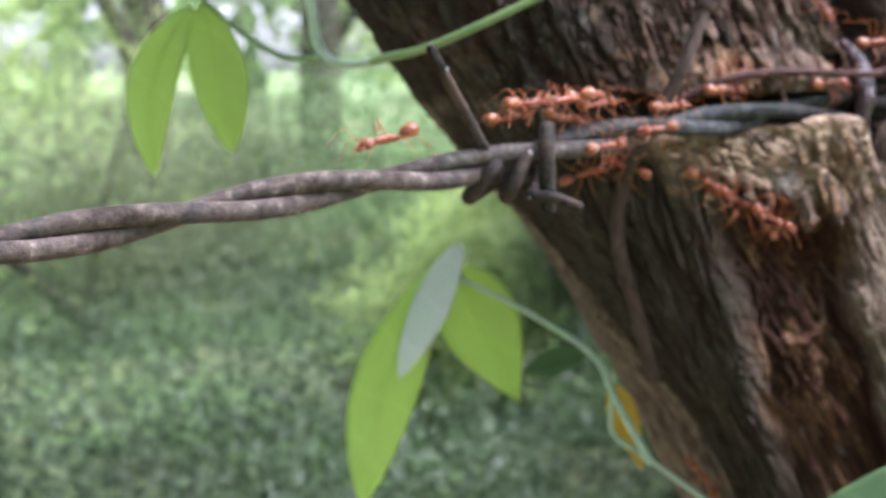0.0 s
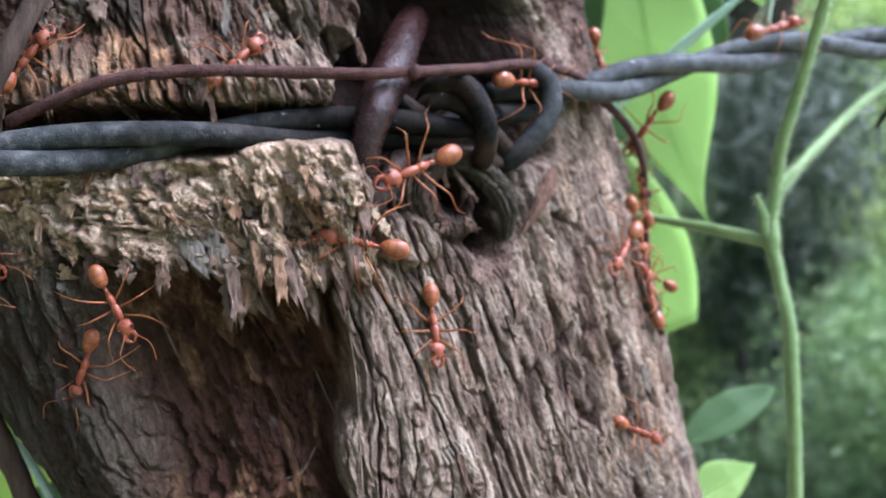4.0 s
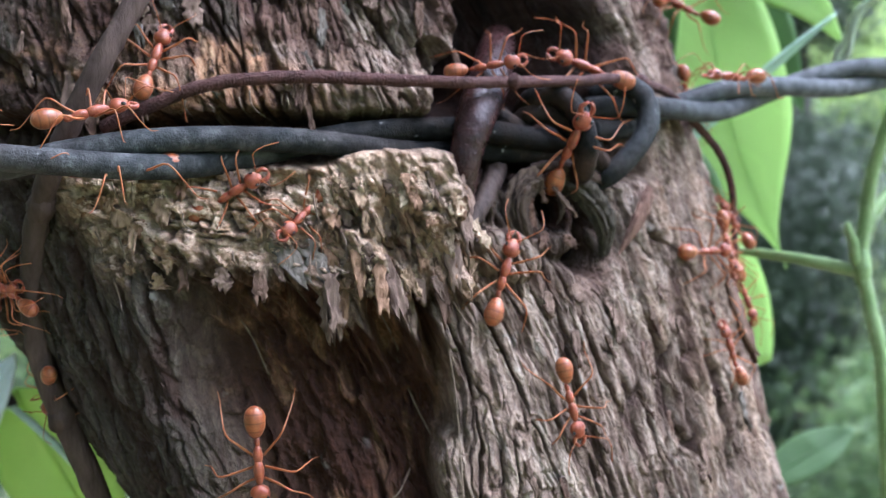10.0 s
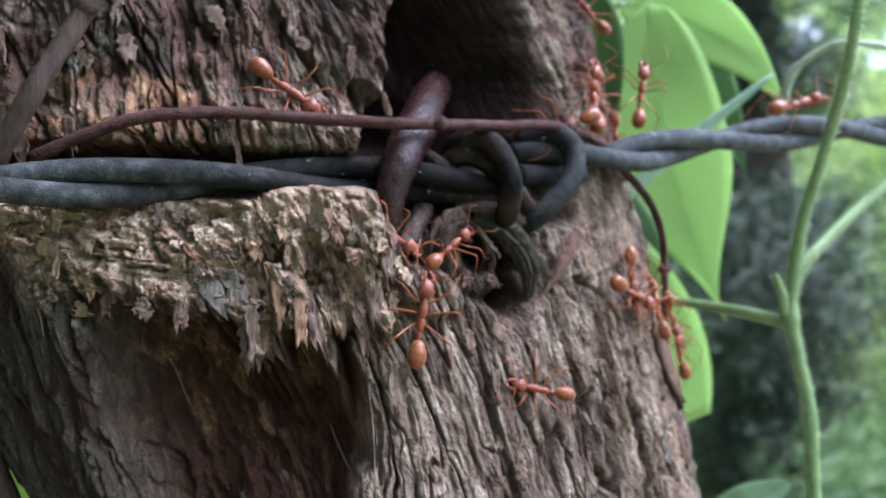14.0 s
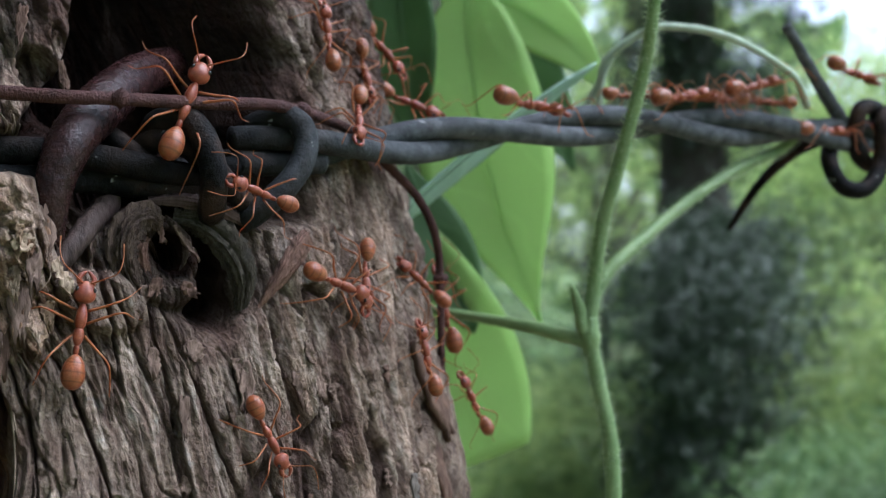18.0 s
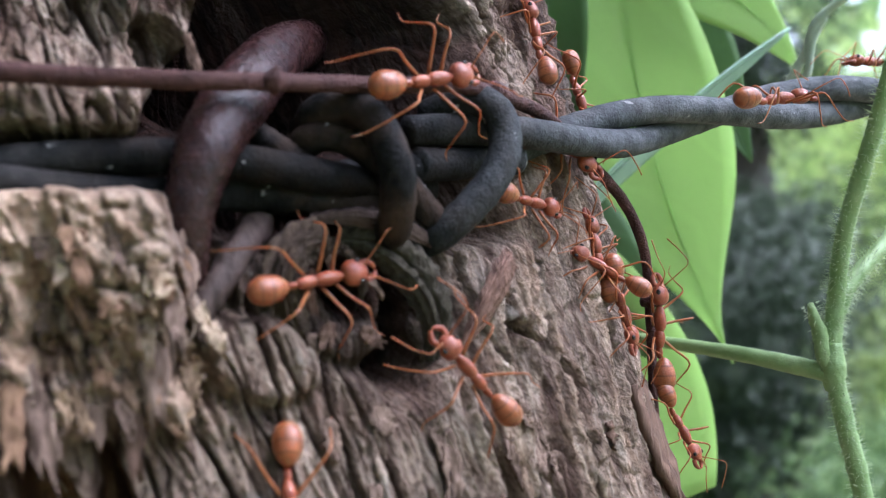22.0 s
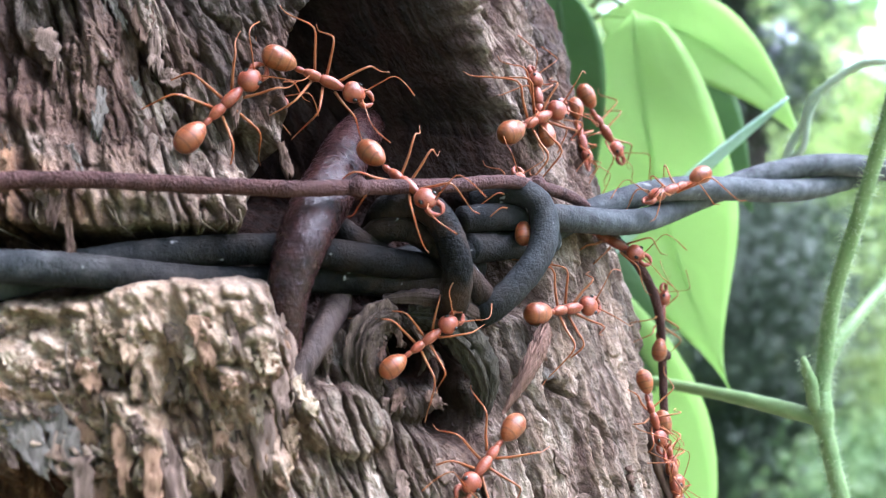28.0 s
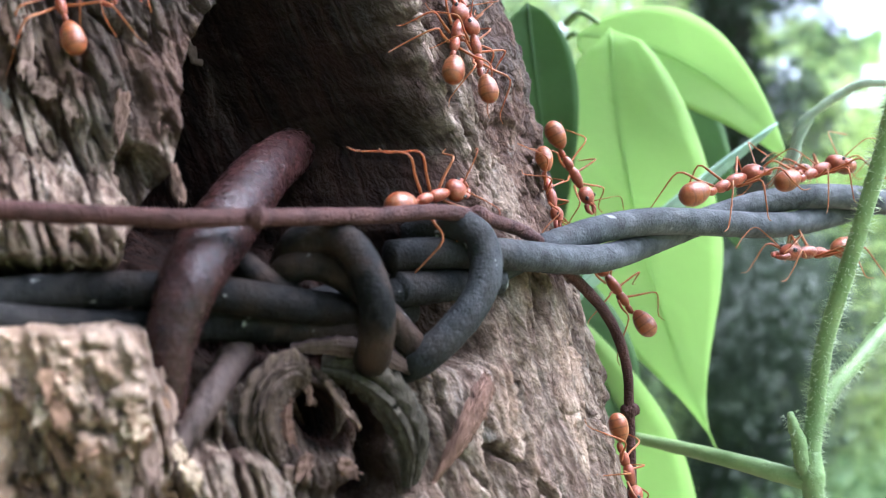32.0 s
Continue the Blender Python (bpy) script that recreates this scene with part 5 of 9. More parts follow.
def far_tree(x, y, height, trunk_r, crown_low, crown_r, clumps, per, size, material, seed, label):
    r = np.random.default_rng(seed)
    tree = empty("tree", label, "tree", (x, y, 0), "trees behind")
    bend = r.normal(size=2) * 0.15
    top = np.array([bend[0], bend[1], height * 0.85])
    v, f = tube_data(spline([(0, 0, -0.1), (bend[0] * 0.3, bend[1] * 0.3, height * 0.4), tuple(top)], 16), np.linspace(trunk_r, trunk_r * 0.25, 16), 10, 0.05, seed)
    link_mesh("trunk", v, f, M_TRUNK_FAR, tree)
    centres = []
    for k in range(clumps):
        a, q = r.random() * 2 * math.pi, math.sqrt(r.random())
        z = crown_low + (height - crown_low) * r.random()
        w = crown_r * (0.45 + 0.55 * math.sin(math.pi * min(0.98, max(0.05, (z - crown_low) / (height - crown_low) * 0.85 + 0.12))))
        centres.append((q * w * math.cos(a), q * w * math.sin(a), z))
    for k in range(5):
        c = np.array(centres[k])
        s = np.array([bend[0] * 0.5, bend[1] * 0.5, max(0.3, c[2] * 0.65)])
        v, f = tube_data(spline([tuple(s), tuple((s + c) / 2 + np.array([0, 0, 0.1])), tuple(c)], 8), np.linspace(trunk_r * 0.4, trunk_r * 0.1, 8), 6, 0.05, k)
        link_mesh("limb", v, f, M_TRUNK_FAR, tree)
    v, f = leaf_cloud(centres, crown_r * 0.42, per, size, seed)
    link_mesh("crown", v, f, material, tree, "", False)
    return tree


def far_bush(x, y, height, radius, clumps, per, size, material, seed, label):
    r = np.random.default_rng(seed)
    bush = empty("bush", label, "bush", (x, y, 0), "bushes behind")
    centres = [(radius * r.normal() * 0.5, radius * r.normal() * 0.5, height * (0.12 + 0.8 * r.random())) for _ in range(clumps)]
    v, f = leaf_cloud(centres, radius * 0.5, per, size, seed)
    link_mesh("foliage", v, f, material, bush, "", False)
    for k in range(3):
        c = centres[k]
        v, f = tube_data(spline([(0.05 * k, 0, -0.05), (c[0] * 0.5, c[1] * 0.5, c[2] * 0.6), c], 8), np.linspace(0.03, 0.008, 8), 6, 0.05, k)
        link_mesh("branch", v, f, M_TRUNK_FAR, bush)


def shading_crown():
    """The limbs and the thin crown of the tree itself, unseen high over the camera, added to shade the trunk."""
    r = np.random.default_rng(31)
    foot = np.array([-0.02, 0.27, 1.85])
    centres = []
    for k in range(6):
        a = k * 1.05 + 0.3
        end = foot + np.array([math.cos(a) * r.uniform(0.8, 1.9), math.sin(a) * r.uniform(0.8, 1.9), r.uniform(0.5, 1.3)])
        v, f = tube_data(spline([tuple(foot), tuple((foot + end) / 2 + np.array([0, 0, 0.15])), tuple(end)], 10), np.linspace(0.022, 0.005, 10), 7, 0.04, k)
        link_mesh("limb", v, f, M_TRUNK_FAR, TREE)
        centres += [tuple(end + r.normal(size=3) * np.array([0.5, 0.5, 0.25])) for _ in range(14)]
    # fewer leaves on the right, so that more light reaches the trunk from there
    open_side = [p for p in centres if 15 < math.degrees(math.atan2(p[0], p[1])) < 165]
    v, f = leaf_cloud([p for p in centres if p not in open_side], 0.9, 190, 0.13, 32)
    v2, f2 = leaf_cloud(open_side, 0.9, 70, 0.13, 33)
    v, f = np.concatenate([v, v2]), np.concatenate([f, f2 + len(v)])
    link_mesh("crown", v, f, M_CROWN, TREE, "unseen crown of green leaves added to shade the trunk", False)


shading_crown()


def azimuth(deg, dist):
    return math.sin(radians(deg)) * dist + 0.07, math.cos(radians(deg)) * dist


for i, (az, dist, h, tr, low, cr, mat, lb) in enumerate([
        (6.6, 5.2, 3.6, 0.22, 1.45, 0.42, M_CROWN_SHADED, "dark-stemmed leafy tree in the shade"), (-13.5, 7.5, 6.0, 0.16, 1.5, 1.5, M_CROWN_HAZY, "leafy tree with a dark trunk"), (-6.0, 10.0, 7.0, 0.2, 1.2, 2.0, M_CROWN_HAZY, "light green tree in the sun"),
        (13.6, 11.5, 2.9, 0.08, 0.5, 1.3, M_CROWN_LIGHT, "light green young tree in the sun"), (27, 6.0, 4.0, 0.10, 1.0, 1.2, M_CROWN_LIGHT, "light green young tree in the sun"), (-24, 9, 7, 0.2, 1.2, 2.4, M_CROWN_HAZY, "light green tree in the sun"), (-36, 7, 6.5, 0.2, 1.2, 2.0, M_CROWN, "tall leafy dark green tree"),
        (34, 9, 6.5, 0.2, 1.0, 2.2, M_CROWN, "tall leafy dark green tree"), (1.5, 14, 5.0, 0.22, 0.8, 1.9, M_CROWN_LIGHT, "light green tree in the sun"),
        # these four are unseen, added behind the camera to block light from the front
        (158, 2.8, 6.4, 0.12, 0.5, 1.3, M_CROWN_HAZY, "tall leafy dark green tree"), (186, 2.6, 6.6, 0.12, 0.5, 1.4, M_CROWN_HAZY, "tall leafy dark green tree"), (214, 2.8, 6.4, 0.12, 0.5, 1.4, M_CROWN_HAZY, "tall leafy dark green tree"), (255, 3.0, 4.4, 0.12, 0.6, 1.3, M_CROWN, "tall leafy dark green tree")]):
    x, y = azimuth(az, dist)
    far_tree(x, y, h, tr, low, cr, 110, 260, 0.0095 * max(4.0, dist) ** 0.7, mat, 100 + i, lb)
for i, (az, dist, h, rad, mat, lb) in enumerate([
        (0.5, 3.6, 0.75, 0.25, M_CROWN_LIGHT, "low light green bush"), (13.2, 2.7, 0.72, 0.22, M_CROWN, "low green bush in the meadow grass"), (16.5, 2.5, 0.80, 0.24, M_CROWN, "low green bush in the meadow grass"), (14.2, 3.8, 0.95, 0.32, M_CROWN_LIGHT, "bright yellow-green bush in the grass"), (9.2, 5.2, 1.3, 0.6, M_CROWN_SHADED, "dark green bush in the grass"), (-3, 6.0, 1.0, 0.7, M_CROWN, "dark green bush in the grass"),
        (-17, 5.0, 0.9, 0.6, M_CROWN_HAZY, "bright green bush in the grass"), (-22, 6.0, 1.6, 0.9, M_CROWN_LIGHT, "bright green bush in the grass"), (-10, 6.5, 0.8, 0.6, M_CROWN_HAZY, "bright green bush in the grass"), (19, 4.0, 1.1, 0.6, M_CROWN_LIGHT, "bright green bush in the grass"), (6.8, 3.4, 1.12, 0.24, M_CROWN_SHADED, "dark green bush in the grass"), (8.2, 3.6, 1.22, 0.26, M_CROWN_SHADED, "dark green bush in the grass")]):
    x, y = azimuth(az, dist)
    far_bush(x, y, h, rad, 60, 300, 0.008 * dist ** 0.6, mat, 200 + i, lb)


def grass():
    r = np.random.default_rng(9)
    n = 34000
    d, a = 0.7 + 9 * r.random(n) ** 1.4, r.uniform(-0.75, 0.6, n)
    h = r.uniform(0.03, 0.10, n) * (0.7 + 0.06 * d)
    w, t = h * r.uniform(0.05, 0.12, n), r.uniform(0, 6.28, n)
    s = np.stack([np.cos(t) * w, np.sin(t) * w, 0 * w], 1)
    lean = np.stack([r.normal(size=n) * h * 0.35, r.normal(size=n) * h * 0.35, 0 * h], 1)
    p = np.stack([np.sin(a) * d + 0.05, np.cos(a) * d, 0 * d - 0.05], 1)
    up = np.stack([0 * h, 0 * h, h], 1)
    verts = np.stack([p - s, p + s, p + s * 0.7 + lean * 0.35 + up * 0.65, p - s * 0.7 + lean * 0.35 + up * 0.65, p + lean + up], 1).reshape(-1, 3)
    k = np.arange(n)[:, None] * 5
    faces = np.concatenate([k + np.array([[0, 1, 2]]), k + np.array([[0, 2, 3]]), k + np.array([[3, 2, 4]])], 0)
    return tagged(link_mesh("grass", verts, faces, M_GRASS, None, "", False), "short green meadow grass with dry blades", "grass", kind="stuff")


grass()


def herbs():
    """Low leafy weeds in the grass."""
    r = np.random.default_rng(19)
    centres = []
    for _ in range(520):
        d, a = 2.0 + 8 * r.random() ** 1.2, r.uniform(-0.7, 0.5)
        centres.append((math.sin(a) * d + 0.05, math.cos(a) * d, r.uniform(0.03, 0.16)))
    v, f = leaf_cloud(centres, 0.42, 420, 0.02, 20, 0.4)
    return tagged(link_mesh("weeds", v, f, M_HERB, None, "", False), "low leafy green weeds in the meadow grass", "weeds", kind="stuff")


M_HERB = varied_leaf_material("herb", [(0.0, (0.018, 0.034, 0.013)), (0.5, (0.030, 0.054, 0.020)), (1.0, (0.050, 0.078, 0.030))], 0.3, 0.7, 1.8)
herbs()


def far_woods():
    r = np.random.default_rng(12)
    centres = []
    for k in range(420):
        az, dist = r.uniform(-180, 180), r.uniform(18, 34)
        top = 9.0 if abs(az - 12.5) > 4.5 else 1.6
        x, y = azimuth(az, dist)
        centres.append((x, y, r.uniform(0.2, 1.0) * top * dist / 26))
    v, f = leaf_cloud(centres, 3.0, 26, 1.3, 13)
    return tagged(link_mesh("woods", v, f, M_CROWN, None, "", False), "dense green woods far behind", "woods", kind="stuff")


far_woods()


# ---- ants ----
def oval(centre, radii, nu=14, nv=10, taper=0.0, pinch=0.0):
    """Verts and faces of an egg shape along y; places in mm. taper: narrower to the front; pinch: a waist in the middle."""
    verts, faces = [], []
    for i in range(nv + 1):
        a = math.pi * i / nv
        y, r = -math.cos(a), math.sin(a)
        k = (1 - taper * y) * (1 - pinch * math.exp(-(y * 3.2) ** 2))
        for j in range(nu):
            b = 2 * math.pi * j / nu
            verts.append(((centre[0] + radii[0] * r * k * math.cos(b)) * MM, (centre[1] + radii[1] * y) * MM, (centre[2] + radii[2] * r * k * math.sin(b)) * MM))
    for i in range(nv):
        for j in range(nu):
            a, b = i * nu + j, i * nu + (j + 1) % nu
            faces.append((a, b, b + nu, a + nu))
    return verts, faces


def limb_mesh(points, radii, n=14, sides=7):
    v, f = tube_data(spline(points, n) * MM, np.interp(np.linspace(0, 1, n), np.linspace(0, 1, len(radii)), radii) * MM, sides)
    return v, f


LEGS = [  # root, then knee, ankle and toe seen from it, in mm, of one side
    ((0.35, 0.95, 0.95), [(0, 0, 0), (0.75, 0.55, 0.35), (1.55, 1.25, 0.75), (2.05, 1.9, -0.2), (2.35, 2.45, -0.9), (2.6, 2.95, -0.95)]),
    ((0.42, 0.15, 0.95), [(0, 0, 0), (0.95, 0.1, 0.45), (2.1, 0.15, 0.95), (2.75, -0.05, -0.1), (3.15, -0.2, -0.9), (3.6, -0.35, -0.95)]),
    ((0.38, -0.65, 0.95), [(0, 0, 0), (0.85, -0.65, 0.5), (1.75, -1.45, 1.15), (2.35, -2.4, 0.1), (2.75, -3.2, -0.85), (3.0, -3.85, -0.95)])]


def make_ant():
    ant = empty("ant", "orange-red weaver ant with long thin legs", "ant", group="ants of the colony")
    link_mesh("gaster", *oval((0, -3.0, 1.32), (0.74, 1.12, 0.72), 20, 16, 0.16), M_GASTER, ant, "rounded amber abdomen")
    link_mesh("petiole", *oval((0, -1.55, 1.02), (0.19, 0.44, 0.26), 10, 8), M_ANT, ant)
    v, f = oval((0, -0.72, 1.10), (0.34, 0.66, 0.38), 14, 10, -0.12)
    v2, f2 = oval((0, 0.55, 1.18), (0.37, 0.92, 0.42), 14, 10, 0.22)
    v3, f3 = oval((0, 1.32, 1.20), (0.17, 0.36, 0.17), 10, 8)
    link_mesh("thorax", v + v2 + v3, f + [tuple(i + len(v) for i in q) for q in f2] + [tuple(i + len(v) + len(v2) for i in q) for q in f3], M_ANT, ant)
    head = link_mesh("head", *oval((0, 0, 0), (0.68, 0.74, 0.52), 18, 14, 0.20), M_ANT, ant)
    head.location = (0, 2.05 * MM, 1.25 * MM)
    for sx in (-1, 1):
        link_mesh("eye", *oval((sx * 0.53, 0.14, 0.25), (0.12, 0.18, 0.16), 10, 8), M_EYE, head, "small black eye")
        link_mesh("mandible", *limb_mesh([(sx * 0.38, 0.55, -0.12), (sx * 0.46, 0.92, -0.18), (sx * 0.22, 1.25, -0.2), (sx * 0.04, 1.36, -0.2)], [0.2, 0.17, 0.06], 10), M_ANT, head)
        an = link_mesh("antenna", *limb_mesh([(0, 0, 0), (sx * 0.75, 0.55, 0.75), (sx * 1.35, 1.05, 1.2), (sx * 1.5, 1.9, 0.75), (sx * 1.35, 2.9, 0.1)], [0.052, 0.036, 0.034, 0.046], 16, 6), M_LEG, head)
        an.location = (sx * 0.26 * MM, 0.55 * MM, 0.22 * MM)
        for root, pts in LEGS:
            leg = link_mesh("leg", *limb_mesh([(sx * x, y, z) for x, y, z in pts], [0.10, 0.085, 0.062, 0.048, 0.036, 0.022], 18), M_LEG, ant)
            leg.location = (sx * root[0] * MM, root[1] * MM, root[2] * MM)
    return ant


ANT_SIZES = [1.06, 0.86, 1.07, 0.86, 0.86, 1.2, 0.91, 1.03, 1.03, 1.08, 0.88, 0.86, 0.96, 1.01, 0.95, 1.08, 0.86, 1.19, 1.14, 1.11, 0.98, 0.86, 0.86, 0.86, 1.11, 0.87, 1.0, 1.2, 0.86, 1.16, 0.86, 1.2, 1.1, 1.05, 1.2, 1.2]
ANT_ROWS = [  # seconds, place in mm, turn in degrees
    [(0, 9.9, 141.8, 995.4, 5, 14, -51), (1, 10.8, 142.5, 993.3, 3, 17, -51), (1.8, -20.8, 117.7, 989.4, 16, 6, 9), (2.6, -52.5, 92.9, 985.5, 14, -10, 67), (3.4, -84.1, 68, 981.6, -6, 0, 128), (3.47, -84.1, 68, 981.6, -3, 5, -172), (3.53, -84.1, 68, 981.6, 3, 5, -112), (3.6, -84.1, 68, 981.6, 4, 0, -52), (6, 33.7, 160.5, 993, 0, 19, -52), (7, 40.4, 164.2, 992.3, -11, 78, -69), (8, 32.3, 159.4, 991, -12, 19, -56), (9, 28.1, 156.1, 994.2, 5, 19, -50), (10, 31.2, 158.5, 995.7, 13, 19, -48), (11, 37.4, 166.8, 998.1, 45, 72, -13), (11.5, 41.4, 168.6, 1000.3, 47, 60, -13), (12, 44.8, 171.9, 1002.5, 55, 59, 4), (13, 50.2, 176.1, 1003.3, 47, 72, -18), (14, 47.8, 174.1, 1002, -62, 49, -134), (15, 45.4, 172.2, 1000.8, -68, 1, -151), (16, 43, 170.2, 999.5, -59, -47, -168), (16.62, 56.9, 164.2, 969.7, -68, 15, -146), (17.25, 66.8, 162, 947.3, -70, 15, -138), (17.87, 78, 154.6, 925, -59, 6, -133), (18.14, 74.7, 184.6, 925, -73, -5, -82), (18.41, 71.5, 214.6, 925, -90, 0, -30), (18.95, 71.5, 214.6, 925, -90, 0, -30), (19.14, 75.9, 196.5, 925, -44, 26, -7), (19.33, 80.3, 178.4, 925, 14, 24, 30), (19.51, 84.7, 160.4, 925, 59, -3, 51), (20.01, 75.7, 166.3, 943, 68, -8, 50), (20.5, 68.6, 169.1, 961, 67, -9, 46), (21, 58.7, 173.5, 985, 89, 4, 30), (21.33, 59.7, 173.1, 982.7, 89, -56, 31), (21.67, 60.8, 172.7, 980.4, -88, -65, -152), (22, 61.8, 172.3, 978.1, -61, -5, -152), (23, 66.5, 176.6, 978.1, -68, -9, -153), (24, 70.5, 180.1, 979, -60, -11, -152), (27, 70.6, 178.2, 975.4, -69, -7, -151), (27.41, 76.6, 175.3, 955.2, -72, 4, -129), (27.82, 82.3, 172, 940.1, -67, 4, -128), (28.23, 89.9, 166.9, 925, -59, 3, -129), (32, 89.9, 166.9, 925, -59, 3, -129)],
    [(0, 16.6, 147, 996.3, 3, 14, -51), (1, 14.5, 145.5, 995.9, -14, 17, -56), (1.8, -18.3, 119.7, 991.2, -20, 10, -116), (2.6, -51.2, 93.8, 986.4, -16, 1, -174), (3.4, -84.1, 68, 981.6, -7, 0, 128), (3.8, -84.1, 68, 981.6, -3, 6, -172), (4.2, -84.1, 68, 981.6, 3, 6, -112), (4.6, -84.1, 68, 981.6, 4, 0, -52), (5.4, -46.2, 97.7, 984.9, 2, -3, 8), (6.2, -8.4, 127.5, 988.2, -2, -3, 68), (7, 29.5, 157.2, 991.5, 0, -19, 128), (9.4, -84.1, 68, 981.6, -4, 0, 128), (32, -84.1, 68, 981.6, -4, 0, 128)],
    [(0, -6, 129.4, 992, -13, -15, 131), (2.22, -84.1, 68, 981.6, -6, 0, 128), (32, -84.1, 68, 981.6, -6, 0, 128)],
    [(0, 23.7, 152.6, 992.4, -4, 13, -53), (1, 27.4, 155.6, 995.9, 33, 14, -43), (2, 27, 155.3, 994.3, 39, 16, -39), (2.8, -10, 126.2, 990, 34, -5, 14), (3.6, -47.1, 97.1, 985.8, 13, -13, 72), (4.4, -84.1, 68, 981.6, -5, 0, 128), (32, -84.1, 68, 981.6, -5, 0, 128)],
    [(0, 19, 164.8, 990.4, 116, 79, 7), (1, 18, 165.9, 988.3, 124, 75, 7), (1.28, 25.9, 164.7, 975.6, -121, 63, 123), (1.55, 33.8, 163.5, 963, -108, 27, 136), (2.11, 46, 162.3, 944, -100, 32, 157), (2.66, 55.5, 156, 925, -68, 22, -166), (3.19, 60.8, 175.5, 925, -68, 9, -120), (3.72, 66.2, 195.1, 925, -77, 0, -75), (4.25, 71.5, 214.6, 925, -90, 0, -30), (5.84, 71.5, 214.6, 925, -90, 0, -30), (6.38, 66.5, 194.9, 925, -37, 11, -10), (6.93, 61.4, 175.1, 925, 16, 1, 11), (7.47, 56.3, 155.3, 925, 67, -21, 17), (7.98, 47.6, 161.1, 942.5, 93, -32, -15), (8.49, 36.9, 162.8, 960, 109, -27, -41), (9, 22, 164, 983.3, 117, -77, -32), (10, 21.9, 164, 983.3, 94, -61, -18), (10.17, 26.9, 163.6, 975.5, -91, -69, 156), (10.34, 31.8, 163.2, 967.7, -97, -21, 150), (10.51, 36.8, 162.9, 960, -109, 27, 139), (11.02, 47.5, 161.2, 942.5, -94, 32, 164), (11.53, 56.3, 155.4, 925, -67, 21, -164), (32, 56.3, 155.4, 925, -67, 21, -164)],
    [(0, 38.6, 163.9, 983, -60, 62, -159), (1, 36.7, 163, 987.4, -75, 68, -140), (1.53, 49.5, 159.9, 962.5, -79, 26, -170), (2.06, 59.1, 157.8, 943.7, -74, 23, -155), (2.58, 68.5, 151.6, 925, -61, 11, -142), (3.53, 70, 183.1, 925, -72, -2, -87), (4.47, 71.5, 214.6, 925, -90, 0, -30), (6.36, 71.5, 214.6, 925, -90, 0, -30), (7.01, 77.5, 198.5, 925, -44, 26, -7), (7.66, 83.5, 182.4, 925, 14, 25, 31), (8.31, 89.4, 166.3, 925, 59, -3, 51), (8.87, 78.9, 173.3, 946.1, 73, -5, 52), (9.44, 72.9, 175.9, 967.2, 74, -6, 47), (10, 65, 179.2, 995.4, 121, 15, 24), (11, 68.6, 183.9, 998, 70, 46, 20), (11.29, 72.2, 181.7, 983.4, -48, 61, -101), (11.58, 75.7, 179.6, 968.8, -74, 3, -131), (12.16, 80.7, 176.6, 946.9, -75, 2, -128), (12.75, 91.7, 169.3, 925, -59, 3, -128), (13.32, 81.6, 192, 925, -74, -6, -79), (13.89, 71.5, 214.6, 925, -90, 0, -30), (15.03, 71.5, 214.6, 925, -90, 0, -30), (15.42, 77.5, 198.6, 925, -44, 26, -7), (15.81, 83.5, 182.5, 925, 14, 25, 31), (16.2, 89.5, 166.4, 925, 59, -3, 51), (16.8, 78.3, 173.9, 947.5, 75, -5, 52), (17.4, 72.2, 176.3, 969.9, 74, -6, 47), (18, 63.8, 180, 999.9, 75, 21, 26), (19, 66.7, 186.3, 1002, 52, 57, 20), (19.42, 76.7, 203.3, 1002, 0, 72, -30), (19.83, 72.3, 222.5, 1002, 0, 82, 13), (20.25, 60, 236, 1002, 0, 89, 42), (20.66, 46.6, 246.6, 1002, 180, 84, -128), (20.95, 40.1, 249.8, 1002, 101, 44, 162), (21.24, 33.5, 253, 1002, 90, 0, 165), (21.81, 30.2, 256.3, 1008.6, 90, 0, 164), (22.11, 36.9, 252.9, 1008.6, 86, -45, 155), (22.41, 43.5, 249.5, 1008.6, 180, -86, 50), (22.8, 56.1, 239.1, 1008.6, 0, -88, -135), (23.2, 68.3, 226.9, 1008.6, 0, -84, -159), (23.6, 75, 209.1, 1008.6, 0, -73, 157), (24, 67.6, 191.5, 1008.6, -65, -20, -147), (25, 68.1, 191.2, 1007.2, -65, 29, -124), (26, 68.5, 191, 1005.8, -14, 68, -60), (27, 69, 190.8, 1004.4, 60, 39, 28), (28, 70.1, 193.7, 1005.6, 53, 64, 15), (28.37, 75.7, 210.8, 1005.6, 0, 74, -18), (28.75, 68.5, 227.1, 1005.6, 0, 84, 24), (29.12, 57, 238.5, 1005.6, 0, 89, 45), (29.5, 44.9, 248.2, 1005.6, 180, 85, -129), (32, 44.9, 248.2, 1005.6, 180, 85, -129)],
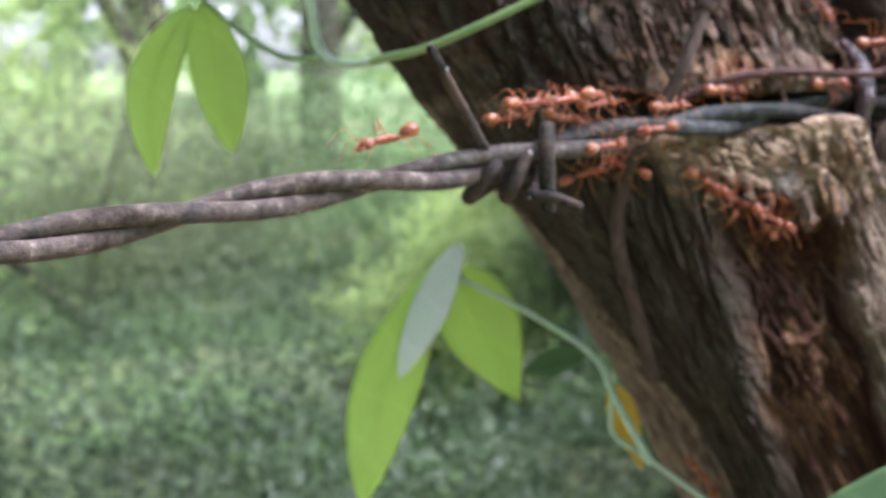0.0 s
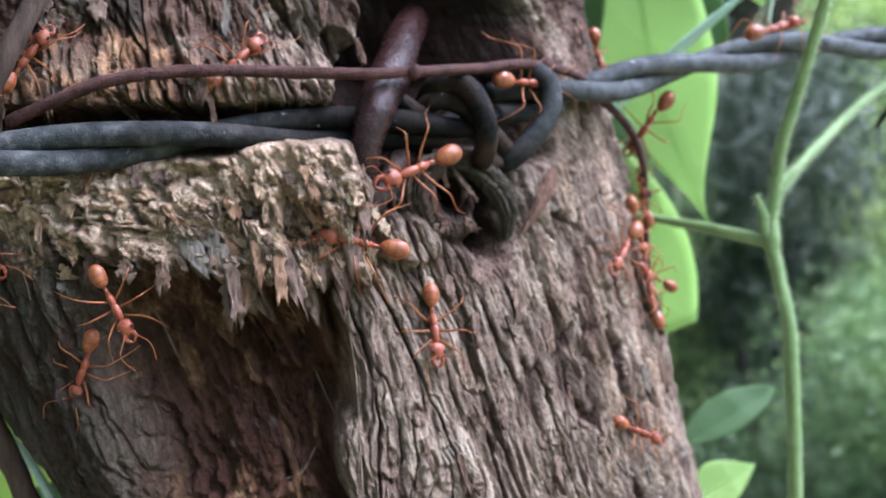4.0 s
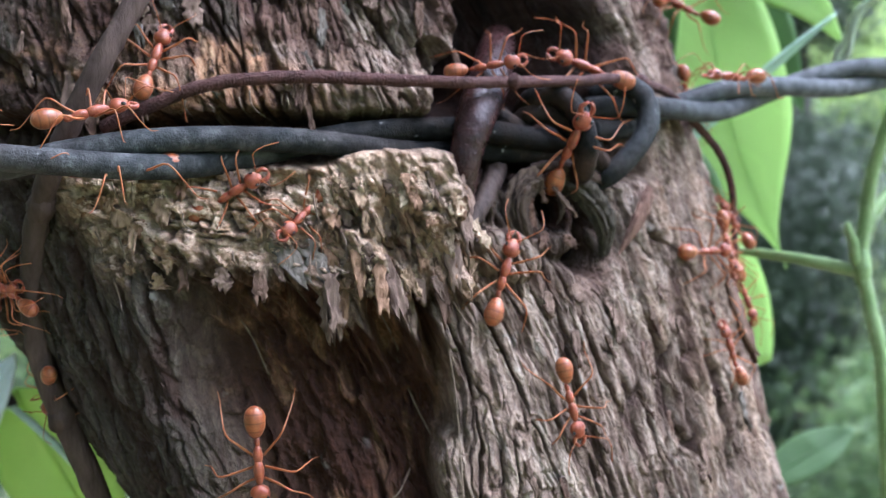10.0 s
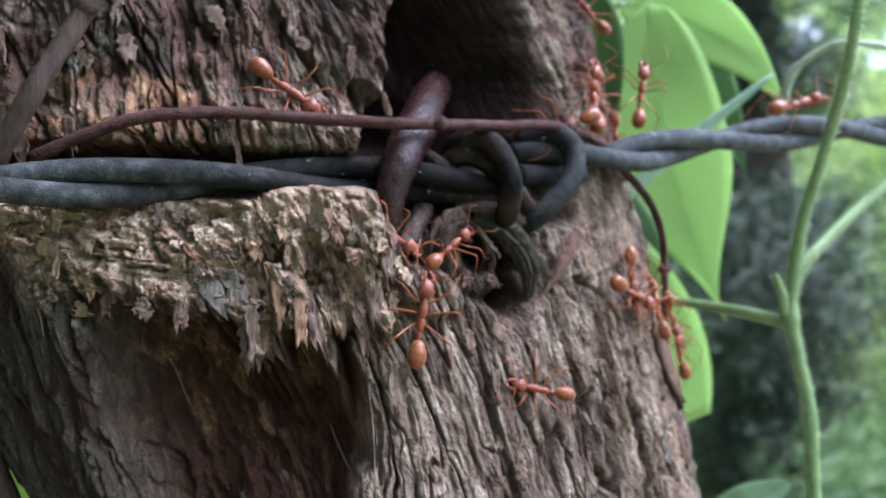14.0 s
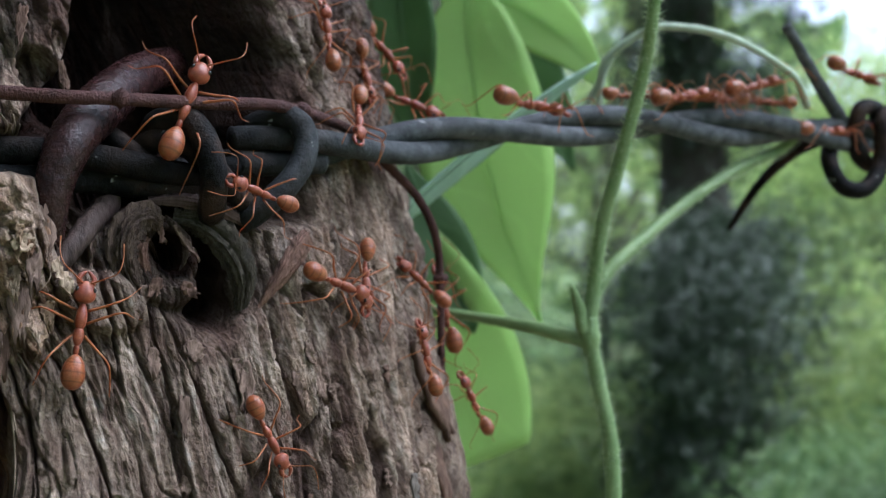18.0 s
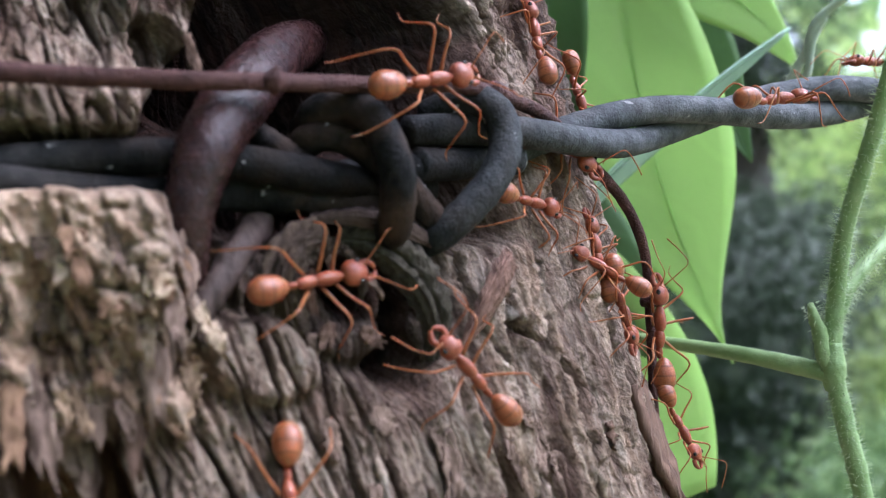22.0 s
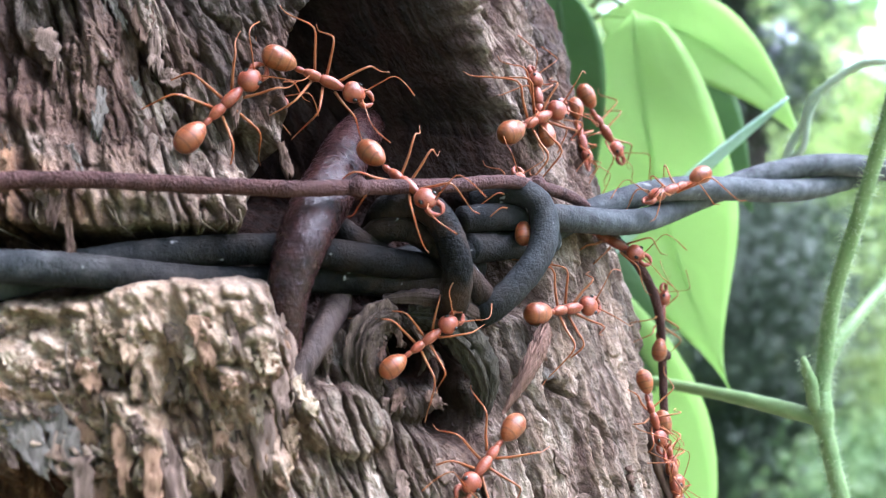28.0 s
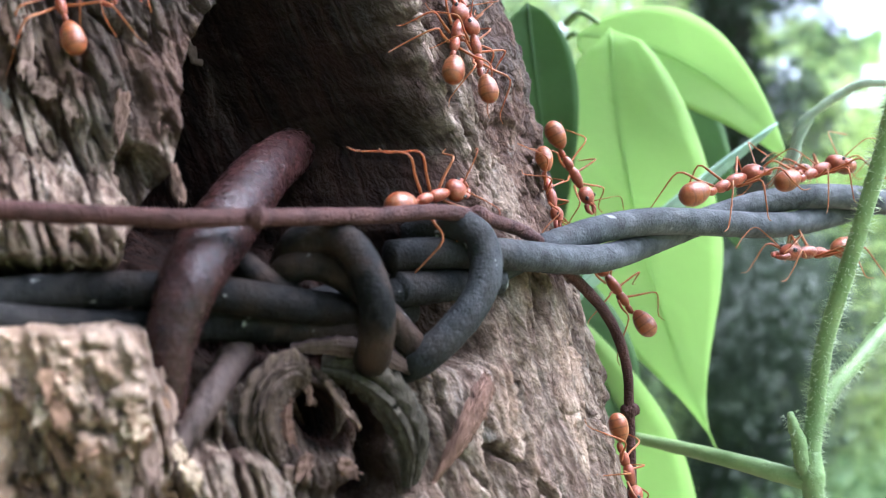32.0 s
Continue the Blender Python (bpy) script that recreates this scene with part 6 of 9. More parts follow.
    [(0, 43.1, 163.7, 980.6, -69, 64, -149), (0.5, 42, 163.3, 980.1, -80, 17, -168), (1, 41, 163, 979.7, -75, -30, -180), (2, 39.4, 162.8, 980.3, -81, -6, -171), (3, 38.3, 162.7, 980.9, -79, 16, -165), (6, 39.5, 163, 981.4, -75, 32, -160), (7, 38.4, 162.7, 980.8, -78, 22, -165), (8, 37.5, 163.2, 980.4, -68, 27, -166), (8.5, 38.4, 163.4, 982, -53, 68, -138), (9, 39.3, 163.6, 983.5, 66, 63, -7), (9.33, 41, 164.5, 985.2, -46, 56, -128), (9.67, 42.8, 165.3, 986.9, -59, 7, -152), (10, 44.6, 166.2, 988.6, -51, -43, -171), (10.33, 46.4, 166.8, 989.4, -63, 5, -148), (10.67, 48.2, 167.4, 990.1, -53, 54, -123), (11, 50.1, 167.9, 990.9, 54, 65, -5), (12, 56.6, 172.7, 990.5, -65, 62, -129), (13, 56.5, 172.4, 990.3, -66, 67, -119), (16, 57.3, 173, 989.5, -90, 56, -134), (17, 56.7, 171.5, 989.9, -61, 24, -146), (17.53, 66.6, 168.6, 964, -71, 11, -136), (18.06, 74.3, 166.1, 944.5, -69, 9, -130), (18.59, 84, 159.6, 925, -59, 4, -130), (18.81, 79.8, 177.9, 925, -14, -24, -150), (19.02, 75.7, 196.3, 925, 43, -26, 173), (19.24, 71.5, 214.6, 925, 90, 0, 150), (19.88, 37.5, 248.8, 994, 90, 0, 165), (20.21, 43.8, 245.9, 994, 89, -45, 153), (20.54, 50.2, 243, 994, 180, -82, 53), (20.91, 62.5, 233.9, 994, 180, -89, 44), (21.27, 73.5, 222.3, 994, 0, -84, -161), (21.64, 79.1, 206.1, 994, 0, -74, 157), (21.76, 76.9, 200.8, 994, -69, -31, -129), (21.88, 74.7, 195.6, 994, -73, 24, -116), (22, 72.4, 190.3, 994, -41, 76, -75), (22.5, 73.2, 191.6, 998.4, 66, 39, 43), (23, 71.3, 194.1, 1002.8, 30, 75, -9), (24, 71.8, 186.6, 999.9, 74, 34, 25), (25.5, 67.8, 182.9, 995.9, 70, 61, -2), (27, 63.7, 179.3, 991.9, 0, 75, -91), (28, 64.3, 178.7, 990.1, 72, 54, 9), (28.26, 68.6, 176.7, 977, -46, 59, -109), (28.53, 72.9, 174.7, 964, -71, 6, -132), (29.05, 79.1, 172, 944.5, -72, 5, -128), (29.58, 88.8, 165.5, 925, -59, 3, -129), (32, 88.8, 165.5, 925, -59, 3, -129)],
    [(0, 36.2, 165.8, 997.4, 10, 75, -48), (1, 37.6, 166.3, 997.4, -34, 75, -87), (2, 41.3, 168.6, 998.4, 10, 75, -62), (2.31, 48.2, 165.9, 983.7, -59, 52, -135), (2.61, 55.2, 163.1, 969, -69, 17, -149), (3.23, 65.2, 161, 947, -71, 16, -141), (3.84, 76.2, 153.6, 925, -60, 6, -134), (4.27, 74.7, 174, 925, -14, -21, -152), (4.7, 73.1, 194.3, 925, 42, -24, 173), (5.13, 71.5, 214.6, 925, 90, 0, 150), (6.42, 29.8, 256.7, 1009.5, 90, 0, 164), (7.09, 36.5, 253.3, 1009.5, 86, -45, 155), (7.75, 43.2, 249.9, 1009.5, 180, -86, 50), (8.06, 53.2, 241.6, 1009.5, 0, -88, -132), (8.38, 62.9, 232.9, 1009.5, 0, -87, -143), (8.69, 71.6, 221.3, 1009.5, 0, -80, -166), (8.84, 73.5, 213.8, 1009.5, -54, -30, -120), (9, 75.4, 206.2, 1009.5, -66, 23, -123), (9.33, 75.4, 206.4, 1009.4, -71, -22, -152), (9.67, 75.3, 206.6, 1009.4, -37, -61, 155), (10, 75.3, 206.9, 1009.3, 37, -45, 63), (11, 75.6, 206.4, 1005.6, 84, -13, 57), (11.33, 75.4, 206.7, 1005.8, 80, 42, 42), (11.67, 75.3, 206.9, 1006.1, -29, 73, -74), (12, 75.1, 207.2, 1006.4, -68, 23, -120), (12.33, 75.3, 207.2, 1007, -46, 74, -95), (12.67, 75.5, 207.2, 1007.5, 93, 50, 47), (13, 75.7, 207.2, 1008, 97, -3, 56), (14.5, 79, 203.1, 1004.4, 61, 25, 10), (16, 82.3, 199, 1000.8, 14, 14, -46), (16.5, 81.7, 203.8, 1002.1, 23, 47, -53), (17, 81.2, 208.5, 1003.5, 40, 80, -49), (18, 76.9, 210.4, 1003.7, -35, 48, -107), (19, 77, 210.4, 1005.3, -32, 55, -107), (19.14, 74.1, 216.8, 1005.3, -45, 70, -69), (19.28, 71.3, 223.2, 1005.3, 0, 82, 24), (19.56, 63.1, 233.1, 1005.3, 0, 88, 40), (19.84, 54.3, 240.8, 1005.3, 0, 90, 49), (20.12, 45.1, 248.1, 1005.3, 180, 85, -128), (20.39, 38.5, 251.4, 1005.3, 100, 44, 161), (20.67, 31.9, 254.6, 1005.3, 90, 0, 165), (21.22, 29.8, 256.7, 1009.5, 90, 0, 164), (21.5, 36.5, 253.3, 1009.5, 86, -45, 155), (21.79, 43.2, 249.9, 1009.5, 180, -86, 50), (22.09, 53, 241.8, 1009.5, 0, -89, -132), (22.39, 62.5, 233.3, 1009.5, 0, -87, -142), (22.7, 71.2, 222.2, 1009.5, 0, -81, -166), (22.8, 72.4, 217.3, 1009.5, -34, -36, -128), (22.9, 73.6, 212.5, 1009.5, -34, 11, -122), (23, 74.8, 207.7, 1009.5, -26, 58, -111), (24, 76, 207.2, 1006.8, -50, 33, -118), (27, 73.3, 208, 1011.6, -99, 5, -123), (28, 75.2, 207.3, 1006.2, -67, 21, -120), (29, 79.7, 206.2, 1002.4, -24, 55, -110), (29.33, 78.4, 206.6, 1002.3, 55, 57, -12), (29.67, 77, 207, 1002.2, 74, 18, 31), (30, 75.7, 207.3, 1002, 64, -22, 62), (31, 74.9, 208, 1007.5, 73, -20, 61), (31.33, 75.2, 208, 1006.7, 30, -72, 113), (31.67, 75.4, 207.9, 1005.8, -70, -38, -138), (32, 75.7, 207.8, 1004.9, -69, 19, -119)],
    [(0, 52.2, 173.6, 998.1, 10, 73, -48), (1, 58.7, 174.4, 998.7, 14, 75, -65), (2, 53.5, 172.1, 994.3, 4, 73, -47), (3, 52.1, 175, 1000.9, 46, 53, 7), (6, 32.2, 165.4, 999.7, 77, 40, 10), (7, 32.2, 165.9, 1000.4, 62, 34, 12), (8, 32.5, 165.8, 1000.6, 63, 37, 12), (9, 32.4, 165.9, 1000.5, 60, 36, 11), (10, 32.9, 166.4, 1000.9, 58, 17, 16), (11, 32, 165.8, 1000.4, 63, 34, 13), (12, 32.1, 166, 1000.4, 61, 35, 13), (13, 31.9, 165.8, 1000.3, 66, 27, 14), (13.32, 39.5, 163.3, 985.2, -11, 77, -82), (13.64, 47.1, 160.7, 970.2, -75, 24, -164), (14.27, 58.5, 159.2, 947.6, -76, 24, -156), (14.91, 69.8, 151.7, 925, -61, 10, -141), (15.21, 70.4, 172.7, 925, -15, -16, -156), (15.52, 71, 193.6, 925, 41, -21, 172), (15.83, 71.5, 214.6, 925, 90, 0, 150), (16.75, 34.8, 251.7, 999.4, 90, 0, 165), (17.23, 41.3, 248.6, 999.4, 88, -45, 154), (17.7, 47.8, 245.5, 999.4, 180, -83, 53), (18.03, 58.1, 237.6, 999.4, 180, -89, 48), (18.35, 67.8, 228.7, 999.4, 0, -87, -147), (18.68, 75.6, 216.6, 999.4, 0, -80, -153), (18.84, 79.7, 208.6, 999.4, -38, -38, -168), (19, 83.7, 200.6, 999.4, -74, -9, 159), (20, 84, 200.9, 996.3, -76, -8, 159), (20.1, 81.5, 206, 996.3, -108, 17, -165), (20.21, 79, 211.1, 996.3, -126, 56, -137), (20.31, 76.5, 216.2, 996.3, 0, 80, 26), (20.63, 68.9, 227.9, 996.3, 0, 87, 33), (20.94, 59.3, 236.5, 996.3, 180, 89, -132), (21.26, 49.2, 244, 996.3, 180, 83, -127), (21.52, 42.8, 247, 996.3, 101, 44, 164), (21.78, 36.3, 250.1, 996.3, 90, 0, 165), (22.3, 33.2, 253.2, 1002.5, 90, 0, 165), (22.56, 39.8, 250, 1002.5, 87, -45, 154), (22.83, 46.4, 246.8, 1002.5, 180, -84, 52), (23.12, 56, 239.3, 1002.5, 180, -90, 48), (23.42, 65.2, 231.2, 1002.5, 0, -87, -143), (23.71, 73.4, 220.4, 1002.5, 0, -81, -162), (23.81, 74.9, 215.8, 1002.5, -28, -31, -128), (23.9, 76.4, 211.2, 1002.5, -26, 20, -120), (24, 77.9, 206.6, 1002.5, -2, 69, -93), (27, 73.9, 203.3, 1006.6, -53, 38, -123), (27.5, 75.9, 200.9, 1001.4, -62, -8, -105), (28, 76.3, 198.9, 996.3, -42, 44, -122), (29, 77.7, 206.5, 997.1, -18, 57, -105), (30, 78.1, 206.6, 995.6, -10, 63, -99), (31, 78.4, 206.3, 995, 125, 48, 43), (31.5, 78.8, 206.1, 995.3, 92, 11, 42), (32, 79.2, 205.9, 995.7, 58, -20, 61)],
    [(0, 60.6, 181.1, 1003.9, 20, 74, -39), (1, 59.7, 181, 1004.5, 46, 49, 4), (2, 63.1, 178.7, 998.1, 81, 63, -5), (3, 59.9, 174, 998.4, 56, 19, 20), (3.2, 62.8, 173.5, 988.7, 24, 57, -19), (3.39, 65.6, 173, 978.9, -55, 50, -104), (3.59, 68.5, 172.5, 969.1, -76, 10, -135), (4.18, 75.8, 170.2, 947, -72, 7, -129), (4.77, 86.8, 162.8, 925, -59, 3, -129), (5.04, 79.2, 188.7, 925, -74, -6, -80), (5.3, 71.5, 214.6, 925, -90, 0, -30), (5.83, 71.5, 214.6, 925, -90, 0, -30), (6.01, 75.9, 196.5, 925, -44, 26, -7), (6.19, 80.3, 178.4, 925, 14, 24, 30), (6.37, 84.7, 160.3, 925, 59, -3, 51), (6.92, 74.8, 166.9, 944.8, 70, -8, 50), (7.46, 67.2, 169.5, 964.7, 70, -10, 45), (7.73, 62.1, 171.3, 977.9, 70, 40, 27), (8, 56.9, 173.2, 991.1, -13, 77, -69), (9, 62.6, 177.8, 988.3, 9, 75, -36), (10, 59.7, 173.2, 983.9, 79, 19, 20), (11, 59.5, 172.6, 983.8, 82, 17, 22), (12, 59.2, 172.7, 984.1, 86, 7, 25), (13, 59.3, 172.6, 983.6, 86, 8, 25), (16, 59.8, 172.7, 983.8, 80, 12, 24), (17, 59.6, 172.6, 983.6, 80, 12, 26), (18, 59.1, 172.5, 983.9, 80, 8, 28), (18.16, 62.3, 171.2, 976, 58, 56, 1), (18.32, 65.4, 170, 968.2, -45, 57, -106), (18.49, 68.6, 168.8, 960.3, -69, 9, -134), (18.97, 75.6, 166, 942.7, -68, 8, -130), (19.46, 84.5, 160.1, 925, -59, 4, -130), (19.75, 80.2, 178.3, 925, -14, -24, -150), (20.04, 75.9, 196.5, 925, 43, -26, 173), (20.33, 71.5, 214.6, 925, 90, 0, 150), (21.21, -6, 283.6, 1085, 90, 0, -149), (21.51, 2.9, 255.7, 1085, 38, 5, -146), (21.82, 11.8, 227.8, 1085, -14, 12, -147), (22.12, 20.7, 200, 1085, -67, 14, -154), (22.75, 30.2, 193.7, 1062.3, -62, 14, -149), (23.37, 41.5, 186.1, 1039.7, -71, 13, -149), (23.58, 45.4, 184.2, 1029.6, -40, 60, -104), (23.79, 49.3, 182.4, 1019.5, 48, 45, -3), (24, 53.2, 180.5, 1009.5, 59, -5, 27), (25, 53.6, 180.4, 1009, 55, 41, 3), (26, 54, 180.3, 1008.5, -19, 69, -83), (27, 54.3, 180.3, 1008.1, -71, 33, -148), (28, 56.9, 181.1, 1007.1, -66, 67, -127), (29, 60.3, 182.6, 1004.8, -61, 71, -119), (30, 58.4, 180.3, 1004.6, -46, 76, -106), (31, 62.2, 181.8, 1002.4, 19, 75, -17), (32, 67.6, 187.3, 1001.5, 38, 68, 4)],
    [(0, 13.7, 144.7, 993.8, -9, 15, -54), (1, 11.4, 143.1, 997.2, -38, 18, -66), (1.8, -20.5, 118.1, 992, -37, 2, -120), (2.6, -52.3, 93, 986.8, -22, -7, -176), (3.4, -84.1, 68, 981.6, -7, 0, 128), (32, -84.1, 68, 981.6, -7, 0, 128)],
    [(0, -84.1, 68, 981.6, 8, 0, -52), (1, 10, 142.2, 997.6, 63, 13, -28), (1.8, -21.3, 117.5, 992.3, 49, -16, 19), (2.6, -52.7, 92.7, 987, 16, -22, 77), (3.4, -84.1, 68, 981.6, -8, 0, 128), (32, -84.1, 68, 981.6, -8, 0, 128)],
    [(0, 37.8, 174.4, 943.4, 121, -22, -70), (0.43, 23.9, 177.3, 961.8, 127, -15, -80), (0.62, 17.3, 178.2, 969.9, 168, -38, -138), (0.81, 10.7, 179.2, 978.1, -149, -17, 162), (1, 4, 180.1, 986.3, -140, 26, 123), (1.57, 23.9, 177.3, 961.8, -127, 15, 100), (2.13, 37.8, 174.4, 943.4, -121, 22, 110), (2.7, 47, 168.3, 925, -87, 31, 153), (3.21, 55.2, 183.8, 925, 7, 87, -112), (3.73, 63.3, 199.2, 925, 87, 30, -31), (4.25, 71.5, 214.6, 925, -90, 0, -30), (5.79, 71.5, 214.6, 925, -90, 0, -30), (6.33, 71.1, 193.7, 925, -41, 21, -7), (6.86, 70.6, 172.7, 925, 15, 16, 24), (7.39, 70.1, 151.7, 925, 60, -10, 40), (7.93, 60.6, 158.1, 944.1, 72, -21, 29), (8.46, 51, 160.3, 963.2, 78, -24, 16), (8.73, 44.6, 161.6, 975.9, 77, 32, 4), (9, 38.2, 163, 988.7, -3, 79, -83), (10, 40, 164.9, 990.8, 86, 60, -2), (11, 46.6, 168.8, 992.8, 23, 18, -47), (12, 53.6, 172.9, 993.5, 10, 18, -52), (12.5, 55, 172.5, 994.6, 46, 46, -42), (13, 56.4, 172.1, 995.8, 112, 58, 4), (13.29, 61.4, 171, 981.6, -48, 65, -136), (13.57, 66.3, 169.9, 967.5, -74, 11, -136), (14.15, 74.2, 167.5, 946.2, -71, 9, -130), (14.72, 84.8, 160.5, 925, -59, 3, -129), (16.86, 78.2, 187.5, 925, -74, -5, -80), (19, 71.5, 214.6, 925, -90, 0, -30), (23.27, 71.5, 214.6, 925, -90, 0, -30), (24.74, 80.8, 203.3, 925, -46, 30, -7), (26.21, 90, 192, 925, 14, 30, 35), (27.68, 99.3, 180.7, 925, 59, 1, 58), (28.12, 91.2, 186.1, 941.2, 68, 7, 60), (28.56, 86.4, 191, 957.3, 71, 10, 67), (28.71, 84.5, 193.2, 964.5, 65, 62, 40), (28.85, 82.7, 195.3, 971.7, -63, 60, -105), (29, 80.8, 197.5, 978.8, -67, 7, -131), (30, 82.3, 203.2, 979.9, -82, -5, -125), (31, 82.8, 203, 979.5, -63, 6, -123), (31.12, 81.5, 208.7, 979.5, -78, 46, -96), (31.25, 80.2, 214.3, 979.5, 0, 82, 13), (31.49, 73.7, 223.6, 979.5, 0, 89, 35), (31.74, 65.5, 230.5, 979.5, 180, 84, -130), (31.98, 56.6, 236.1, 979.5, 180, 78, -122)],
    [(0, -84.1, 68, 981.6, 4, 0, -52), (1, 29.5, 157.2, 991.7, 3, 15, -51), (1.33, 30.3, 157.8, 991.6, 24, 17, 8), (1.67, 31, 158.4, 991.4, 36, 1, 63), (2, 31.7, 159, 991.3, 30, -18, 118), (4.4, -84.1, 68, 981.6, -4, 0, 128), (32, -84.1, 68, 981.6, -4, 0, 128)],
    [(0, 63.4, 159.6, 945.8, 71, -18, 35), (0.42, 53.5, 161.7, 966.7, 71, -20, 26), (0.61, 49, 163.3, 976, 51, 15, 0), (0.81, 44.6, 164.9, 985.2, 11, 33, -43), (1, 40.1, 166.5, 994.5, -31, 19, -89), (1.58, 53.5, 161.7, 966.7, -71, 20, -154), (2.17, 63.4, 159.6, 945.8, -71, 18, -145), (2.75, 73.9, 152.6, 925, -60, 8, -137), (3.14, 72.7, 183.6, 925, -73, -4, -84), (3.52, 71.5, 214.6, 925, -90, 0, -30), (4.29, 71.5, 214.6, 925, -90, 0, -30), (4.56, 74.2, 195, 925, -43, 25, -7), (4.82, 76.9, 175.3, 925, 14, 23, 29), (5.09, 79.6, 155.6, 925, 59, -5, 48), (5.72, 68.1, 163.3, 948, 71, -14, 44), (6.36, 58.3, 165.5, 971, 67, -14, 36), (7, 44.3, 171.4, 1001.6, 74, -34, 33), (7.5, 46.1, 172.6, 1001.4, 73, 23, 21), (8, 47.9, 173.7, 1001.2, 23, 75, -34), (9, 53, 177.1, 1002.2, 13, 78, -59), (10, 58.5, 177.3, 1001.2, 46, 77, -39), (11, 62.3, 176.5, 1000.2, 31, 72, -11), (12, 66.2, 180.4, 1000.1, 35, 74, -14), (12.3, 69.7, 178.9, 985.1, -67, 50, -119), (12.6, 73.3, 177.4, 970.1, -77, 5, -133), (13.2, 78.9, 174.9, 947.5, -75, 4, -128), (13.79, 90.2, 167.4, 925, -59, 3, -128), (13.98, 84, 183.1, 925, -14, -25, -149), (14.18, 77.8, 198.9, 925, 44, -27, 173), (14.37, 71.5, 214.6, 925, 90, 0, 150), (14.94, 37.7, 248.6, 993.4, 90, 0, 165), (15.24, 44.1, 245.7, 993.4, 90, -45, 153), (15.53, 50.5, 242.7, 993.4, 180, -82, 53), (15.9, 62.8, 233.6, 993.4, 180, -89, 43), (16.27, 73.9, 221.9, 993.4, 0, -84, -162), (16.63, 79.2, 205.4, 993.4, 0, -74, 158), (16.76, 77, 200.1, 993.4, 83, -42, 66), (16.88, 74.8, 194.8, 993.4, 87, 5, 48), (17, 72.6, 189.4, 993.4, 73, 51, 25), (17.33, 73.1, 190.5, 995.7, -24, 66, -81), (17.67, 73.7, 191.6, 997.9, -54, 23, -122), (18, 74.2, 192.7, 1000.2, -53, -24, -141), (18.18, 75.7, 201.3, 1000.2, -70, 30, -107), (18.36, 77.2, 209.9, 1000.2, 0, 76, -10), (18.72, 70.4, 225.6, 1000.2, 0, 85, 23), (19.09, 59.3, 236.6, 1000.2, 0, 90, 45), (19.45, 47.4, 245.8, 1000.2, 180, 84, -128), (19.91, 40.9, 248.9, 1000.2, -88, 45, -26), (20.37, 34.4, 252.1, 1000.2, -90, 0, -15), (21.3, 71.5, 214.6, 925, -90, 0, -30), (21.62, 74.8, 195.4, 925, -43, 25, -7), (21.93, 78, 176.2, 925, 14, 23, 30), (22.25, 81.3, 157, 925, 59, -4, 49), (22.83, 70.7, 164, 946.1, 70, -11, 47), (23.42, 61.9, 166.4, 967.2, 68, -13, 40), (23.71, 55.8, 168.9, 981.2, 45, 17, -3), (24, 49.6, 171.4, 995.3, 5, 19, -57), (27, 60.7, 176.2, 986.9, -57, 49, -136), (27.51, 70.5, 171.5, 962.1, -67, 7, -133), (28.02, 77.3, 168.8, 943.6, -70, 7, -129), (28.53, 86.6, 162.6, 925, -59, 3, -129), (28.71, 81.6, 179.9, 925, -14, -25, -149), (28.89, 76.6, 197.3, 925, 44, -26, 173), (29.07, 71.5, 214.6, 925, 90, 0, 150), (29.61, -6, 283.6, 1085, 90, 0, -149), (29.8, 1.3, 254.9, 1085, 39, 12, -147), (29.99, 8.5, 226.3, 1085, -15, 21, -156), (30.18, 15.8, 197.7, 1085, -72, 19, -168), (30.78, 24.8, 191.7, 1063.1, -62, 15, -149), (31.39, 35.8, 184.4, 1041.3, -70, 15, -149), (31.59, 39.8, 182.4, 1031.6, -35, 65, -103), (31.8, 43.9, 180.5, 1021.8, 63, 42, 7), (32, 48, 178.6, 1012.1, 70, -16, 30)],
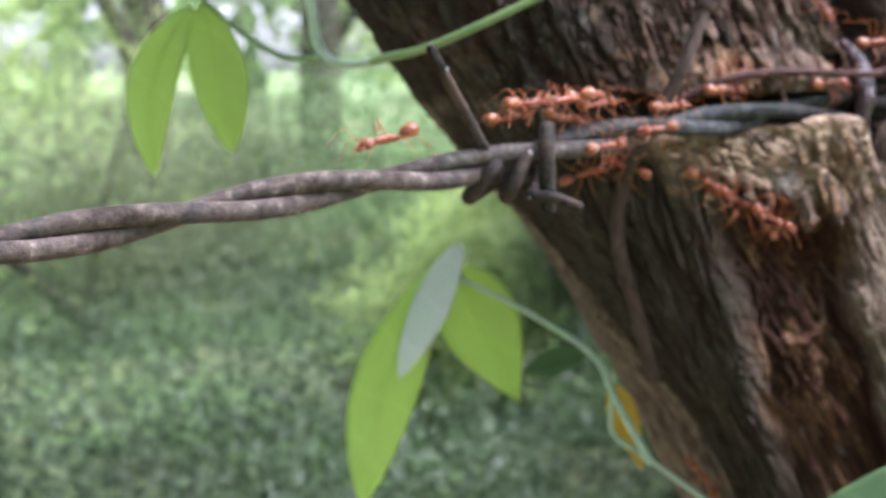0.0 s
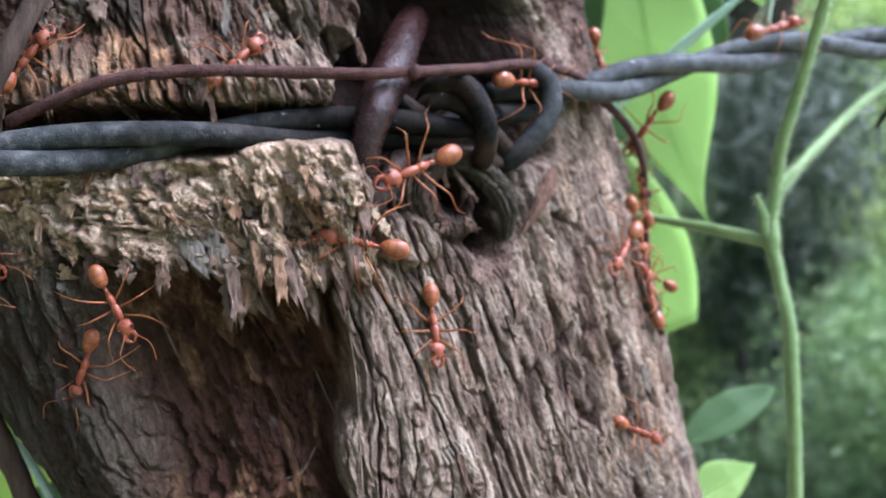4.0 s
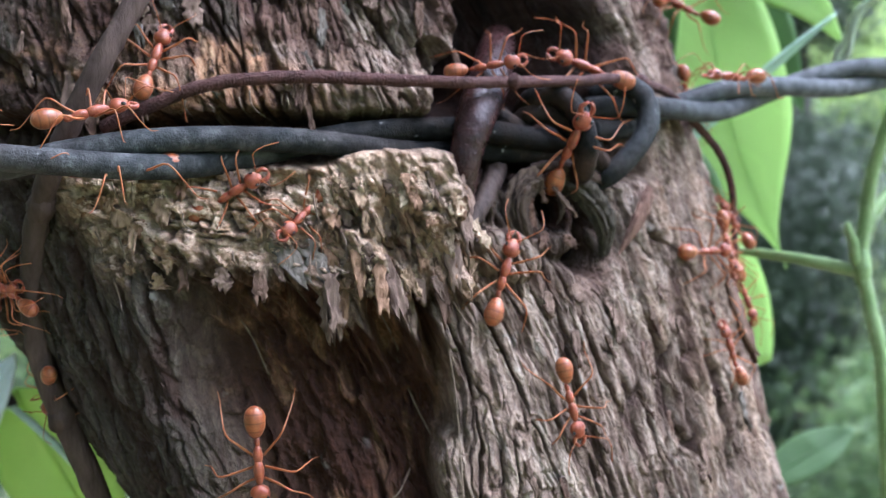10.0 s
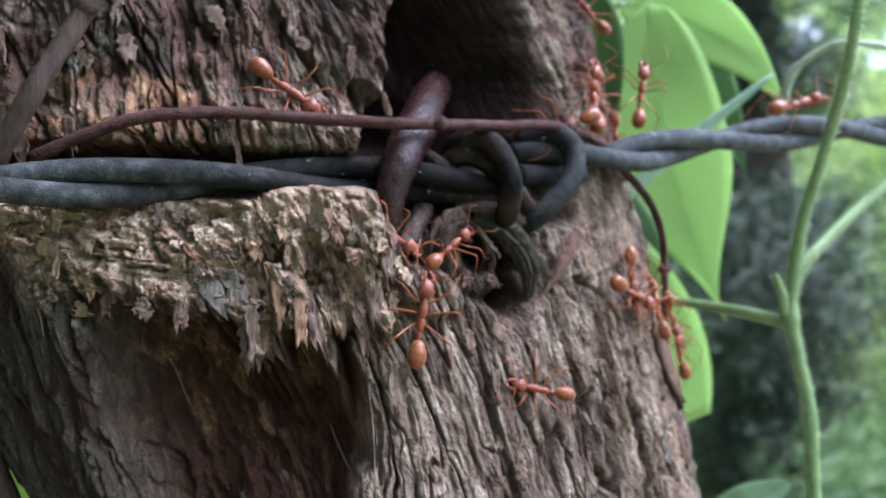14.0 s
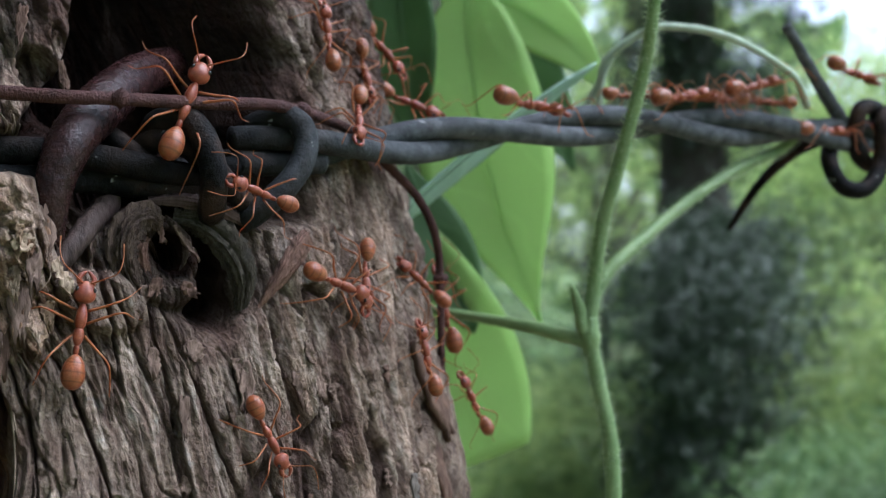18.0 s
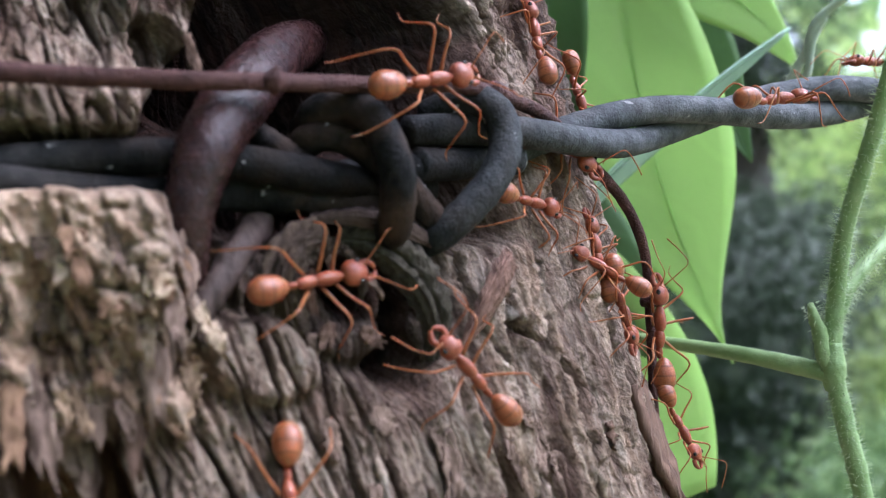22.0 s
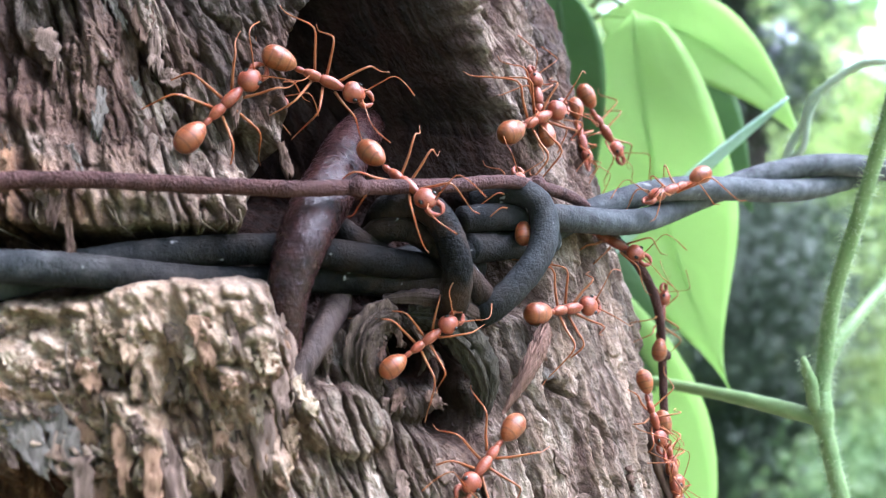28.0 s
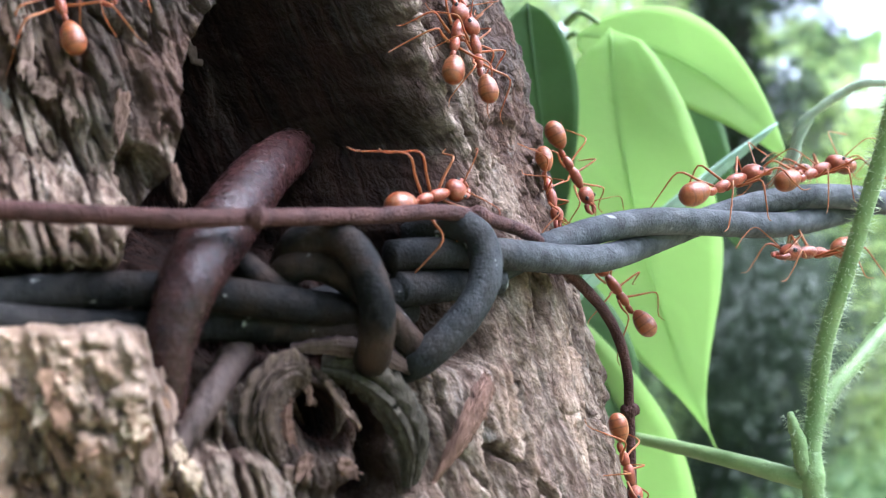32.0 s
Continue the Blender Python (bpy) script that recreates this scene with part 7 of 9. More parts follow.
    [(0, 30.1, 194, 1063, -62, 14, -149), (0.39, 41.1, 186.7, 1041, -70, 13, -149), (1, 52.6, 180.9, 1011.7, -59, -17, -166), (1.33, 53.1, 180.9, 1011.3, -19, -60, 139), (1.67, 53.5, 180.9, 1010.9, 57, -37, 49), (2, 54, 180.8, 1010.5, 65, 14, 19), (2.62, 42.2, 186.8, 1040.3, 70, -13, 31), (3.24, 31.1, 194.3, 1062.7, 62, -14, 31), (3.86, 21.8, 200.5, 1085, 67, -13, 28), (4.06, 12.5, 228.2, 1085, 14, -10, 34), (4.26, 3.3, 255.9, 1085, -38, -5, 35), (4.46, -6, 283.6, 1085, -90, 0, 31), (5.06, 34.2, 252.3, 1000.6, -90, 0, -15), (5.37, 40.7, 249.2, 1000.6, -101, -44, -18), (5.67, 47.2, 246, 1000.6, 180, -84, 52), (6.01, 57.7, 238, 1000.6, 180, -90, 47), (6.34, 67.6, 228.9, 1000.6, 0, -87, -148), (6.67, 75.5, 216.4, 1000.6, 0, -79, -155), (6.78, 78.1, 210.9, 1000.6, -24, -45, -102), (6.89, 80.7, 205.4, 1000.6, -10, -11, -77), (7, 83.3, 199.9, 1000.6, 16, 13, -46), (8, 85.5, 201.8, 1002.3, 8, 14, -48), (8.33, 84, 200.5, 1002.3, 23, 11, 11), (8.67, 82.5, 199.3, 1002.3, 28, -3, 68), (9, 81, 198, 1002.3, 19, -15, 125), (10, 79.8, 196.9, 1000.6, 0, -14, 130), (10.17, 78, 205.5, 1000.6, 31, 28, 87), (10.34, 76.2, 214.1, 1000.6, 0, 78, 12), (10.68, 68.6, 227.7, 1000.6, 0, 86, 29), (11.02, 58.2, 237.5, 1000.6, 180, 90, -133), (11.36, 47.2, 246, 1000.6, 180, 84, -128), (32, 47.2, 246, 1000.6, 180, 84, -128)],
    [(0, 31.6, 194, 1061.7, -62, 15, -149), (0.36, 43.2, 186.3, 1038.5, -70, 13, -149), (1, 55.3, 180.1, 1007.5, -67, 53, -141), (2, 58, 181.7, 1006.5, 32, 72, -24), (2.33, 59.7, 182.8, 1006, -64, 39, -128), (2.67, 61.5, 183.9, 1005.5, -69, -15, -146), (3, 63.2, 184.9, 1005, -43, -67, 179), (3.15, 67.3, 190.5, 1005, -76, -19, -138), (3.29, 71.4, 196.1, 1005, -72, 34, -118), (3.44, 75.5, 201.7, 1005, 0, 71, -36), (3.88, 72, 222.2, 1005, 0, 81, 10), (4.31, 59.2, 236.6, 1005, 0, 89, 42), (4.75, 45.2, 247.9, 1005, 180, 85, -129), (5.15, 38.6, 251.2, 1005, 100, 44, 161), (5.54, 32, 254.5, 1005, 90, 0, 165), (6.34, -6, 283.6, 1085, 90, 0, -149), (6.61, 3.3, 255.9, 1085, 38, 4, -145), (6.88, 12.7, 228.2, 1085, -14, 10, -146), (7.15, 22, 200.6, 1085, -67, 13, -152), (7.77, 31.2, 194.4, 1062.8, -62, 15, -149), (8.38, 42.3, 187, 1040.6, -70, 13, -149), (8.59, 46.2, 185, 1030.7, -48, 58, -116), (8.79, 50.1, 183, 1020.9, 50, 56, -9), (9, 54, 181, 1011, 68, 10, 21), (9.62, 42.3, 187, 1040.6, 70, -13, 31), (10.23, 31.2, 194.4, 1062.8, 62, -15, 31), (10.85, 22, 200.6, 1085, 67, -13, 28), (32, 22, 200.6, 1085, 67, -13, 28)],
    [(0, 79.1, 172.9, 945.3, 73, -5, 52), (0.45, 73.1, 175.5, 965.6, 70, -6, 48), (0.73, 68.5, 178, 979.2, 72, 30, 27), (1, 63.8, 180.4, 992.7, 50, 64, -11), (1.33, 63, 179.6, 992.4, 79, 17, 27), (1.67, 62.2, 178.9, 992, 79, -34, 44), (2, 61.4, 178.1, 991.7, 12, -75, 121), (3, 60.7, 176.7, 990.7, -48, -62, 178), (6, 50.5, 170, 993.9, 45, -75, 86), (7, 41, 167, 994.7, 22, -19, 99), (8, 37.8, 163.7, 995, 8, -19, 125), (9, 36.3, 162.5, 994.4, 2, -18, 127), (10, 32.7, 159.7, 991.4, -3, -19, 129), (12.4, -84.1, 68, 981.6, -4, 0, 128), (32, -84.1, 68, 981.6, -4, 0, 128)],
    [(0, 59.7, 236.2, 1002.1, 0, -89, -137), (0.19, 71.8, 223.2, 1002.1, 0, -83, -165), (0.59, 76.8, 204.6, 1002.1, 0, -72, 151), (0.73, 73.7, 199, 1002.1, 74, -39, 64), (0.86, 70.6, 193.4, 1002.1, 76, 10, 43), (1, 67.5, 187.7, 1002.1, 51, 54, 8), (2, 67, 188.2, 1003.9, 39, 66, -3), (3, 68.2, 184.4, 997.8, -11, 77, -53), (6, 71.8, 193.8, 1001.6, -8, 77, -46), (6.33, 73.3, 194.6, 999.2, 75, 31, 44), (6.67, 74.9, 195.4, 996.8, 76, -27, 59), (7, 76.4, 196.3, 994.4, -46, -78, 135), (8, 73.7, 191.2, 994.4, 15, -73, 75), (9, 72, 191, 997.5, 64, -34, 41), (9.5, 69.8, 187.5, 999.5, 59, -49, 72), (10, 65.9, 184.9, 1001.5, 56, -66, 58), (11, 60.2, 181.7, 1003, 62, -69, 55), (12, 55.2, 177.6, 1003.1, 38, -73, 65), (13, 55.1, 178.3, 1003.8, 54, -66, 52), (13.32, 61.2, 175.5, 988.1, -73, -49, -162), (13.64, 67.3, 172.7, 972.3, -69, 9, -136), (14.28, 75, 170.4, 948.6, -73, 7, -129), (14.93, 86.7, 162.7, 925, -60, 3, -129), (15.16, 81.6, 180, 925, -14, -25, -149), (15.39, 76.6, 197.3, 925, 44, -26, 173), (15.63, 71.5, 214.6, 925, 90, 0, 150), (16.33, 41.9, 244, 984.9, 90, 0, 165), (16.69, 48.1, 241.4, 984.9, 92, -45, 152), (17.05, 54.3, 238.7, 984.9, 180, -79, 57), (17.29, 62.8, 233.1, 984.9, 180, -85, 50), (17.52, 70.8, 226.4, 984.9, 0, -90, -142), (17.76, 77.6, 217.8, 984.9, 0, -83, -168), (17.88, 78.8, 212.3, 984.9, 87, -48, 84), (18, 80, 206.9, 984.9, 78, -6, 64), (19, 79.8, 207.2, 988.1, 89, -1, 63), (20, 79.6, 206.5, 988.6, 93, 0, 61), (21, 80.1, 205.5, 987.8, 94, 5, 58), (22, 80.5, 203.7, 985.7, 87, 1, 55), (23, 79.5, 203.8, 989.8, 81, -3, 55), (24, 80.7, 203.8, 989.3, 88, 3, 53), (25.5, 82.2, 203, 983.4, 71, 55, 5), (27, 83.6, 202.3, 977.4, -17, 46, -109), (27.12, 82.3, 207.9, 977.4, -35, 63, -72), (27.24, 80.9, 213.5, 977.4, 0, 82, 14), (27.49, 74.6, 222.7, 977.4, 0, 89, 34), (27.73, 66.4, 229.6, 977.4, 180, 84, -130), (27.98, 57.5, 235.1, 977.4, 180, 77, -122), (32, 57.5, 235.1, 977.4, 180, 77, -122)],
    [(0, 89.1, 165.9, 925, 59, -3, 51), (0.51, 74.1, 174.8, 961.1, 70, -5, 49), (0.76, 70, 176.8, 973.1, 68, 57, 34), (1, 66, 178.8, 985.2, -83, 59, -128), (1.33, 65.7, 178.6, 984.9, -86, 3, -137), (1.67, 65.5, 178.4, 984.6, -77, -52, -149), (2, 65.2, 178.2, 984.3, 60, -68, 71), (3, 60.4, 174, 986.2, 59, -57, 50), (6, 50.3, 166.9, 981.5, -50, -64, 171), (7, 46.8, 164.6, 979.3, -50, -68, 163), (8, 44.4, 164, 977.3, -55, -60, 175), (9, 39.7, 162.1, 972.3, -89, -42, 179), (10, 42.6, 162.1, 970.5, -93, 3, -173), (11, 44.9, 161.8, 968.5, -84, 13, -169), (12, 47.5, 161.2, 967.1, -103, -5, -170), (12.36, 56.1, 159.3, 950.2, -77, 25, -163), (12.72, 62.4, 155.8, 937.6, -65, 16, -150), (13.07, 68.7, 151.6, 925, -61, 11, -142), (13.37, 70.1, 183.1, 925, -73, -2, -87), (13.66, 71.5, 214.6, 925, -90, 0, -30), (14.25, 71.5, 214.6, 925, -90, 0, -30), (14.45, 81.4, 205.2, 925, -48, 32, -8), (14.66, 91.3, 195.7, 925, 14, 34, 38), (14.86, 101.1, 186.2, 925, 59, 5, 64), (15.24, 94.3, 190.8, 938.7, 64, 9, 68), (15.62, 88.8, 195.4, 952.5, 73, 16, 76), (15.75, 87.4, 197.5, 958.6, 69, 69, 53), (15.87, 85.9, 199.6, 964.7, -76, 55, -106), (16, 84.5, 201.7, 970.8, -72, 2, -124), (16.38, 88.8, 195.4, 952.5, -73, -16, -104), (16.76, 94.3, 190.8, 938.7, -64, -9, -112), (17.14, 101.1, 186.2, 925, -59, -5, -116), (17.31, 91.3, 195.7, 925, -14, -34, -142), (17.48, 81.4, 205.2, 925, 48, -32, 172), (17.65, 71.5, 214.6, 925, 90, 0, 150), (18.16, 34.1, 252.3, 1000.7, 90, 0, 165), (18.42, 40.7, 249.2, 1000.7, 88, -45, 154), (18.68, 47.2, 246, 1000.7, 180, -84, 52), (19.01, 57.4, 238.2, 1000.7, 180, -90, 48), (19.34, 67.1, 229.3, 1000.7, 0, -87, -146), (19.67, 75.1, 217.4, 1000.7, 0, -80, -149), (19.84, 80, 209.3, 1000.7, -20, -28, -87), (20, 84.9, 201.3, 1000.7, 12, 15, -47), (21, 88.4, 204.2, 1000.1, 2, 15, -49), (22, 90.4, 205.9, 1001, 6, 13, -48), (23, 92.9, 208, 1002.9, 14, 12, -47), (24, 96, 210.6, 1003.8, 8, 12, -48), (25.2, 141.6, 249.2, 1009.5, 5, 0, -50), (26.4, 203, 300.8, 1014.2, 3, 0, -50), (26.47, 203, 300.8, 1014.2, 2, -3, 10), (26.53, 203, 300.8, 1014.2, -2, -3, 70), (26.6, 203, 300.8, 1014.2, -4, 0, 130), (27.8, 138.3, 246.4, 1008.6, -5, 0, 130), (28.2, 123.1, 233.5, 1006.7, -3, 5, -170), (28.6, 107.9, 220.7, 1004.9, 3, 5, -111), (29, 92.7, 207.8, 1003, 20, 12, -45), (30, 94.5, 209.3, 1004, 19, 12, -46), (31, 97.9, 212.2, 1004.3, 4, 12, -49), (32, 95.2, 209.9, 1004.4, 19, 12, -46)],
    [(0, 86, 161.9, 925, 59, -3, 51), (0.11, 77.9, 167.3, 941.2, 67, -6, 51), (0.55, 71.4, 170.3, 957.4, 68, -7, 49), (0.7, 68.6, 171.5, 964.6, 44, -59, 87), (0.85, 65.8, 172.8, 971.8, -56, -48, -161), (1, 63, 174, 979, -72, 13, -153), (2, 62.6, 174, 978.6, -78, 9, -151), (3, 62.3, 173.1, 978, -66, -2, -153), (6, 62.2, 173.1, 977.7, -63, -2, -153), (7, 62.5, 173, 976.6, -62, 2, -152), (8, 64.2, 172.8, 971.5, -76, 3, -151), (9, 64.4, 172.9, 973.5, -89, -13, -156), (10, 65.1, 173.1, 973.3, -83, 11, -149), (11, 64.8, 172.6, 972.9, -81, 2, -151), (12, 65, 172.9, 973.2, -82, 10, -149), (13, 63, 171.9, 973.4, -55, -45, -169), (13.4, 71, 168.4, 954, -67, 8, -132), (13.81, 77.3, 165.1, 939.5, -64, 6, -130), (14.21, 84.6, 160.2, 925, -59, 3, -130), (14.39, 80.2, 178.4, 925, -14, -24, -150), (14.57, 75.9, 196.5, 925, 44, -26, 173), (14.76, 71.5, 214.6, 925, 90, 0, 150), (15.31, 31.1, 255.4, 1006.8, 90, 0, 165), (15.59, 37.8, 252.1, 1006.8, 86, -45, 155), (15.87, 44.4, 248.7, 1006.8, 180, -86, 51), (16.15, 53.8, 241.2, 1006.8, 0, -89, -131), (16.44, 62.8, 233.3, 1006.8, 0, -87, -141), (16.72, 71.1, 223.1, 1006.8, 0, -82, -167), (16.86, 72.6, 216.5, 1006.8, -61, -32, -113), (17, 74.1, 209.9, 1006.8, -72, 21, -115), (18, 73.6, 211.4, 1009.1, -61, 29, -112), (18.25, 74.3, 208.8, 1008.2, -60, -7, -110), (18.5, 74.9, 206.2, 1007.3, -60, -43, -109), (18.75, 74.4, 203.8, 1006.4, -55, 3, -116), (19, 73.8, 201.4, 1005.5, -55, 49, -121), (19.25, 74.2, 199.1, 1003.7, -54, 13, -119), (19.5, 74.5, 196.8, 1001.9, -53, -22, -119), (20, 74.6, 192.4, 998.4, -84, 41, -128), (21, 74.7, 192.2, 998.5, -78, 51, -124), (22, 74.6, 195.9, 997.8, -59, 39, -130), (22.5, 77.3, 200.3, 996.8, -47, 55, -76), (23, 77.6, 205.1, 995.7, -53, 26, -120), (24, 78.6, 204.8, 992, -63, 14, -121), (25.5, 81, 202.4, 996.1, -29, 25, -85), (27, 83.3, 199.9, 1000.1, 6, 14, -48), (27.33, 82.7, 199.4, 1000.1, -12, 18, -110), (27.67, 82.1, 198.9, 1000.1, -25, 4, -168), (28, 81.6, 198.4, 1000, -20, -13, 135), (28.11, 79.7, 204, 1000, 9, 9, 100), (28.22, 77.9, 209.6, 1000, 24, 43, 74), (28.33, 76, 215.2, 1000, 0, 79, 18), (28.67, 68.3, 228.1, 1000, 0, 86, 31), (29, 58.2, 237.5, 1000, 180, 90, -133), (29.33, 47.5, 245.7, 1000, 180, 84, -128), (32, 47.5, 245.7, 1000, 180, 84, -128)],
    [(0, 91.3, 168.8, 925, 59, -3, 52), (0.08, 82.8, 174.5, 942.1, 70, -3, 52), (0.54, 77.4, 177.8, 959.2, 72, -3, 51), (0.69, 75.3, 179, 966.8, 44, -49, 85), (0.85, 73.1, 180.3, 974.4, -38, -48, 173), (1, 71, 181.6, 982, -64, -2, -153), (1.46, 77.4, 177.8, 959.2, -72, 3, -129), (1.92, 82.8, 174.5, 942.1, -70, 3, -128), (2.38, 91.3, 168.8, 925, -59, 3, -128), (3.43, 81.4, 191.7, 925, -74, -6, -79), (4.49, 71.5, 214.6, 925, -90, 0, -30), (6.59, 71.5, 214.6, 925, -90, 0, -30), (7.31, 79.8, 201.6, 925, -45, 28, -7), (8.04, 88.1, 188.7, 925, 14, 27, 33), (8.76, 96.4, 175.7, 925, 59, -1, 54), (9.17, 88.8, 180.8, 940.3, 67, 2, 55), (9.59, 83.8, 184.9, 955.5, 71, 4, 57), (10, 78.9, 189.8, 975.8, 78, -14, 45), (10.5, 76.7, 184.9, 976.6, 63, -57, 79), (11, 72.5, 181.2, 977.4, 60, -71, 77), (12, 68.4, 177.1, 976.9, -1, -76, 130), (13, 68.6, 177.7, 977.4, 47, -70, 74), (16, 69.4, 178.1, 976.4, -17, -75, 138), (17, 70, 178.7, 976.3, -45, -62, -175), (17.5, 70.4, 178.9, 976, -72, -20, -147), (18, 70.8, 179.2, 975.7, -79, 25, -139), (19, 69.9, 177.8, 976.3, -74, 9, -144), (20, 69.6, 177.9, 976.1, -72, -11, -149), (20.42, 76.1, 174.7, 955.6, -71, 4, -129), (20.83, 81.8, 171.5, 940.3, -67, 4, -128), (21.25, 89.5, 166.4, 925, -59, 3, -129), (21.97, 80.5, 190.5, 925, -74, -6, -79), (22.69, 71.5, 214.6, 925, -90, 0, -30), (24.13, 71.5, 214.6, 925, -90, 0, -30), (24.63, 71, 193.6, 925, -41, 21, -7), (25.12, 70.5, 172.7, 925, 15, 16, 24), (25.62, 69.9, 151.7, 925, 60, -10, 39), (26.08, 61.7, 157.1, 941.3, 69, -19, 30), (26.54, 53.5, 159.8, 957.7, 76, -24, 13), (27, 42.6, 163.3, 979.5, 28, -76, 75), (27.23, 48, 161.6, 968.6, -73, -35, -179), (27.46, 53.5, 159.8, 957.7, -76, 24, -167), (27.92, 61.7, 157.1, 941.3, -69, 19, -150), (28.38, 69.9, 151.7, 925, -60, 10, -141), (32, 69.9, 151.7, 925, -60, 10, -141)],
    [(0, 44.1, 249, 1007.5, 180, -86, 51), (0.34, 64.7, 231.2, 1007.5, 0, -86, -146), (0.67, 73.2, 218.6, 1007.5, 0, -79, -169), (0.84, 74.8, 210.5, 1007.5, -61, -38, -126), (1, 76.3, 202.4, 1007.5, -80, 5, -134), (2, 75.5, 206.4, 1008, -44, 30, -119), (2.15, 73.8, 213.8, 1008, -58, 57, -86), (2.31, 72, 221.2, 1008, 0, 80, 14), (2.61, 63.4, 232.6, 1008, 0, 87, 37), (2.92, 53.8, 241.1, 1008, 0, 89, 48), (3.23, 43.9, 249.2, 1008, 180, 86, -129), (3.53, 37.2, 252.6, 1008, -86, 45, -25), (3.82, 30.5, 256, 1008, -90, 0, -15), (4.42, 71.5, 214.6, 925, -90, 0, -30), (4.63, 81.5, 205.4, 925, -48, 32, -8), (4.84, 91.4, 196.2, 925, 14, 35, 39), (5.04, 101.3, 187, 925, 59, 5, 65), (5.36, 95.6, 190.8, 936.4, 60, 7, 69), (5.68, 89.9, 194.6, 947.8, 73, 15, 74), (5.79, 88.7, 196.4, 952.9, 71, 72, 55), (5.89, 87.6, 198.2, 957.9, -83, 50, -113), (6, 86.4, 199.9, 963, -76, -7, -128), (7, 86.1, 199.6, 959.4, -72, -6, -127), (8, 86.8, 198.8, 957.2, -70, -5, -128), (8.3, 91.8, 194.3, 944.3, -65, -13, -106), (8.6, 96.6, 191.1, 934.7, -60, -8, -110), (8.9, 101.4, 187.9, 925, -59, -6, -114), (9.11, 91.5, 196.8, 925, -14, -36, -141), (9.31, 81.5, 205.7, 925, 48, -33, 172), (9.52, 71.5, 214.6, 925, 90, 0, 150), (10.14, 28.4, 258.1, 1012.4, 90, 0, 164), (10.46, 35.1, 254.6, 1012.4, 85, -45, 155), (10.78, 41.8, 251.1, 1012.4, 180, -87, 50), (11.08, 51.6, 242.9, 1012.4, 0, -88, -132), (11.39, 61.1, 234.4, 1012.4, 0, -87, -141), (11.69, 70, 223.3, 1012.4, 0, -81, -163), (11.8, 71.5, 218.4, 1012.4, -29, -24, -129), (11.9, 73, 213.5, 1012.4, -26, 35, -121), (12, 74.5, 208.6, 1012.4, 81, 80, -10), (12.33, 73.3, 207.2, 1013.7, 90, 37, 15), (12.67, 72.1, 205.9, 1015, 80, -6, 29), (13, 70.9, 204.5, 1016.3, 53, -43, 58), (16, 74, 208.4, 1010.7, 89, -12, 59), (17, 71.7, 208.9, 1014.8, 88, -16, 60), (17.15, 70.5, 216.3, 1014.8, 71, 35, 66), (17.31, 69.3, 223.7, 1014.8, 0, 80, 9), (17.62, 60.2, 235.1, 1014.8, 0, 87, 39), (17.93, 50.5, 243.7, 1014.8, 0, 87, 48), (18.23, 40.7, 252.1, 1014.8, 180, 88, -131), (19.67, 33.9, 255.7, 1014.8, -84, 45, -25), (21.1, 27.1, 259.3, 1014.8, -90, 0, -16), (23.96, 39.1, 247.1, 990.7, -90, 0, -15), (25.44, 45.4, 244.3, 990.7, -102, -44, -15), (26.92, 51.7, 241.5, 990.7, 180, -81, 55), (27.19, 61.1, 234.8, 990.7, 180, -87, 49), (27.46, 69.9, 227.1, 990.7, 0, -88, -145), (27.73, 77.1, 216.9, 990.7, 0, -81, -167), (27.86, 78.6, 210.6, 990.7, 102, -43, 73), (28, 80, 204.2, 990.7, 93, 6, 53), (29, 79.1, 205.4, 995.8, 98, 4, 55), (30, 78.8, 205.5, 993.2, 96, 4, 56), (30.5, 79.5, 205.4, 991.2, 90, 52, 21), (31, 80.2, 205.3, 989.3, -5, 62, -95), (31.13, 78.7, 211.4, 989.3, -19, 72, -57), (31.26, 77.1, 217.4, 989.3, 0, 82, 14), (31.52, 70, 227.1, 989.3, 0, 88, 36), (31.78, 61.5, 234.5, 989.3, 180, 87, -131), (32, 61.5, 234.5, 989.3, 180, 87, -131)],
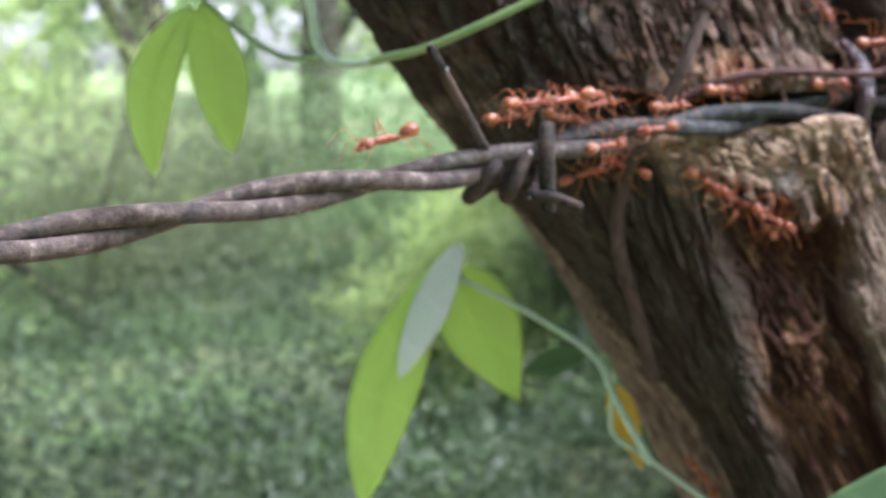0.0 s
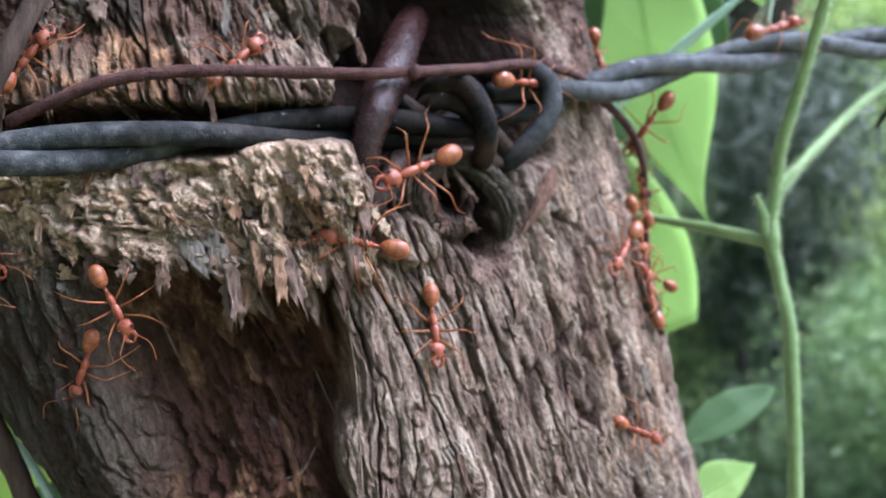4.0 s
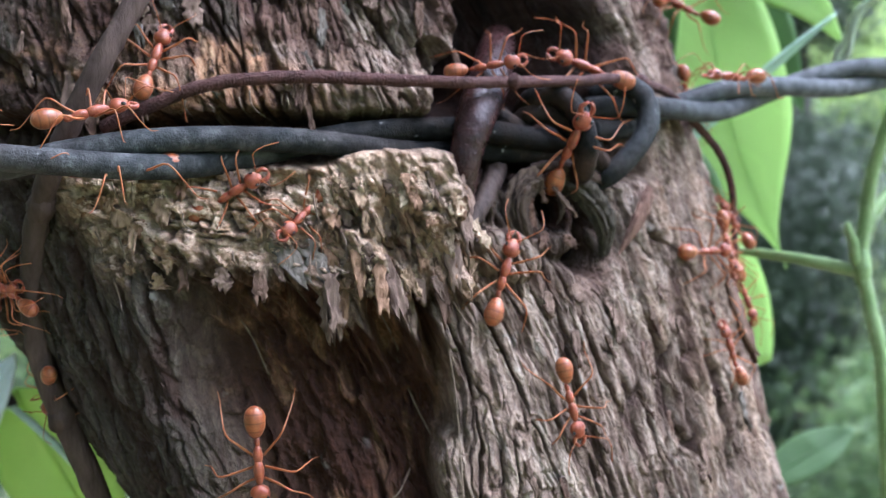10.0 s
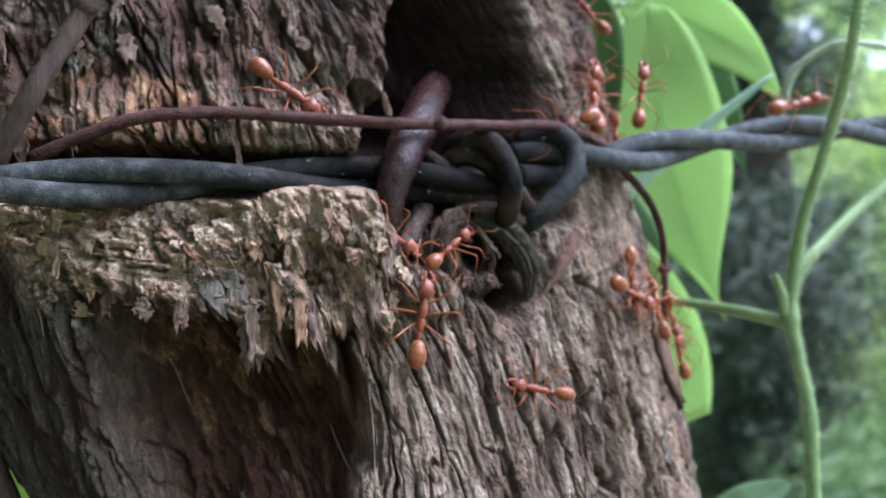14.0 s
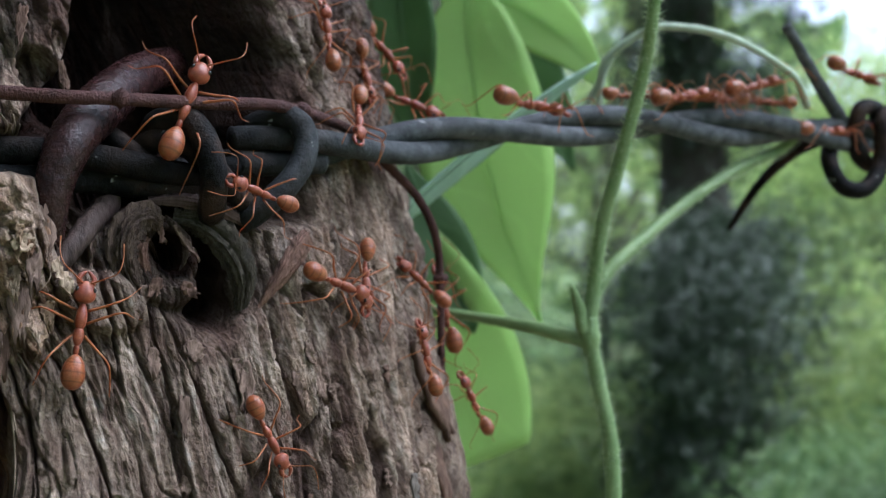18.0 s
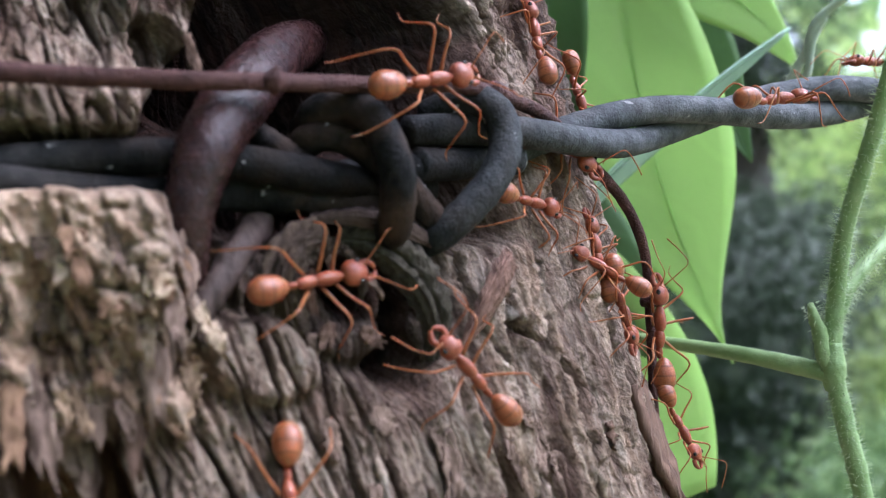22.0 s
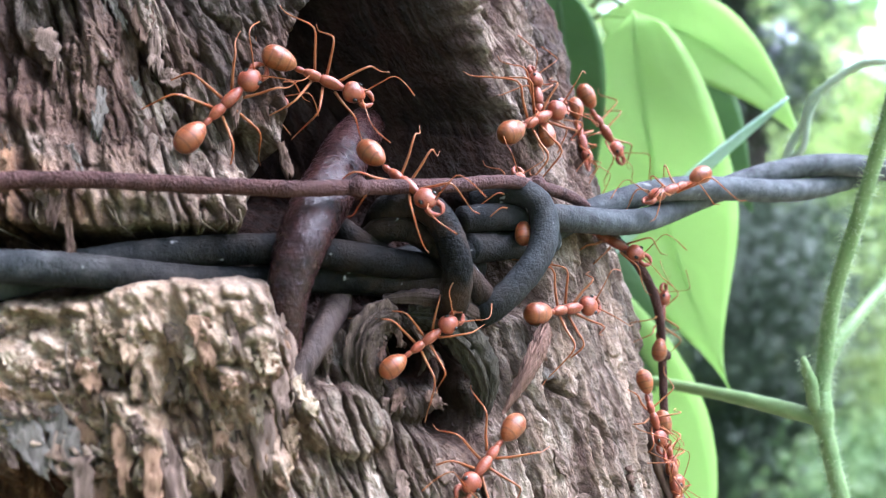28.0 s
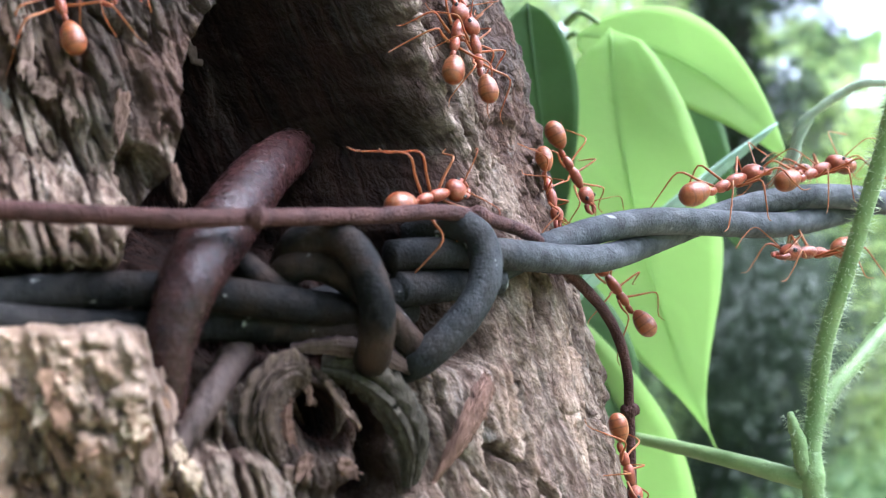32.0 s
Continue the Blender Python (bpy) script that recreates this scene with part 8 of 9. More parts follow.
    [(0, 47, 246.3, 1001.2, 180, -84, 52), (0.06, 57.3, 238.3, 1001.2, 180, -90, 48), (0.37, 67.1, 229.4, 1001.2, 0, -87, -147), (0.69, 75.1, 217.2, 1001.2, 0, -79, -170), (0.79, 76, 212.2, 1001.2, -78, -30, -86), (0.9, 76.9, 207.1, 1001.2, -78, 28, -74), (1, 77.8, 202, 1001.2, 79, 73, -23), (1.5, 77.5, 203.7, 1002.2, -29, 58, -116), (2, 77.2, 205.3, 1003.3, -53, 21, -122), (3, 75.5, 202.5, 1002, -36, 47, -117), (3.16, 75.1, 210, 1002, -44, 65, -82), (3.31, 74.8, 217.4, 1002, 0, 79, 2), (3.62, 66.8, 229.6, 1002, 0, 87, 33), (3.93, 56.9, 238.6, 1002, 180, 90, -132), (4.24, 46.6, 246.6, 1002, 180, 84, -128), (4.53, 40.1, 249.8, 1002, -87, 45, -26), (4.82, 33.5, 253, 1002, -90, 0, -15), (5.41, 71.5, 214.6, 925, -90, 0, -30), (5.61, 75.3, 195.9, 925, -43, 26, -7), (5.81, 79.1, 177.2, 925, 14, 24, 30), (6.01, 82.9, 158.5, 925, 59, -4, 50), (6.34, 77.1, 162.4, 936.8, 60, -5, 49), (6.67, 71.2, 166.2, 948.5, 66, -8, 48), (6.78, 69, 167.2, 953.7, 41, -51, 80), (6.89, 66.7, 168.3, 959, -41, -54, 169), (7, 64.4, 169.3, 964.2, -69, -12, -155), (8, 62.4, 167.9, 965.4, -67, -5, -155), (8.33, 61.5, 168.3, 967.7, -55, 45, -123), (8.67, 60.6, 168.7, 970.1, 31, 58, -24), (9, 59.8, 169, 972.4, 60, 11, 22), (9.13, 62.5, 167.8, 966.1, 34, 51, -15), (9.26, 65.3, 166.7, 959.8, -42, 51, -100), (9.4, 68.1, 165.5, 953.5, -67, 11, -136), (9.79, 74.6, 162.1, 939.2, -64, 7, -132), (10.19, 81.8, 157.4, 925, -59, 4, -131), (32, 81.8, 157.4, 925, -59, 4, -131)],
    [(0, 49.7, 243.5, 995, 180, -82, 54), (0.06, 60.1, 235.8, 995, 180, -88, 47), (0.38, 69.8, 226.9, 995, 0, -87, -149), (0.69, 77.2, 214.7, 995, 0, -79, -165), (0.84, 79.3, 207.1, 995, -65, -43, -126), (1, 81.3, 199.5, 995, -89, -5, -138), (2, 81.5, 203.1, 995.8, -91, -6, -131), (3, 80.6, 205.1, 994.8, -102, -10, -127), (4.5, 80.3, 205.2, 995.3, -111, -40, -143), (6, 79.9, 205.3, 995.9, -107, -71, -165), (6.25, 78.4, 205.7, 998.1, 21, -45, 84), (6.5, 76.9, 206.1, 1000.2, 46, 9, 87), (7, 77.2, 206.6, 1004.6, 37, -43, 65), (7.15, 75, 213.7, 1004.6, 37, 20, 58), (7.3, 72.8, 220.8, 1004.6, 0, 81, 17), (7.59, 64.5, 231.7, 1004.6, 0, 87, 37), (7.89, 55.2, 240, 1004.6, 0, 90, 48), (8.19, 45.4, 247.8, 1004.6, 180, 85, -128), (8.62, 38.8, 251, 1004.6, -87, 45, -26), (9.04, 32.2, 254.3, 1004.6, -90, 0, -15), (9.9, 34.1, 252.4, 1000.8, -90, 0, -15), (10.33, 40.6, 249.3, 1000.8, -101, -44, -18), (10.77, 47.1, 246.1, 1000.8, 180, -84, 52), (11.08, 57.4, 238.2, 1000.8, 180, -90, 48), (11.39, 67.1, 229.4, 1000.8, 0, -87, -146), (11.69, 75, 217.5, 1000.8, 0, -79, -175), (11.8, 75.4, 212.6, 1000.8, -33, -25, -136), (11.9, 75.9, 207.6, 1000.8, -31, 32, -126), (12, 76.3, 202.7, 1000.8, 50, 79, -42), (12.5, 74.6, 200.5, 1003, 93, 32, 23), (13, 72.9, 198.3, 1005.1, 80, -18, 46), (14.5, 72.6, 197.9, 1004.8, 74, 34, 39), (16, 72.4, 197.6, 1004.6, 10, 78, -26), (16.35, 75.4, 213.9, 1004.6, 0, 76, -10), (16.69, 67.6, 228.4, 1004.6, 0, 85, 28), (17.04, 56.8, 238.7, 1004.6, 0, 89, 46), (17.39, 45.4, 247.8, 1004.6, 180, 85, -129), (17.7, 38.8, 251, 1004.6, -87, 45, -26), (18.01, 32.2, 254.3, 1004.6, -90, 0, -15), (18.63, 71.5, 214.6, 925, -90, 0, -30), (18.84, 77.3, 198.3, 925, -44, 26, -7), (19.06, 83.1, 181.9, 925, 14, 25, 31), (19.27, 88.9, 165.6, 925, 59, -3, 51), (19.85, 78.1, 172.8, 946.5, 73, -5, 52), (20.42, 71.9, 175.2, 968, 73, -7, 47), (20.62, 69, 176.4, 977.6, 77, 37, 21), (20.81, 66.2, 177.6, 987.2, 21, 72, -55), (21, 63.3, 178.8, 996.7, -45, 41, -140), (21.5, 65.3, 180.2, 998.5, -36, 66, -104), (22, 67.3, 181.6, 1000.3, 38, 72, -4), (22.17, 65.4, 181.2, 1000.3, 68, 25, 35), (22.33, 63.5, 180.7, 1000.3, 65, -24, 50), (22.5, 61.5, 180.3, 1000.3, 29, -68, 93), (22.67, 60.9, 178.6, 1000.3, 79, -21, 36), (22.83, 60.2, 176.9, 1000.3, 81, 36, 19), (23, 59.5, 175.2, 1000.3, -17, 77, -91), (23.17, 57.7, 175.1, 1000.1, -73, 32, -155), (23.33, 55.8, 175.1, 999.9, -73, -19, -169), (23.5, 53.9, 175.1, 999.7, -43, -67, 154), (23.67, 52.7, 174, 999.6, -88, -25, -155), (23.83, 51.6, 173, 999.4, -93, 25, -140), (24, 50.5, 171.9, 999.2, -67, 73, -103), (27, 60.2, 179.3, 1002.8, 37, 66, 1), (27.25, 58.1, 178.7, 1003.4, 48, 13, 26), (27.5, 55.9, 178.1, 1004, 35, -38, 47), (27.75, 53.6, 177.9, 1004.5, 60, 0, 24), (28, 51.4, 177.7, 1005.1, 73, 43, 14), (29, 52.5, 179.5, 1008.4, 72, 28, 21), (29.64, 40.4, 185.2, 1039.1, 71, -14, 30), (30.27, 28.9, 192.9, 1062, 62, -14, 31), (30.91, 19.3, 199.3, 1085, 68, -15, 23), (32, 19.3, 199.3, 1085, 68, -15, 23)],
    [(0, 54.2, 238.8, 985.1, 180, -79, 56), (0.16, 64.1, 232.1, 985.1, 180, -86, 48), (0.44, 73.3, 223.8, 985.1, 0, -87, -149), (0.72, 79.9, 212.6, 985.1, 0, -79, 178), (0.86, 79.7, 206, 985.1, -61, -42, -133), (1, 79.5, 199.4, 985.1, -76, -1, -135), (2, 80.2, 202.8, 988.2, -83, -4, -129), (2.33, 80, 203.3, 987.9, -71, -61, -144), (2.67, 79.9, 203.9, 987.6, 73, -57, 69), (3, 79.8, 204.4, 987.3, 83, 0, 56), (6, 80.2, 203.8, 988, 78, -5, 56), (7, 79.7, 203.9, 988.2, 79, -5, 56), (8, 79.7, 203.3, 987.9, 70, -11, 56), (9, 79.9, 202.8, 987.8, 64, -13, 56), (10, 80, 203, 987.2, 61, -16, 57), (11, 79.8, 203.5, 987.7, 74, -10, 56), (11.33, 79.9, 203.5, 986.8, 58, -65, 80), (11.67, 80, 203.5, 985.9, -76, -53, -140), (12, 80.1, 203.5, 985, -83, 3, -124), (13, 80.6, 203.4, 983.3, -75, 5, -123), (16, 82.2, 202.9, 977.8, -68, 8, -122), (16.33, 82.3, 203.4, 977.3, -43, 60, -82), (16.67, 82.4, 203.9, 976.8, 57, 47, 30), (17, 82.4, 204.4, 976.3, 70, -5, 62), (18, 83.3, 205.3, 976.1, 64, -9, 65), (18.33, 83, 205.4, 976.6, 36, -58, 110), (18.67, 82.8, 205.4, 977, -53, -44, -148), (19, 82.6, 205.4, 977.5, -66, 8, -116), (20, 82.6, 204.6, 977.5, -69, 6, -118), (21, 82.6, 203.9, 977.8, -66, 5, -120), (22, 82.3, 202.5, 978.2, -64, 7, -123), (23, 81.8, 202.2, 979.1, -65, 6, -124), (24, 79.7, 199.5, 984.5, -63, 13, -128), (27, 79.7, 198.9, 984.1, -68, 11, -129), (28, 79.1, 195.9, 983.4, -74, 6, -135), (29, 79, 198.4, 986.5, -52, 27, -126), (30, 77.5, 195.9, 989.3, -46, 41, -125), (30.5, 76.9, 195, 993.6, -13, 36, -80), (31, 76.4, 194.1, 998, 6, 15, -48), (31.17, 77, 202.5, 998, -5, 45, -31), (31.35, 77.6, 210.9, 998, 0, 77, -4), (31.7, 70.6, 225.6, 998, 0, 85, 25), (32, 70.6, 225.6, 998, 0, 85, 25)],
    [(0, 97.2, 177, 925, 59, -1, 55), (0.12, 89.1, 182.4, 941.3, 69, 4, 56), (0.56, 84.4, 186.8, 957.5, 71, 6, 59), (0.71, 82.6, 188.7, 964.8, 47, -46, 87), (0.85, 80.8, 190.5, 972, -45, -52, -178), (1, 79.1, 192.4, 979.2, -75, -1, -144), (2, 80, 197.3, 982, -56, 15, -130), (2.5, 78.8, 194.2, 982.4, -60, -18, -143), (3, 77.7, 191.2, 982.7, -56, -52, -157), (6, 78.1, 192.1, 982.1, -57, -40, -148), (7, 78.2, 192.8, 982.4, -52, -45, -149), (8, 78.1, 193.6, 983.7, -57, -58, -158), (8.33, 77.8, 192.6, 983.9, -70, -7, -135), (8.67, 77.6, 191.7, 984, -63, 45, -117), (9, 77.3, 190.8, 984.2, 39, 71, -7), (10, 76.9, 191, 984.8, -1, 76, -48), (11, 76.4, 190, 984.4, 42, 70, 0), (12, 76, 190.3, 985.2, -62, 66, -107), (13, 76.9, 191, 984.9, -63, 66, -104), (16, 76.8, 191.5, 985.7, -74, 64, -109), (17, 75.7, 190.7, 986.5, -54, 71, -94), (18, 73.9, 188, 986.8, -63, 69, -103), (19, 72.6, 185.6, 985.1, 26, 73, -7), (19.33, 71.9, 184.7, 985, 66, 22, 41), (19.67, 71.2, 183.7, 984.9, 65, -34, 56), (20, 70.6, 182.8, 984.8, -18, -77, 146), (21, 70.3, 182.3, 984.6, 72, -28, 41), (22, 69.6, 180.7, 984.4, 84, -44, 46), (23, 68.8, 182.5, 986.4, 72, -11, 34), (24, 67.5, 180.8, 985.8, 83, -51, 49), (25.5, 67.8, 180.3, 984.2, -19, -75, 152), (27, 68, 179.8, 982.6, -64, -36, -161), (28, 67.9, 179.8, 982.2, -60, -45, -166), (29, 67.5, 179.9, 982.6, -64, -54, -170), (30, 67.6, 179.6, 982.6, -54, -57, -173), (30.23, 71.5, 177.5, 971.1, -70, -27, -146), (30.47, 75.3, 175.5, 959.5, -70, 5, -130), (30.94, 81.1, 172.4, 942.3, -70, 4, -128), (31.41, 89.7, 166.7, 925, -59, 3, -129), (32, 89.7, 166.7, 925, -59, 3, -129)],
    [(0, 141.5, 249, 1008.6, -5, 0, 130), (0.33, 126.3, 236.2, 1006.7, -3, 5, -170), (0.67, 111.1, 223.3, 1004.8, 3, 5, -110), (1, 95.9, 210.5, 1003, 10, 10, -48), (1.33, 95.3, 210, 1003.1, 14, -3, 11), (1.67, 94.8, 209.5, 1003.2, 4, -13, 70), (2, 94.2, 209.1, 1003.3, -11, -12, 133), (2.33, 94.5, 209.3, 1003.5, -16, 4, -169), (2.67, 94.7, 209.5, 1003.8, -5, 15, -109), (3, 95, 209.8, 1004, 11, 13, -47), (6, 95.2, 209.9, 1003.8, 15, 12, -46), (7.2, 140.8, 248.5, 1009.4, 5, 0, -50), (8.4, 203, 300.8, 1014.2, 3, 0, -50), (10.13, 203, 300.8, 1014.2, 2, -3, 10), (11.87, 203, 300.8, 1014.2, -2, -3, 70), (13.6, 203, 300.8, 1014.2, -4, 0, 130), (14.8, 133.3, 242.2, 1008.5, -5, 0, 130), (15.2, 118.1, 229.4, 1006.6, -3, 5, -170), (15.6, 102.9, 216.5, 1004.7, 3, 5, -111), (16, 87.7, 203.7, 1002.8, 16, 14, -46), (17, 91.1, 206.5, 1002.3, 12, 14, -47), (18, 89, 204.8, 1002.3, -6, 16, -51), (19, 94.9, 209.7, 1005, 19, 14, -45), (20, 95.7, 210.4, 1004, 14, 14, -47), (21, 95.5, 210.2, 1004.4, 20, 13, -45), (22.2, 141.1, 248.7, 1010.1, 5, 0, -50), (23.4, 203, 300.8, 1014.2, 3, 0, -50), (25.13, 203, 300.8, 1014.2, 1, -3, 10), (26.87, 203, 300.8, 1014.2, -1, -3, 70), (28.6, 203, 300.8, 1014.2, -4, 0, 130), (29.8, 133.8, 242.6, 1008.2, -5, 0, 130), (30.2, 118.6, 229.7, 1006.3, -3, 5, -170), (30.6, 103.4, 216.8, 1004.4, 3, 5, -110), (31, 88.1, 204, 1002.5, 14, 13, -47), (32, 88.1, 204, 1002.9, 19, 13, -46)],
    [(0, 94.9, 173.5, 925, 59, -2, 53), (0.18, 87.3, 178.6, 940.1, 67, 0, 53), (0.59, 82.3, 182.4, 955.1, 71, 1, 54), (0.73, 80.5, 183.9, 961.8, 69, 55, 33), (0.86, 78.7, 185.5, 968.5, -63, 66, -114), (1, 76.9, 187, 975.2, -72, 13, -141), (1.5, 80.7, 191.2, 975.8, -48, 64, -79), (1.75, 81, 194, 976.2, -70, 8, -118), (2, 81.4, 196.7, 976.5, -54, -48, -147), (2.5, 81.2, 197.9, 978, 58, -59, 86), (3, 81, 199.1, 979.5, 75, -2, 50), (4, 80.8, 198.4, 979.6, 67, -56, 59), (5, 80.7, 197.7, 979.6, -80, -67, -152), (6, 80.6, 197, 979.7, -94, -13, -138), (7, 80.8, 197.9, 979.7, -91, -9, -135), (8, 81.5, 202, 979.1, -76, 2, -126), (9, 81.8, 201.6, 979.9, -56, 14, -124), (10, 81.1, 200.1, 979.6, -72, 6, -128), (11, 81.3, 201.9, 979.3, -74, 6, -125), (12, 81.9, 202.5, 978.7, -65, 11, -122), (12.33, 82, 202.5, 978.2, -39, 61, -82), (12.67, 82.1, 202.4, 977.7, 59, 48, 28), (13, 82.2, 202.4, 977.2, 71, -5, 56), (16, 79.4, 200.9, 986.4, 90, 1, 51), (16.33, 79.2, 199.6, 986.5, 85, -47, 42), (16.67, 79, 198.2, 986.7, -125, -84, -118), (17, 78.8, 196.8, 986.8, -110, -36, -143), (17.5, 78.9, 198.1, 986.9, -24, -80, 134), (18, 79.1, 199.3, 987, 53, -35, 59), (19, 76.7, 196.5, 991.6, 73, -24, 51), (20, 76.9, 197.3, 992, 76, -20, 50), (21, 77.2, 197.6, 991.5, 82, -9, 48), (22, 77.3, 195.6, 989.6, 45, -44, 54), (22.5, 77, 194.4, 988.4, 15, -69, 108), (23, 76.6, 193.2, 987.1, -54, -59, -161), (23.5, 75.7, 192.8, 989.7, 57, -73, 87), (24, 74.7, 192.3, 992.3, 90, -36, 54), (27, 70, 186.7, 996.2, 89, -49, 49), (28, 69.6, 187.9, 999.1, 64, 10, 31), (29, 69, 188.9, 1002.4, 52, 14, 34), (29.5, 71.2, 193.1, 1005.7, 60, 41, 41), (30, 71.9, 198.2, 1009.1, 71, 43, 37), (30.5, 72.9, 203, 1012, 66, 51, 53), (31, 71.9, 208.5, 1014.9, 80, 23, 61), (31.31, 69.5, 223.5, 1014.9, 0, 80, 9), (31.62, 60.3, 235, 1014.9, 0, 87, 38), (31.93, 50.6, 243.6, 1014.9, 0, 87, 48), (32, 50.6, 243.6, 1014.9, 0, 87, 48)],
    [(0, 203, 300.8, 1014.2, -3, 0, 130), (0.8, 158.2, 263.2, 1010.8, -5, 0, 130), (1.2, 143, 250.3, 1008.9, -3, 5, -170), (1.6, 127.8, 237.5, 1007, 3, 5, -110), (2, 112.6, 224.6, 1005.1, 8, 11, -48), (3.2, 158.2, 263.2, 1010.8, 5, 0, -50), (4.4, 203, 300.8, 1014.2, 3, 0, -50), (7.8, 203, 300.8, 1014.2, 2, -3, 10), (11.2, 203, 300.8, 1014.2, -2, -3, 70), (14.6, 203, 300.8, 1014.2, 1, 0, 130), (15.8, 165.1, 269, 1015.3, -5, 0, 130), (16.2, 149.9, 256.2, 1013.4, -3, 5, -170), (16.6, 134.7, 243.3, 1011.6, 3, 5, -111), (17, 119.5, 230.5, 1009.7, 18, 12, -46), (18, 120.5, 231.3, 1003.3, 2, 13, -49), (19, 122.8, 233.3, 1000.1, -10, 12, -52), (20.18, 168.4, 271.8, 1005.7, 5, 0, -50), (21.35, 203, 300.8, 1014.2, 11, 0, -50), (32, 203, 300.8, 1014.2, 11, 0, -50)],
    [(0, 94.9, 173.6, 925, 59, -2, 53), (1.03, 94.9, 173.6, 925, 59, -2, 53), (1.35, 89, 177.5, 936.7, 60, -2, 53), (1.68, 83.3, 181.3, 948.5, 71, 1, 53), (1.84, 81.3, 183.1, 956.3, 64, 54, 30), (2, 79.2, 184.8, 964.1, -57, 64, -103), (3, 78.1, 183.9, 965.5, -64, 63, -109), (6, 84.3, 198.3, 968.7, -13, 53, -107), (6.5, 84, 199.8, 970.1, 65, 45, 6), (7, 83.6, 201.3, 971.4, 67, -4, 56), (7.33, 84, 200.9, 969.7, 46, -55, 92), (7.67, 84.5, 200.4, 967.9, -51, -51, -159), (8, 84.9, 200, 966.2, -67, 1, -126), (9, 86.3, 199.3, 962, -10, 46, -107), (9.16, 88.2, 196.7, 954.6, -43, 16, -116), (9.31, 90.1, 194.1, 947.2, -72, -15, -107), (9.62, 95.7, 190.4, 936.1, -60, -7, -112), (9.94, 101.2, 186.7, 925, -59, -5, -115), (10.19, 86.4, 200.7, 925, -76, -8, -72), (10.45, 71.5, 214.6, 925, -90, 0, -30), (10.96, 71.5, 214.6, 925, -90, 0, -30), (11.13, 76.2, 196.9, 925, -44, 26, -7), (11.31, 80.9, 179.1, 925, 14, 25, 31), (11.49, 85.6, 161.4, 925, 59, -3, 51), (11.99, 76.3, 167.5, 943.5, 69, -7, 51), (12.5, 69.3, 170.2, 962, 69, -9, 47), (13, 59.9, 173.9, 986.6, 55, 19, 21), (14.5, 62.7, 177.3, 989.4, 51, 54, 3), (16, 65.4, 180.8, 992.1, -26, 77, -86), (17, 65.3, 179.5, 994.1, 119, 56, 13), (17.5, 67, 180.3, 993.9, 114, -11, 22), (18, 68.8, 181.1, 993.7, 67, -72, 71), (19, 60.8, 177.9, 993.4, 78, -58, 49), (19.28, 65.8, 175.6, 979.7, -68, -56, -152), (19.56, 70.7, 173.3, 966, -69, 7, -133), (20.11, 77.4, 170.8, 945.5, -72, 6, -128), (20.67, 87.7, 164, 925, -59, 3, -129), (20.93, 79.6, 189.3, 925, -74, -6, -80), (21.2, 71.5, 214.6, 925, -90, 0, -30), (21.73, 71.5, 214.6, 925, -90, 0, -30), (21.91, 72.9, 194.2, 925, -42, 24, -7), (22.09, 74.2, 173.7, 925, 14, 20, 27), (22.28, 75.5, 153.3, 925, 60, -7, 45), (22.85, 65.2, 160.2, 945.6, 70, -17, 38), (23.43, 55.7, 162.4, 966.2, 70, -18, 30), (23.71, 49.1, 164.8, 979.9, 49, 12, -8), (24, 42.6, 167.2, 993.6, 12, 19, -58), (27, 40, 167.4, 998.5, 34, 77, -39), (27.31, 47, 165, 983.8, -61, 56, -137), (27.61, 53.9, 162.6, 969.1, -71, 19, -151), (28.23, 64.2, 160.5, 947, -71, 18, -143), (28.84, 75.2, 153.2, 925, -60, 7, -135), (32, 75.2, 153.2, 925, -60, 7, -135)],
    [(0, 203, 300.8, 1014.2, -5, 0, 130), (0.6, 203, 300.8, 1014.2, -5, 0, 130), (1.8, 137.5, 245.7, 1006, -5, 0, 130), (2.2, 122.3, 232.9, 1004.2, -3, 5, -170), (2.6, 107.1, 220, 1002.3, 3, 5, -110), (3, 91.9, 207.2, 1000.4, 9, 13, -48), (4.2, 137.5, 245.7, 1006, 5, 0, -50), (5.4, 203, 300.8, 1014.2, 5, 0, -50), (6.47, 203, 300.8, 1014.2, 3, -5, 10), (7.53, 203, 300.8, 1014.2, -3, -5, 70), (8.6, 203, 300.8, 1014.2, -4, 0, 130), (9.8, 137.9, 246.1, 1008.4, -5, 0, 130), (10.2, 122.7, 233.2, 1006.5, -3, 5, -170), (10.6, 107.5, 220.4, 1004.6, 3, 5, -110), (11, 92.3, 207.5, 1002.8, 11, 13, -47), (12, 97.6, 212, 1004.5, 12, 13, -47), (13, 95.5, 210.2, 1004.7, 16, 13, -46), (16, 96.2, 210.8, 1004, 13, 13, -47), (17, 103.1, 216.6, 1004.9, 11, 13, -47), (18, 104.1, 217.5, 1005.1, 10, 14, -47), (19.2, 149.7, 256.1, 1010.8, 5, 0, -50), (20.4, 203, 300.8, 1014.2, 3, 0, -50), (32, 203, 300.8, 1014.2, 3, 0, -50)],
